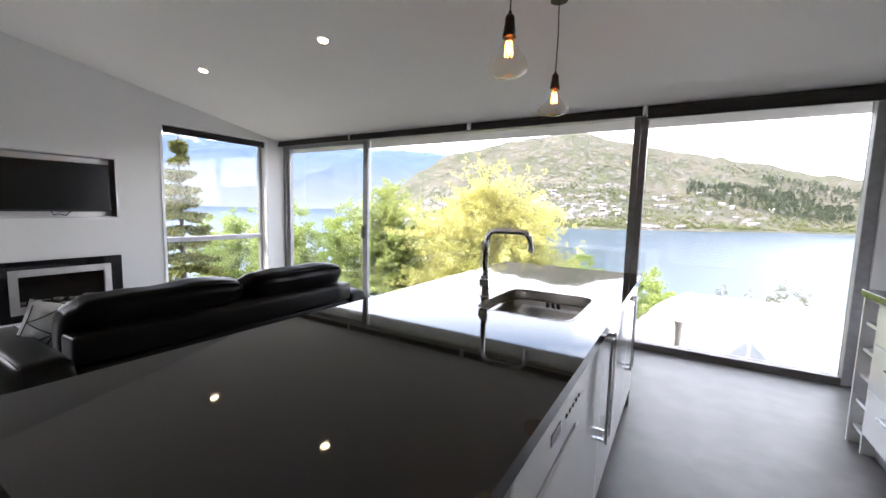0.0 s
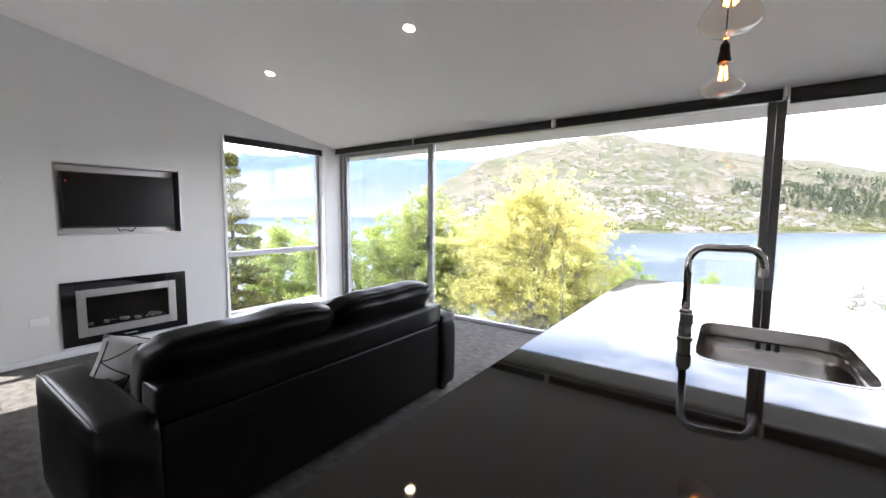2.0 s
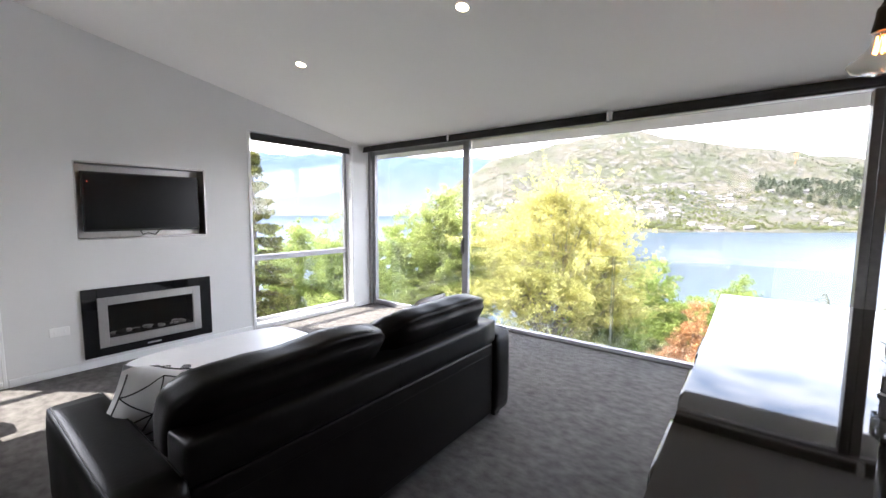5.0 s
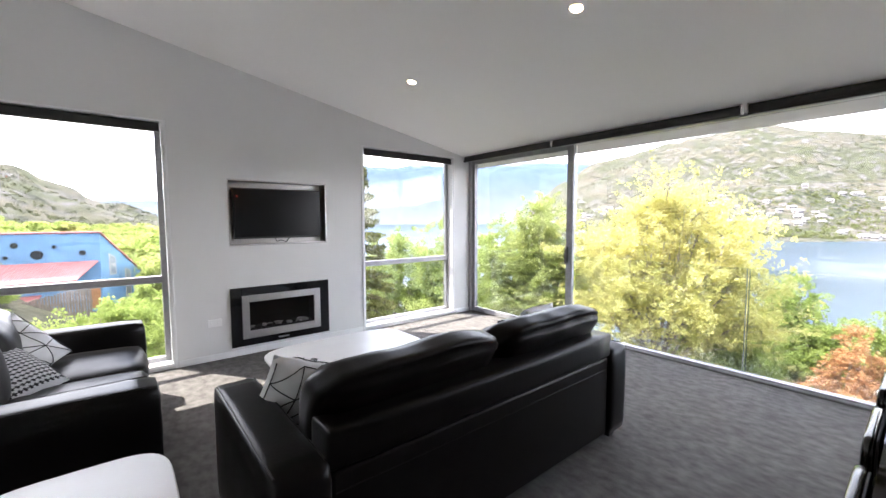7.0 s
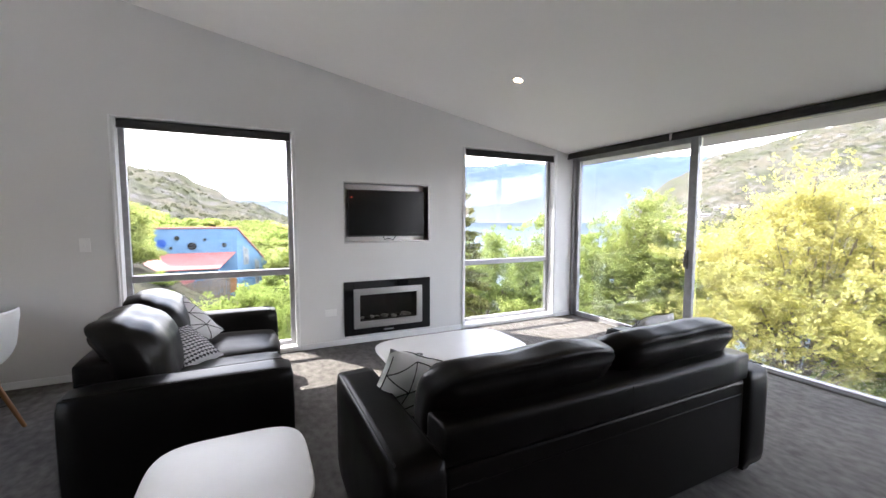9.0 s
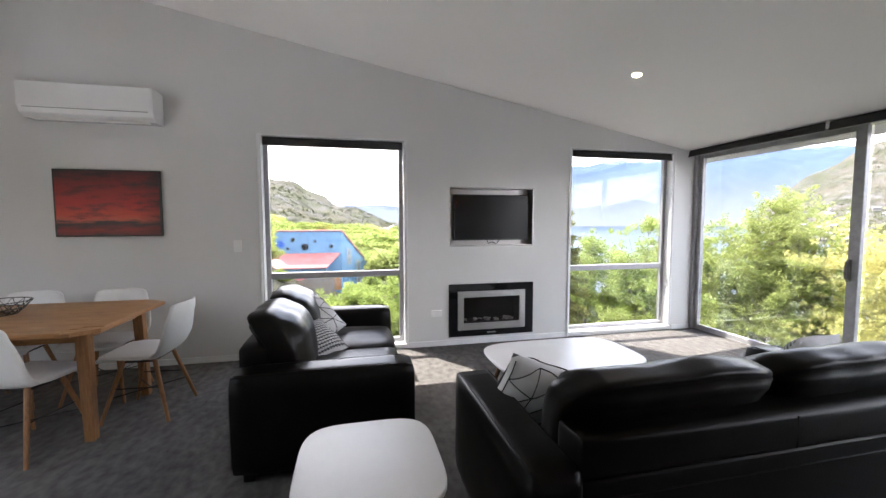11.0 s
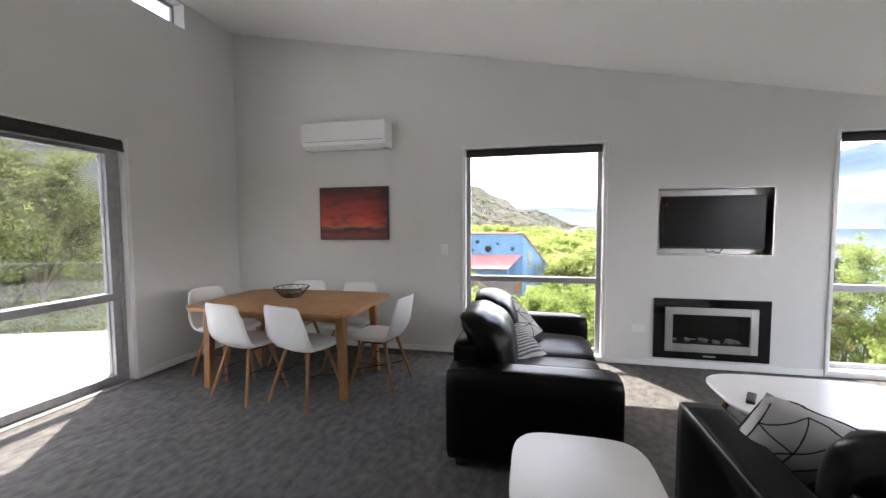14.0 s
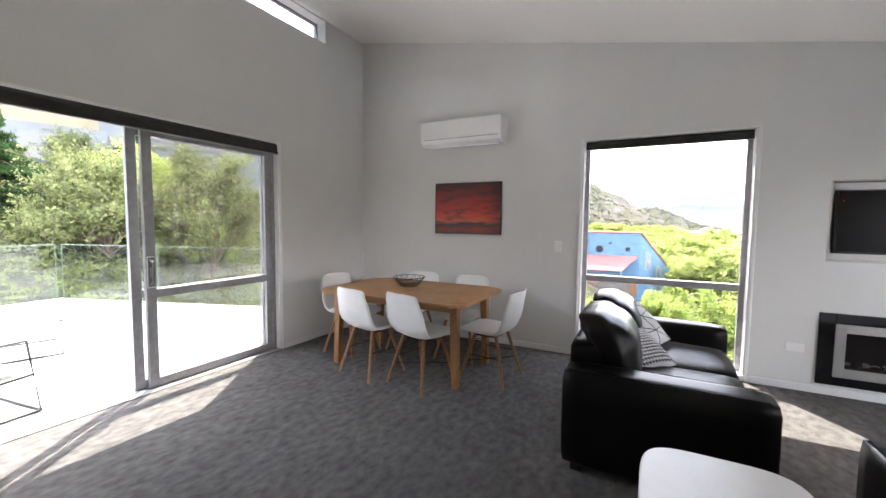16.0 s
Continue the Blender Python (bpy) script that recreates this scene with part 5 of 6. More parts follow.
def ground_height(x, y):
    r = math.hypot(x, y)
    bearing = math.degrees(math.atan2(-x, y))
    n1 = noise.fractal(Vector((x, y, 0)) * 0.013, 0.9, 2.1, 5)
    n2 = noise.fractal(Vector((x, y, 7)) * 0.06, 0.9, 2.0, 3)
    # the home slope: down to the lake in front, up behind
    down = -4.6 - 0.30 * max(0.0, y - 7) - 0.055 * max(0.0, -x - 9) + 0.6 * n2
    up = -0.5 + 0.34 * max(0.0, -11 - y) - 0.02 * max(0.0, -x - 12)
    up = min(up, 0.33 * r * 0.5 + 8)
    k = smooth(4.5, -9.0, y - 0.10 * (x + 9) if x < -9 else y)
    h = down + (up - down) * k + n2 * 0.25 + n1 * min(6.0, r * 0.02)
    if y < 0 and r > 120:
        h += 0.10 * (r - 120) * smooth(92, 112, abs(bearing)) * (1 + 0.4 * n1)
    if -65 < bearing < 100 and r > 60 and y > -150:
        shore = 760 + 320 * smooth(10, -20, bearing) + 40 * noise.noise(Vector((bearing * 0.15, 0, 0))) + 2500 * smooth(36, 44, bearing)
        if bearing > 76:
            shore = 160 + 600 * smooth(100, 76, bearing)
        if r < shore:
            h = max(h, LAKE - 4.0) if h > LAKE else LAKE - 4.0
            if r > shore - 60:
                h = max(h, LAKE - 4.0 * (shore - r) / 60)
        else:
            top = 1.4 + 1750 * math.tan(radians(ridge(bearing)))
            s = (r - shore) / max(1.0, 1750 - shore)
            rise = LAKE + 1.2 + (top - LAKE) * (0.16 * smooth(0, 0.35, s) + 0.84 * smooth(0.18, 1.0, s))
            rough = 26 * smooth(0.15, 0.5, s) * noise.fractal(Vector((x, y, 3)) * 0.006, 0.8, 2.2, 7)
            far = rise + rough - 60 * smooth(1.0, 1.7, s)
            if bearing > 76:
                far = LAKE + 2 + 14 * smooth(0, 1, (r - shore) / 300) + 4 * n1
                if k > 0.02:
                    far = max(far, h * k + far * (1 - k))
            h = far if bearing > 76 else max(far, LAKE + 0.5)
    if 80 < bearing < 140 and r > 150:
        s = smooth(170, 760, r) * (1 - 0.25 * smooth(800, 1500, r))
        hill = LAKE + 4 + (760 * math.tan(radians(west_ridge(bearing))) + 30) * s + 16 * n1 * s + 9 * s * noise.fractal(Vector((x, y, 3)) * 0.012, 0.8, 2.2, 5)
        h = h + (hill - h) * smooth(80, 86, bearing) * smooth(140, 122, bearing) * smooth(150, 240, r)
    return h


radii = [0.0] + [5.0 * 1.052 ** i for i in range(134)]
verts, faces, turns = [], [], 420
for r in radii:
    for j in range(turns):
        q = math.tau * j / turns
        x, y = -2.0 + r * math.sin(q), r * math.cos(q)
        verts.append((x, y, -5.2 if r < 5.5 else ground_height(x, y)))
for i in range(len(radii) - 1):
    for j in range(turns):
        k = (j + 1) % turns
        faces.append((i * turns + j, (i + 1) * turns + j, (i + 1) * turns + k, i * turns + k))
# keep the sheet under the house and the terrace
for i, (x, y, z) in enumerate(verts):
    if -8 < x < 5 and -12.5 < y < 6.5:
        verts[i] = (x, y, min(z, -0.9 if y < -4.5 else -4.0))
me = bpy.data.meshes.new("ground")
me.from_pydata(verts, [], faces)
me.polygons.foreach_set("use_smooth", [True] * len(faces))
me.materials.append(M["ground"])
ground_ob = tagged(new("ground", me), "grassy and rocky hillsides falling to the lake and rising beyond it", "ground", "", "structure")

bm = bmesh.new()
bmesh.ops.create_circle(bm, cap_ends=True, radius=4600, segments=96)
bmesh.ops.translate(bm, vec=(0, 0, LAKE), verts=bm.verts)
structure("water", bm, M["water"], "rippled blue-grey lake water", category="lake")

# far ranges, their aerial haze put into the surface colour
def range_of(name, r0, b0, b1, height, seed, mat, label):
    vs, fs, nu, nv = [], [], 300, 48
    for i in range(nu + 1):
        b = b0 + (b1 - b0) * i / nu
        for j in range(nv + 1):
            s = j / nv
            e = height(b) + 0.9 * s * s * noise.fractal(Vector((b * 0.14 + seed, s * 2.5, 0)), 0.8, 2.1, 5)
            top = r0 * 1.25 * math.tan(radians(max(0.3, e)))
            r = r0 * (1 + 0.3 * s)
            x, y = -r * math.sin(radians(b)), r * math.cos(radians(b))
            z = LAKE + (top - LAKE) * s ** 1.1 + (1 - abs(2 * s - 1)) * 80 * (0.5 - abs(noise.fractal(Vector((x, y, seed * 90)) * 0.0011, 0.9, 2.2, 4)))
            vs.append((x, y, z))
    for i in range(nu):
        for j in range(nv):
            a = i * (nv + 1) + j
            fs.append((a, a + 1, a + nv + 2, a + nv + 1))
    m_ = bpy.data.meshes.new(name)
    m_.from_pydata(vs, [], fs)
    m_.polygons.foreach_set("use_smooth", [True] * len(fs))
    m_.materials.append(mat)
    return tagged(new(name, m_), label, "mountain", "", "structure")


# Haze painted into the base colour: pale low down, bluer higher, then snow.
haze = bpy.data.materials.new("haze_painted_mountain")
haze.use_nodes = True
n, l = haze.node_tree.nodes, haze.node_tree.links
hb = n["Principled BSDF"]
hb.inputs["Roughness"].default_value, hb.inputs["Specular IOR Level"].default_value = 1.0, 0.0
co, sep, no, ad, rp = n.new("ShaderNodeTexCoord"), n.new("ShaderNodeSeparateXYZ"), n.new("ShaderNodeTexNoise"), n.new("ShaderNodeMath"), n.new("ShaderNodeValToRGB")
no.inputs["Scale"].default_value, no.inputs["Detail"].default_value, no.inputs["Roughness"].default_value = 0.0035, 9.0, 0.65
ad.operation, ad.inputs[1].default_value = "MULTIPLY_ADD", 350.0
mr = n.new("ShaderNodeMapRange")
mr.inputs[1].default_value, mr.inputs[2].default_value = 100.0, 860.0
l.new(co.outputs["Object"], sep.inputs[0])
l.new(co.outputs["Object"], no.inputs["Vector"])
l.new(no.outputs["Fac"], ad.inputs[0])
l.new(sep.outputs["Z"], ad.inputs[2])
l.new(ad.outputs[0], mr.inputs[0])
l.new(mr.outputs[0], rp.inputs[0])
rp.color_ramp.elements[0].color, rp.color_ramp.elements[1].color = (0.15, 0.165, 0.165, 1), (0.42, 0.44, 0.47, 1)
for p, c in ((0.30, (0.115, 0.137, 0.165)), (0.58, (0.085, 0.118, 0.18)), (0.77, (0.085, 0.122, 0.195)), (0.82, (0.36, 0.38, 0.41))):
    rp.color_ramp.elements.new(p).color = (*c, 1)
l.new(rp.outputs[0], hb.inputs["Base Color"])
range_of("backdrop_range", 3000, 26, 84, lambda b: 8.6 - 0.055 * abs(b - 44) - 5.2 * smooth(66, 84, b), 2.0, haze, "distant mountain range painted in haze blue, with snow on its crest")
range_of("backdrop_far_hills", 3200, 76, 106, lambda b: 2.3, 9.0, haze, "distant hills painted in pale haze blue above the valley")

# terrace
deck_pts = [(-6.5, -4.08), (1.6, -4.08), (1.6, -9.8), (-4.4, -9.8)]
bm = bmesh.new()
hexa(bm, [(*p, -1.4) for p in deck_pts[::-1]] + [(*p, -0.05) for p in deck_pts[::-1]])
structure("terrace", bm, M["concrete"], "pale sunlit concrete terrace", category="terrace")
tb = thing("glass_balustrade", pose(-4.4, -9.8, -0.05), "frameless clear glass balustrade round the terrace", "balustrade")


def rail_run(a, b, n_):
    a, b = Vector(a), Vector(b)
    d = (b - a).normalized()
    s = Vector((-d.y, d.x, 0)) * 0.006
    for i in range(n_):
        p, q = a + (b - a) * (i / n_) + d * 0.008, a + (b - a) * ((i + 1) / n_) - d * 0.008
        bm = hexa(bmesh.new(), [p - s, q - s, q + s, p + s, p - s + Vector((0, 0, 0.98)), q - s + Vector((0, 0, 0.98)), q + s + Vector((0, 0, 0.98)), p + s + Vector((0, 0, 0.98))])
        g = part("panel", bm, M["glass_rail"], tb)
        g.visible_shadow = False
        for e in (p, q):
            part("panel_edge", tube([e, e + Vector((0, 0, 0.98))], 0.005, 4), M["glass_edge"], tb)
    part("top_edge", tube([a + Vector((0, 0, 0.985)), b + Vector((0, 0, 0.985))], 0.005, 4), M["glass_edge"], tb)


rail_run((0.06, 0.05, 0), (5.9, 0.05, 0), 3)
rail_run((0.0, 0.1, 0), (-1.95, 5.55, 0), 3)

# terrace furniture: thin black sled frames
ot = thing("outdoor_table", pose(-2.98, -6.30, -0.05, 0, 0, -15), "low terrace table on a thin black metal frame", "table")
for y in (-0.38, 0.38):
    part("frame", tube([(-0.22, y, 0.01), (0.30, y, 0.01), (0.30, y, 0.37), (-0.22, y, 0.37)], 0.011, 6, closed=True), M["black_metal"], ot)
for x in (-0.22, 0.30):
    part("cross_bar", tube([(x, -0.38, 0.37), (x, 0.38, 0.37)], 0.011, 6), M["black_metal"], ot)
part("tabletop", box(-0.205, 0.285, -0.365, 0.365, 0.362, 0.376, 0.003, 1), M["concrete"], ot)
oc = thing("outdoor_chair", pose(-2.05, -4.62, -0.05, 0, 0, 8), "terrace lounge chair with black sled frame and pale sling", "chair")
for y in (-0.30, 0.30):
    part("frame", tube([(-0.36, y, 0.012), (0.36, y, 0.012), (0.30, y, 0.56), (-0.30, y, 0.56)], 0.013, 6, closed=True), M["black_metal"], oc)
    part("side_rail", tube([(-0.335, y, 0.30), (0.335, y, 0.26)], 0.011, 6), M["black_metal"], oc)
for x, z in ((-0.36, 0.012), (0.36, 0.012), (0.335, 0.26)):
    part("cross_bar", tube([(x, -0.30, z), (x, 0.30, z)], 0.011, 6), M["black_metal"], oc)
bm = soft_box(0.60, 0.54, 0.07, 0.025, 0.01, 6)
bmesh.ops.translate(bm, vec=(0.02, 0, 0.325), verts=bm.verts)
part("seat", bm, M["concrete"], oc, smooth=True)


# ---- trees ----
def leaf_cloud(centres, radii_, per, size, seed, flat=0.75, needle=False):
    """Many small separate leaves round the given clump centres."""
    rng = np.random.default_rng(seed)
    c = np.repeat(np.asarray(centres, float), per, 0)
    rr = np.repeat(np.asarray(radii_, float), per)[:, None]
    d = rng.normal(size=c.shape)
    d /= np.linalg.norm(d, axis=1, keepdims=True)
    p = c + d * rr * rng.random((len(c), 1)) ** 0.45 * (1, 1, flat)
    u = rng.normal(size=c.shape)
    u /= np.linalg.norm(u, axis=1, keepdims=True)
    w = rng.normal(size=c.shape)
    w -= (w * u).sum(1, keepdims=True) * u
    w /= np.linalg.norm(w, axis=1, keepdims=True)
    s = size * (0.6 + 0.8 * rng.random((len(c), 1)))
    k = 0.22 if needle else 0.55
    v = np.stack([p - u * s, p + w * s * k, p + u * s, p - w * s * k], 1).reshape(-1, 3)
    m_ = bpy.data.meshes.new("crown")
    m_.vertices.add(len(v))
    m_.vertices.foreach_set("co", v.ravel())
    nf = len(c)
    m_.loops.add(nf * 4)
    m_.loops.foreach_set("vertex_index", np.arange(nf * 4))
    m_.polygons.add(nf)
    m_.polygons.foreach_set("loop_start", np.arange(nf) * 4)
    m_.update()
    m_.validate()
    return m_


def tree(name, m, height, radius, mat, label, seed, clumps=119, per=102, size=0.11, base=0.25, airy=0.0, group="trees"):
    """A broadleaf tree: tapered trunk, limbs to every clump, clumps of leaves in an uneven crown."""
    rnd = random.Random(seed)
    t = thing(name, m, label, "tree", group)
    mid = height * (base + 1) / 2
    half = height * (1 - base) / 2
    pts, rad = [], []
    while len(pts) < clumps:
        d = Vector((rnd.gauss(0, 1), rnd.gauss(0, 1), rnd.gauss(0, 1))).normalized()
        lump = 1 + 0.30 * noise.noise(d * 2.1 + Vector((seed * 3.7, 0, 0)))
        k = rnd.random() ** 0.33
        p = Vector((d.x * radius * lump * k, d.y * radius * lump * k, mid + d.z * half * lump * k))
        if noise.noise(p * (1.6 / radius) + Vector((0, seed, 0))) < -0.28 + airy:
            continue
        pts.append(p)
        rad.append(radius * rnd.uniform(0.15, 0.34))
    bm = bmesh.new()
    top = Vector((rnd.uniform(-0.3, 0.3), rnd.uniform(-0.3, 0.3), height * 0.78))
    spine = [Vector((0, 0, -0.8)), Vector((0.02, 0, height * base * 0.7)), Vector((top.x * 0.4, top.y * 0.4, mid)), top]
    tube(spine, max(0.06, height * 0.022), 8, bm, r_end=height * 0.006)
    for i, p in enumerate(pts):
        if i % 2 == 0:
            z = max(height * base * 0.55, p.z - (abs(p.x) + abs(p.y)) * 0.75)
            k = min(1.0, z / (height * 0.78))
            a = Vector((top.x * k, top.y * k, z))
            b = a.lerp(p, 0.5) + Vector((0, 0, -0.06 * radius))
            tube([a, b, p], height * 0.0055, 5, bm, r_end=height * 0.0012)
    part("trunk", bm, M["bark"], t)
    cm = leaf_cloud(pts, rad, per, size, seed)
    cm.materials.append(mat)
    cr = new("crown", cm)
    cr.parent = t
    return t


def limb(bm, a, b, rise, r0, r1, sides, steps):
    """A bent limb from a to b that leaves a steeply; gives its points."""
    mid = a.lerp(b, 0.45) + Vector((0, 0, rise))
    pts = []
    for k in range(steps + 1):
        q = k / steps
        pts.append(a * (1 - q) ** 2 + mid * 2 * q * (1 - q) + b * q * q)
    tube(pts, r0, sides, bm, r_end=r1)
    return pts


def branch_tree(name, m, height, radius, mat, label, seed, stems=9, forks=7, twigs=7, per=14, size=0.05, base=0.12, fat=0.085, spray=0.16, bare=3.0, bark="bark_pale", group="trees"):
    """A tree of many rising stems: stems fork, forks carry twigs, and twigs carry sprays of small leaves."""
    rnd = random.Random(seed * 13 + 5)
    t = thing(name, m, label, "tree", group)
    bm = bmesh.new()
    foot, fork = Vector((0, 0, -0.8)), Vector((rnd.uniform(-0.2, 0.2), rnd.uniform(-0.2, 0.2), height * base))
    tube([foot, foot.lerp(fork, 0.5), fork], fat * 1.5, 8, bm, r_end=fat * 1.1)
    low = height * (base + 0.18)
    centres, spread = [], []

    def on_crown(q, up, k):
        d = Vector((math.cos(q) * math.cos(up), math.sin(q) * math.cos(up), math.sin(up)))
        k *= 1 + 0.16 * noise.noise(d * 2.4 + Vector((seed * 5.1, 0, 0)))
        return Vector((d.x * radius * k, d.y * radius * k, low + max(-0.1, d.z) * (height - low) * k))

    for i in range(stems):
        q = math.tau * (i + rnd.uniform(-0.3, 0.3)) / stems
        up = math.asin(min(0.98, (((i * 7) % stems) + rnd.random()) / stems))
        s_pts = limb(bm, fork + Vector((0, 0, -rnd.random() * height * base * 0.4)), on_crown(q, up, rnd.uniform(0.80, 0.95)), height * 0.10, fat * 0.75, fat * 0.10, 6, 7)
        for j in range(forks):
            at = s_pts[min(7, 2 + (j * 6) // forks)]
            f_pts = limb(bm, at, on_crown(q + rnd.gauss(0, 0.42), max(-0.1, min(1.5, up + rnd.gauss(0.0, 0.34))), rnd.uniform(0.55, 1.0)), height * 0.035, fat * 0.26, fat * 0.06, 5, 4)
            for k in range(twigs):
                a = f_pts[1 + k % 4]
                b = a + (Vector((a.x, a.y, 0)) * (0.9 / radius) + Vector((rnd.gauss(0, 0.7), rnd.gauss(0, 0.7), rnd.gauss(0.45, 0.5)))) * radius * 0.17
                tube([a, b], fat * 0.07, 3, bm, r_end=fat * 0.025)
                out = math.hypot(b.x, b.y) / radius + 0.9 * max(0.0, (b.z - low) / (height - low))
                if rnd.random() > bare * (0.35 + 1.1 * out):
                    continue
                for w in (0.35, 0.7, 1.0):
                    centres.append(a.lerp(b, w))
                    spread.append(spray * rnd.uniform(0.6, 1.35))
    part("trunk", bm, M[bark], t)
    cm = leaf_cloud(centres, spread, per, size, seed, 0.8)
    cm.materials.append(mat)
    cr = new("crown", cm)
    cr.parent = t
    return t


def conifer(name, m, height, radius, mat, label, seed, tiers=26):
    """A spruce: straight trunk and drooping branch fans."""
    rnd = random.Random(seed)
    t = thing(name, m, label, "tree", "conifers")
    bm = tube([(0, 0, -0.6), (0, 0, height)], height * 0.018, 8, r_end=0.01)
    cs, rs = [], []
    for i in range(tiers):
        z = height * (0.10 + 0.88 * i / tiers)
        r = radius * (1 - (i / tiers) ** 0.9) * rnd.uniform(0.75, 1.1)
        for j in range(9):
            q = math.tau * (j + rnd.random()) / 9
            e = Vector((r * math.cos(q), r * math.sin(q), z - 0.22 * r + rnd.uniform(-0.15, 0.15)))
            tube([(0, 0, z), Vector((e.x * 0.55, e.y * 0.55, z - 0.03 * r)), e], 0.025, 4, bm, r_end=0.006)
            for k in (0.3, 0.5, 0.7, 0.85, 1.0):
                cs.append(Vector((0, 0, z)).lerp(e, k) + Vector((0, 0, 0.04)))
                rs.append(0.07 * radius + 0.16 * r * (1.15 - k))
    part("trunk", bm, M["bark"], t)
    cm = leaf_cloud(cs, rs, 22, 0.10, seed, 0.35, True)
    cm.materials.append(mat)
    cr = new("crown", cm)
    cr.parent = t
    return t


def spot(bearing, dist, top, eye=(-0.8, 0.05, 1.4)):
    """A place at a bearing (degrees left of +y) and distance, and the height of a point seen there at that angle."""
    return eye[0] - dist * math.sin(radians(bearing)), eye[1] + dist * math.cos(radians(bearing)), eye[2] + dist * math.tan(radians(top))


TALL = {}


def plant(kind, bearing, dist, top, radius, mat, label, seed, h=None, **kw):
    x, y, z = spot(bearing, dist, top)
    g = ground_height(x, y) - 0.1
    if h is not None:
        g = max(g, z - h)
    TALL[seed] = z - g
    return kind("tree", pose(x, y, g, 0, 0, seed * 40), z - g, radius, mat, label, seed, **kw)


plant(branch_tree, 23.0, 20.0, 5.0, 4.35, M["leaf_yellow"], "large spreading tree in yellow-green spring leaf", 1, stems=24, forks=10, twigs=10, per=15, size=0.060, base=0.24, fat=0.10, spray=0.23, bare=0.62)
plant(branch_tree, 37.5, 23.0, 3.4, 2.9, M["leaf_spring"], "yellow-green spring tree beside the big one", 2, stems=16, forks=9, twigs=9, per=20, size=0.06, base=0.18, spray=0.24)
plant(branch_tree, 43.5, 25.0, 0.9, 2.2, M["leaf_green"], "fresh green tree in spring leaf", 3, stems=12, forks=7, twigs=8, per=20, size=0.06, base=0.2, spray=0.24)
plant(branch_tree, 51.0, 18.0, 0.4, 2.0, M["leaf_green"], "fresh green tree in spring leaf", 4, stems=12, forks=7, twigs=8, per=20, size=0.055, base=0.15, spray=0.22)
plant(branch_tree, 58.5, 20.0, -0.8, 2.2, M["leaf_green"], "fresh green tree in spring leaf", 5, stems=12, forks=7, twigs=8, per=18, size=0.055, base=0.15, spray=0.22)
plant(conifer, 63.2, 12.5, 8.6, 2.0, M["leaf_spruce"], "airy spruce with drooping yellow-tipped branches", 6, tiers=20)
plant(branch_tree, 9.5, 27.0, -6.4, 2.7, M["leaf_green"], "rounded green tree below the window", 7, stems=13, forks=8, twigs=8, per=22, size=0.075, base=0.12, spray=0.28)
plant(branch_tree, 17.0, 22.0, -10.0, 2.6, M["leaf_green"], "low green tree below the window", 8, stems=13, forks=7, twigs=8, per=20, size=0.07, base=0.10, spray=0.26)
plant(branch_tree, 5.8, 17.0, -11.6, 1.35, M["leaf_orange"], "small tree with orange leaves", 9, stems=10, forks=7, twigs=7, per=14, size=0.05, base=0.15, spray=0.16)
plant(branch_tree, 2.0, 24.0, -8.0, 2.2, M["leaf_green"], "light green tree beside the white roof", 10, stems=12, forks=7, twigs=8, per=22, size=0.07, base=0.12, spray=0.26)
plant(branch_tree, -7.3, 34.0, -7.9, 1.7, M["leaf_grey"], "sparse grey-green tree behind the white roof", 11, stems=9, forks=7, twigs=7, per=9, size=0.065, base=0.25, spray=0.22)
plant(branch_tree, -12.2, 33.0, -7.3, 2.2, M["leaf_grey"], "sparse grey-green tree behind the white roof", 12, stems=9, forks=7, twigs=7, per=9, size=0.065, base=0.25, spray=0.24)
plant(branch_tree, 12.0, 14.0, -17.5, 1.5, M["leaf_mid"], "green shrub on the bank", 13, stems=9, forks=6, twigs=7, per=16, size=0.05, base=0.05)
plant(branch_tree, 24.0, 13.0, -18.5, 1.6, M["leaf_green"], "green shrub on the bank", 14, stems=9, forks=6, twigs=7, per=16, size=0.05, base=0.05)
plant(branch_tree, 76.0, 15.0, -11.0, 2.0, M["leaf_green"], "bright green shrub outside the window", 15, stems=11, forks=7, twigs=7, per=18, size=0.055, base=0.05, spray=0.2)
plant(branch_tree, 85.5, 17.0, -7.6, 2.2, M["leaf_green"], "bright green shrub outside the window", 16, stems=11, forks=7, twigs=7, per=18, size=0.055, base=0.05, spray=0.2)
plant(branch_tree, 91.5, 17.0, -9.0, 1.9, M["leaf_green"], "bright green shrub outside the window", 17, stems=11, forks=7, twigs=7, per=18, size=0.055, base=0.05, spray=0.2)
plant(branch_tree, 101.0, 17.0, -9.8, 1.9, M["leaf_spring"], "green shrub outside the window", 18, stems=11, forks=7, twigs=7, per=18, size=0.055, base=0.05, spray=0.2)
plant(branch_tree, 104.2, 38.0, 2.6, 3.0, M["leaf_spring"], "tall olive-green tree beside the blue house", 22, stems=13, forks=8, twigs=8, per=16, size=0.09, base=0.15, spray=0.34)
plant(branch_tree, 102.6, 43.0, -2.2, 2.4, M["leaf_spring"], "olive-green tree beside the blue house", 23, stems=11, forks=7, twigs=8, per=15, size=0.085, base=0.12, spray=0.32)
plant(branch_tree, 100.5, 38.0, -7.0, 1.6, M["leaf_green"], "bright green shrub before the blue house", 24, stems=10, forks=6, twigs=7, per=15, size=0.075, base=0.08, spray=0.28)
plant(branch_tree, 88.0, 40.0, -7.6, 1.7, M["leaf_green"], "bright green shrub before the blue house", 25, stems=10, forks=6, twigs=7, per=15, size=0.075, base=0.08, spray=0.28)
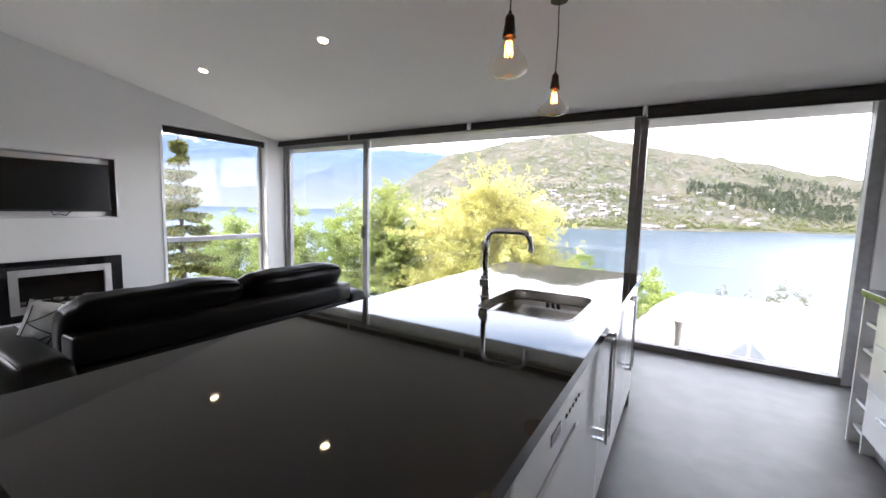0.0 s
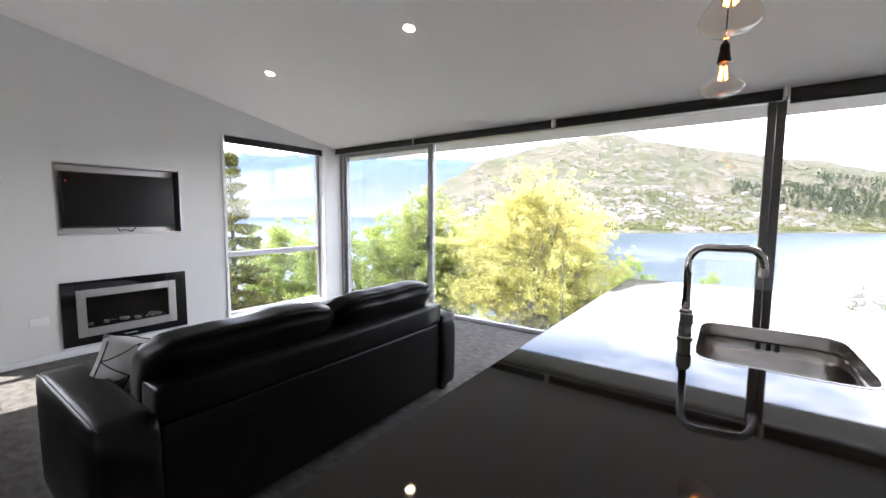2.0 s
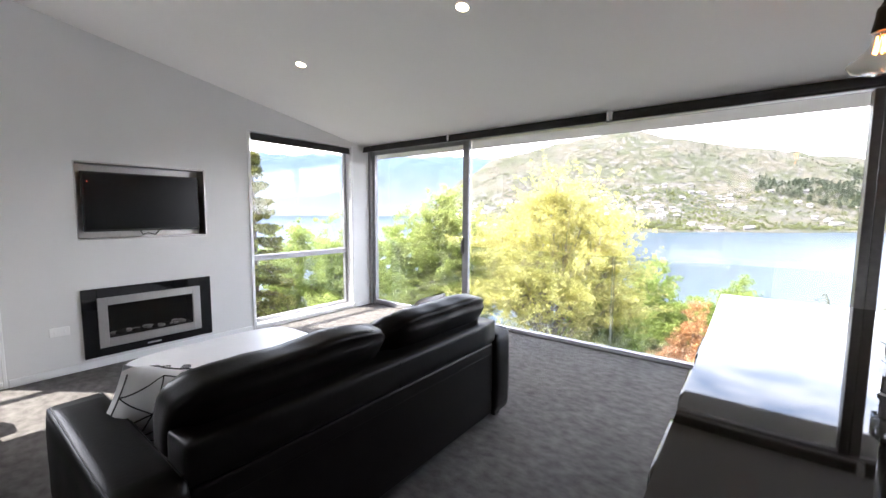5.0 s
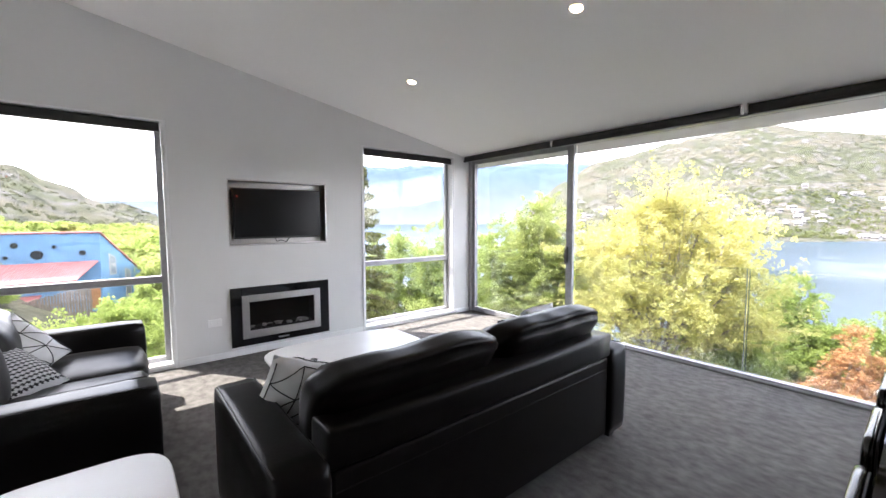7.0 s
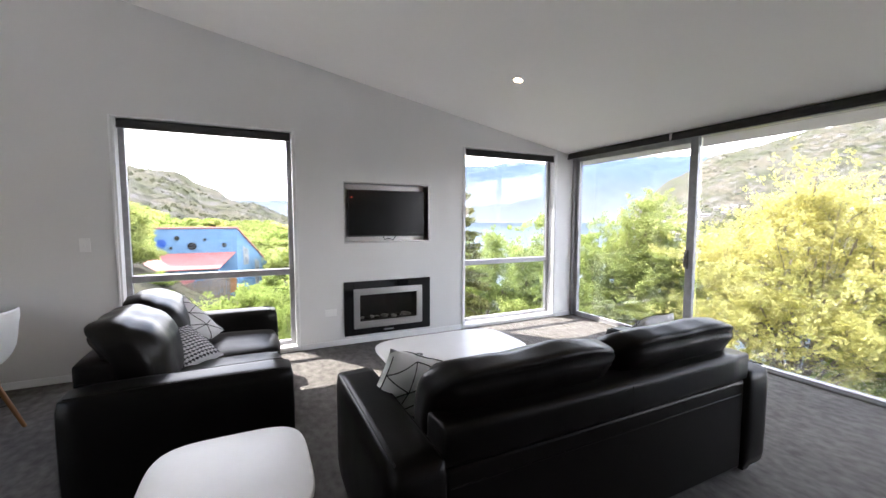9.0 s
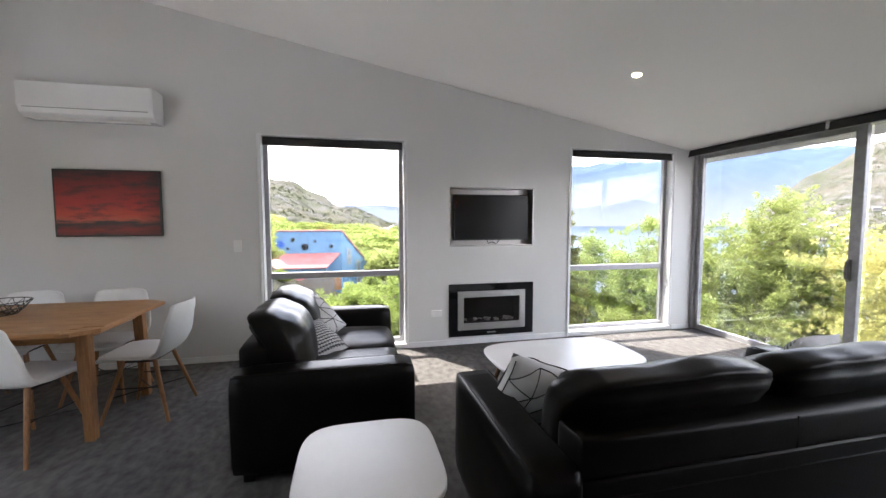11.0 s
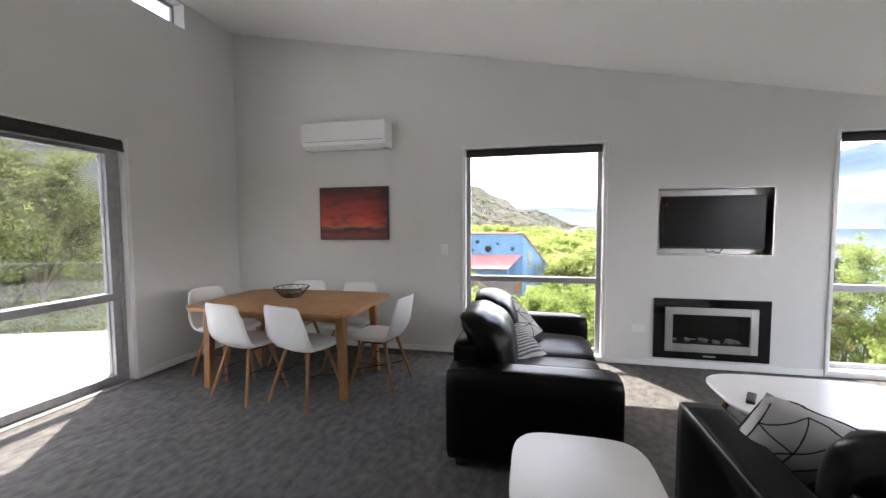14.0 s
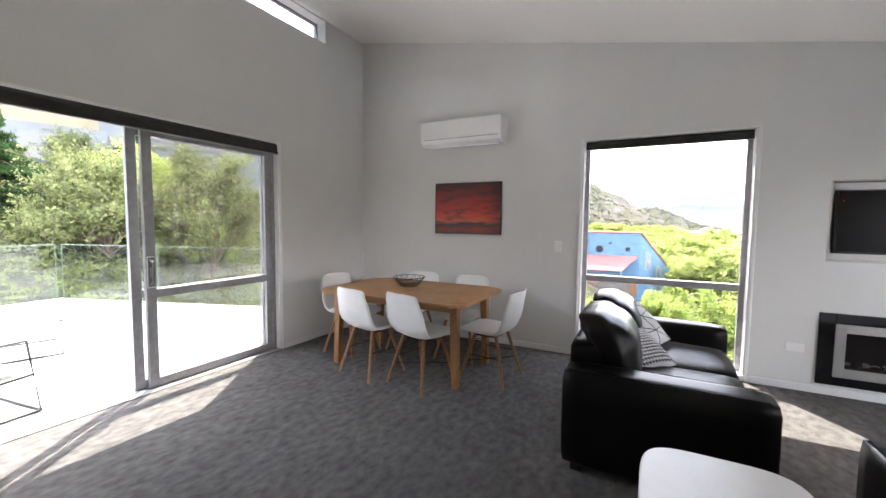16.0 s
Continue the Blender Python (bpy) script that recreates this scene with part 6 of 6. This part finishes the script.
# the wooded valley past the blue house
wood_a = plant(tree, 84.5, 50.0, -3.2, 3.4, M["leaf_spring"], "round olive-green tree in the valley", 19, clumps=102, per=48, size=0.27, base=0.08, group="valley trees")
wood_b = plant(tree, 82.0, 60.0, -2.6, 3.6, M["leaf_yellow"], "yellow-green tree in the valley", 20, clumps=102, per=48, size=0.27, base=0.08, group="valley trees")
wood_c = plant(tree, 107.5, 44.0, 1.6, 3.0, M["leaf_green"], "fresh green tree beyond the blue house", 21, clumps=102, per=48, size=0.25, base=0.08, group="valley trees")
rnd = random.Random(17)
for i in range(110):
    b, d = rnd.uniform(76, 110), 62 + 140 * rnd.random() ** 1.2
    x, y, _ = spot(b, d, 0)
    z_top = 1.4 + d * math.tan(radians(-2.4 + 2.0 * (d - 62) / 140 + 2.2 * smooth(92, 104, b) + rnd.uniform(-0.7, 0.5)))
    which = rnd.randrange(4)
    src = (wood_a, wood_a, wood_b, wood_c)[which]
    g = z_top - TALL[(19, 19, 20, 21)[which]]
    s = rnd.uniform(0.9, 1.25) * (1 + d / 300)
    copy_thing(src, pose(x, y, g, 0, 0, rnd.uniform(0, 360)) @ Matrix.Diagonal((s, s, 1, 1)))
# behind the terrace
bush_a = plant(branch_tree, 157.0, 15.0, 7.5, 1.8, M["leaf_mid"], "airy grey-green tree behind the terrace", 31, stems=12, forks=8, twigs=7, per=9, size=0.045, base=0.08, fat=0.06, spray=0.2, bare=0.8, bark="bark", group="terrace trees")
bush_b = plant(branch_tree, 147.0, 14.0, 10.5, 1.7, M["leaf_mid"], "tall airy tree behind the terrace", 32, stems=12, forks=8, twigs=7, per=9, size=0.045, base=0.10, fat=0.06, spray=0.2, bare=0.7, bark="bark", group="terrace trees")
bush_c = plant(branch_tree, 154.0, 17.0, 8.0, 1.7, M["leaf_spring"], "yellow-green tree behind the terrace", 33, stems=12, forks=8, twigs=7, per=12, size=0.055, base=0.06, fat=0.05, spray=0.2, bark="bark", group="terrace trees")
plant(conifer, 166.0, 17.5, 13.5, 2.0, M["leaf_dark"], "dark conifer on the slope behind the terrace", 34)
plant(conifer, 154.5, 22.0, 10.2, 1.6, M["leaf_dark"], "dark conifer on the slope behind the terrace", 35)
for i in range(40):
    b, d = rnd.uniform(122, 178), rnd.uniform(15.5, 62)
    x, y, _ = spot(b, d, 0)
    if y > -11.5 and x > -7.5:
        continue
    s = rnd.uniform(0.30, 0.62) * (1 + 0.014 * d)
    copy_thing((bush_a, bush_b, bush_c)[rnd.randrange(3)], pose(x, y, ground_height(x, y) - 0.3, 0, 0, rnd.uniform(0, 360)) @ Matrix.Diagonal((s, s, s, 1)))
# grass on the slope behind
rng = np.random.default_rng(5)
cs = []
for _ in range(2600):
    b, d = rng.uniform(118, 182), rng.uniform(10.5, 26)
    x, y, _z = spot(b, d, 0)
    if y < -10.3 or x < -7.2:
        cs.append((x, y, ground_height(x, y) + 0.06))
gm = leaf_cloud(cs, [0.32] * len(cs), 22, 0.10, 6, 0.35, True)
gm.materials.append(M["leaf_mid"])
tagged(new("grass", gm), "long bright green grass on the bank behind the terrace", "grass", "", "stuff")

# far bank woods and town
cs, rs = [], []
homes = []
for i in range(2600):
    b, d = rnd.uniform(-24, 36), 0
    d = 790 + 330 * smooth(10, -20, b) + 330 * rnd.random() ** 1.5
    x, y = -d * math.sin(radians(b)), d * math.cos(radians(b))
    if noise.noise(Vector((x, y, 0)) * 0.008) + rnd.uniform(-0.25, 0.25) > (0.02 if b > 0 else -0.12):
        cs.append((x, y, ground_height(x, y) + 1.5))
        rs.append(rnd.uniform(2.5, 5.5))
    elif len(homes) < 190 and b > -12 and rnd.random() < (0.30 if b > 2 else 0.10):
        homes.append((x, y))
fm = leaf_cloud(cs, rs, 40, 1.1, 8, 0.9)
fm.materials.append(M["leaf_mid"])
tagged(new("far_woods", fm), "scattered dark trees on the far shore", "woods", "", "stuff")
cs, rs = [], []
for i in range(900):
    b, d = rnd.uniform(-19, 0), rnd.uniform(1190, 1480)
    x, y = -d * math.sin(radians(b)), d * math.cos(radians(b))
    if noise.noise(Vector((x, y, 40)) * 0.006) + 0.3 * (1 - abs(b + 10) / 9) > 0.0:
        for k in range(3):
            cs.append((x, y, ground_height(x, y) + 2 + 5 * k))
            rs.append(5.5 - 1.6 * k)
pm = leaf_cloud(cs, rs, 22, 1.3, 18, 0.9)
pm.materials.append(M["leaf_pine"])
cs, rs = [], []
for i in range(5200):
    b, d = rnd.uniform(-22, 35), rnd.uniform(1080, 1720)
    x, y = -d * math.sin(radians(b)), d * math.cos(radians(b))
    if noise.noise(Vector((x, y, 9)) * 0.005) + rnd.uniform(-0.35, 0.35) > 0.12:
        cs.append((x, y, ground_height(x, y) + 0.8))
        rs.append(rnd.uniform(1.6, 4.2))
hm = leaf_cloud(cs, rs, 12, 1.1, 28, 0.6)
hm.materials.append(M["leaf_scrub"])
tagged(new("hill_scrub", hm), "low dull-green scrub on the hill over the lake", "scrub", "", "stuff")
cs, rs = [], []
for i in range(3600):
    b, d = rnd.uniform(83, 114), rnd.uniform(230, 800)
    x, y = -d * math.sin(radians(b)), d * math.cos(radians(b))
    if noise.noise(Vector((x, y, 19)) * 0.009) + rnd.uniform(-0.4, 0.4) > -0.08 * (1 - d / 500):
        cs.append((x, y, ground_height(x, y) + 0.7))
        rs.append(rnd.uniform(1.2, 3.2))
vm = leaf_cloud(cs, rs, 16, 0.75, 29, 0.7)
vm.materials.append(M["leaf_scrub"])
tagged(new("valley_scrub", vm), "dull-green scrub and small trees on the valley hillside", "scrub", "", "stuff")
tagged(new("pine_wood", pm), "dark pine plantation above the far shore", "woods", "", "stuff")


def far_house(m, w, d, h, roof):
    t = thing("house", m, "small pale house on the far lake shore", "house", "houses on the far shore")
    part("wall", box(-w / 2, w / 2, -d / 2, d / 2, -3, h), M["house_white"], t)
    bm = bmesh.new()
    v = [bm.verts.new(p) for p in ((-w / 2 - 0.5, -d / 2 - 0.5, h), (w / 2 + 0.5, -d / 2 - 0.5, h), (w / 2 + 0.5, d / 2 + 0.5, h), (-w / 2 - 0.5, d / 2 + 0.5, h), (-w / 2 - 0.5, 0, h + 2.4), (w / 2 + 0.5, 0, h + 2.4))]
    for f in ((0, 1, 5, 4), (2, 3, 4, 5), (0, 4, 3), (1, 2, 5), (3, 2, 1, 0)):
        bm.faces.new([v[i] for i in f])
    part("roof", bm, roof, t)
    for i in range(3):
        part("window", box(-w / 2 + 0.8 + i * w / 3, -w / 2 + 3.4 + i * w / 3, -d / 2 - 0.05, -d / 2, 1.0, 2.6), M["dark_glass"], t)
    return t


protos = []
for i, (x, y) in enumerate(homes):
    m = pose(x, y, ground_height(x, y), 0, 0, rnd.uniform(-40, 40))
    if i < 4:
        protos.append(far_house(m, (10, 8.5, 13, 10)[i], (7, 7, 8, 8)[i], (3.5, 4.5, 3, 4.5)[i], M["house_roof"] if i % 2 else M["house_white"]))
    else:
        copy_thing(protos[i % 4], m)
# the valley's town
for i in range(46):
    b, d = rnd.uniform(79, 90), rnd.uniform(330, 720)
    x, y, _ = spot(b, d, 0)
    copy_thing(protos[i % 4], pose(x, y, 1.4 + d * math.tan(radians(-1.15 + rnd.uniform(-0.2, 0.45))) - 5, 0, 0, rnd.uniform(0, 180)))

# ---- neighbours ----
# blue house with the red lean-to
bh = thing("house", pose(-49.3, -1.34, -9.0), "blue rendered house with portholes and a faded red lean-to roof", "house")
ZT = 0.38 + 9.0
ex, ey, front = -6.0, 3.6, -7.3
bm = bmesh.new()
zb = ZT - 5.0
v = [bm.verts.new(p) for p in ((0, 0, 0), (0, front, 0), (ex, ey + front, 0), (ex, ey, 0), (0, 0, ZT), (0, front, ZT), (ex, ey + front, zb), (ex, ey, zb))]
for f in ((0, 1, 5, 4), (1, 2, 6, 5), (2, 3, 7, 6), (3, 0, 4, 7), (4, 5, 6, 7), (3, 2, 1, 0)):
    bm.faces.new([v[i] for i in f])
part("wall", bm, M["blue"], bh)
for dz, y, r in ((-1.5, -6.72, 0.42), (-1.0, -5.4, 0.24), (-1.85, -4.1, 0.40), (-1.2, -3.0, 0.16), (-1.8, -1.2, 0.24), (-2.0, -5.95, 0.16)):
    o = part("porthole", lathe([(r, 0.0), (r, 0.06), (r * 0.82, 0.07), (r * 0.80, 0.03), (0.01, 0.03)], 24), M["porthole_blue"] if r == 0.42 else M["dark_glass"], bh)
    o.matrix_local = pose(0, y, ZT + dz, 0, 90, 0)
part("fascia", tube([(0.05, 0.05, ZT + 0.03), (0.05, front, ZT + 0.03)], 0.10, 4), M["red_roof"], bh)
part("fascia", tube([(0.05, 0.05, ZT + 0.03), (ex, ey + 0.05, zb + 0.03)], 0.09, 4), M["red_roof"], bh)
dirv = Vector((ex, ey, 0)).normalized()
nrm = Vector((ey, -ex, 0)).normalized()


def gable_pane(at, z0, z1, wd, mat, name, out, parent):
    p, q, o = dirv * (at - wd / 2) + nrm * out, dirv * (at + wd / 2) + nrm * out, nrm * 0.1
    slope = 0.45 * wd
    bm = hexa(bmesh.new(), [(p.x, p.y, z0), (q.x, q.y, z0), (q.x - o.x, q.y - o.y, z0), (p.x - o.x, p.y - o.y, z0), (p.x, p.y, z1), (q.x, q.y, z1 - slope), (q.x - o.x, q.y - o.y, z1 - slope), (p.x - o.x, p.y - o.y, z1)])
    return part(name, bm, mat, parent)


for at, z0, z1, wd in ((1.55, ZT - 4.1, ZT - 2.0, 0.95), (3.7, ZT - 6.6, ZT - 3.6, 0.85), (5.0, ZT - 6.9, ZT - 5.2, 0.8)):
    fr = gable_pane(at, z0, z1, wd, M["house_white"], "window", 0.03, bh)
    gable_pane(at, z0 + 0.12, (z0 + z1) / 2 - 0.06, wd - 0.24, M["pale_glass"], "pane", 0.045, fr)
    gable_pane(at, (z0 + z1) / 2 + 0.06, z1 - 0.16, wd - 0.24, M["pale_glass"], "pane", 0.045, fr)
for xa, xb, z0, z1, ya, yb, yc, yd in ((0.02, 2.7, ZT - 2.55, ZT - 3.95, -7.5, -0.15, -8.2, -1.6), (0.6, 4.3, ZT - 4.6, ZT - 5.6, -5.6, -3.3, -6.3, -4.3)):
    bm = hexa(bmesh.new(), [(xa, ya, z0 - 0.1), (xa, yb, z0 - 0.1), (xb, yd, z1 - 0.1), (xb, yc, z1 - 0.1), (xa, ya, z0), (xa, yb, z0), (xb, yd, z1), (xb, yc, z1)])
    lr = part("lean_to_roof", bm, M["red_roof"], bh, "faded red corrugated roof")
    for i in range(24):
        k = (i + 0.5) / 24
        part("rib", tube([(xa, ya + (yb - ya) * k, z0 + 0.01), (xb, yc + (yd - yc) * k, z1 + 0.01)], 0.022, 4), M["red_roof"], lr)
part("lean_to_wall", box(0.02, 2.2, -7.4, -1.7, 0, ZT - 4.0), M["blue"], bh)
part("timber_door", box(0.01, 0.06, -0.95, -0.15, ZT - 6.9, ZT - 4.9), M["oak"], bh)
part("balcony_rail", tube([(2.5, -2.6, ZT - 4.75), (4.6, -0.6, ZT - 4.75)], 0.04, 4), M["house_white"], bh)
for k in range(9):
    px, py = 2.5 + 2.1 * k / 8, -2.6 + 2.0 * k / 8
    part("balcony_post", tube([(px, py, ZT - 7.4), (px, py, ZT - 4.75)], 0.025, 4), M["house_white"], bh)
fe = thing("fence", pose(-43.4, -5.9, -5.75), "weathered grey paling fence before the blue house", "fence")
for i in range(24):
    part("paling", box(-0.02, 0.02, i * 0.17, i * 0.17 + 0.14, -1.5, 1.15 + 0.04 * math.sin(i * 1.7) + 0.035 * i), M["timber"], fe)
part("fence_rail", box(-0.07, -0.02, 0, 4.1, 0.7, 0.8), M["timber"], fe)

# white roof below the kitchen window
nh = thing("house", pose(0, 0, 0), "neighbouring house with a white sheet-metal hip roof", "house")
E0, RZ = -4.9, -2.05
eave = [(-2.3, 13.5, E0), (8.2, 13.5, E0), (8.2, 27, E0), (-2.3, 27, E0)]
rg = [(0.2, 20.0, RZ), (4.9, 20.0, RZ - 0.05)]
bm = bmesh.new()
v = [bm.verts.new(p) for p in eave + rg + [(x, y, E0 - 0.2) for x, y, _ in eave]]
for f in ((0, 1, 5, 4), (1, 2, 5), (2, 3, 4, 5), (3, 0, 4), (6, 7, 1, 0), (7, 8, 2, 1), (8, 9, 3, 2), (9, 6, 0, 3), (9, 8, 7, 6)):
    bm.faces.new([v[i] for i in f])
rf = part("roof", bm, M["white_roof"], nh)
for i in range(34):
    x = -2.0 + 10.0 * i / 33
    if x < 0.2:
        y1 = 13.5 + 6.5 * (x + 2.3) / 2.5
    elif x > 4.9:
        y1 = 13.5 + 6.5 * (8.2 - x) / 3.3
    else:
        y1 = 20.0
    z1 = E0 + (RZ - E0) * (y1 - 13.5) / 6.5
    part("roof_rib", tube([(x, 13.5, E0 + 0.02), (x, y1, z1 + 0.02)], 0.028, 4), M["white_roof"], rf)
part("wall", box(-1.8, 7.7, 14.0, 26.5, -13, E0 - 0.2), M["house_white"], nh)
fl = part("flue", lathe([(0.12, -1.3), (0.12, 0.45), (0.17, 0.46), (0.17, 0.56), (0.05, 0.62)], 16), M["steel"], nh)
fl.matrix_local = pose(0.05, 16.2, -3.0)
bm = bmesh.new()
v = [bm.verts.new(p) for p in ((1.75, 14.3, -4.8), (3.35, 14.3, -4.8), (2.55, 14.3, -3.95), (1.75, 16.5, -4.3), (3.35, 16.5, -4.3), (2.55, 16.5, -3.95))]
for f in ((0, 1, 2), (0, 2, 5, 3), (1, 4, 5, 2), (3, 5, 4), (0, 3, 4, 1)):
    bm.faces.new([v[i] for i in f])
dm = part("dormer", bm, M["white_roof"], nh)
dm.matrix_local = pose(-0.45, 2.2, 1.3) @ Matrix.Translation((2.55, 14.3, -4.7)) @ Matrix.Diagonal((0.85, 1, 0.85, 1)) @ Matrix.Translation((-2.55, -14.3, 4.7))
for s in (-1, 1):
    bm = bmesh.new()
    q = [(2.55 + s * 0.08, 14.28, -4.72), (2.55 + s * 0.62, 14.28, -4.72), (2.55 + s * 0.08, 14.28, -4.12)]
    vv = [bm.verts.new(p) for p in q] + [bm.verts.new((x, y - 0.03, z)) for x, y, z in q]
    for f in ((0, 1, 2), (5, 4, 3), (0, 3, 4, 1), (1, 4, 5, 2), (2, 5, 3, 0)):
        bm.faces.new([vv[i] for i in f])
    part("window", bm, M["pale_glass"], dm)

# beige building up the slope behind
x, y, z = spot(160.5, 30, 6.3)
bb = thing("apartment_building", pose(x, y, z - 6, 0, 0, -18), "beige and grey rendered building up the slope", "building")
part("wall", box(-5.5, 3.2, -4, 4, 0, 10.6), M["beige"], bb)
part("wall", box(-1.5, 4.5, 4.01, 5.2, 0, 6.7), M["grey_wall"], bb)
part("roof", box(-6.0, 3.7, -4.4, 4.5, 10.6, 10.95), M["roofing"], bb)
for xx, zz in ((-3.8, 8.4), (-0.2, 8.6), (-3.8, 6.0)):
    part("window", box(xx, xx + 1.3, 4.0, 4.06, zz, zz + 1.1), M["dark_glass"], bb)
for xx, zz in ((0.2, 5.2), (2.6, 5.2)):
    part("window", box(xx, xx + 1.2, 5.2, 5.26, zz, zz + 1.1), M["dark_glass"], bb)
x, y, z = spot(143, 30, 9.5)
b2 = thing("house", pose(x, y, z - 5, 0, 0, -30), "grey hillside house with a long dark roof", "house")
part("wall", box(-7, 7, -4, 4, 0, 5.4), M["grey_wall"], b2)
part("roof", box(-7.6, 7.6, -4.6, 4.6, 5.4, 5.75), M["roofing"], b2)
for i in range(5):
    part("window", box(-6 + 2.5 * i, -4.3 + 2.5 * i, 4.0, 4.06, 3.6, 4.9), M["dark_glass"], b2)
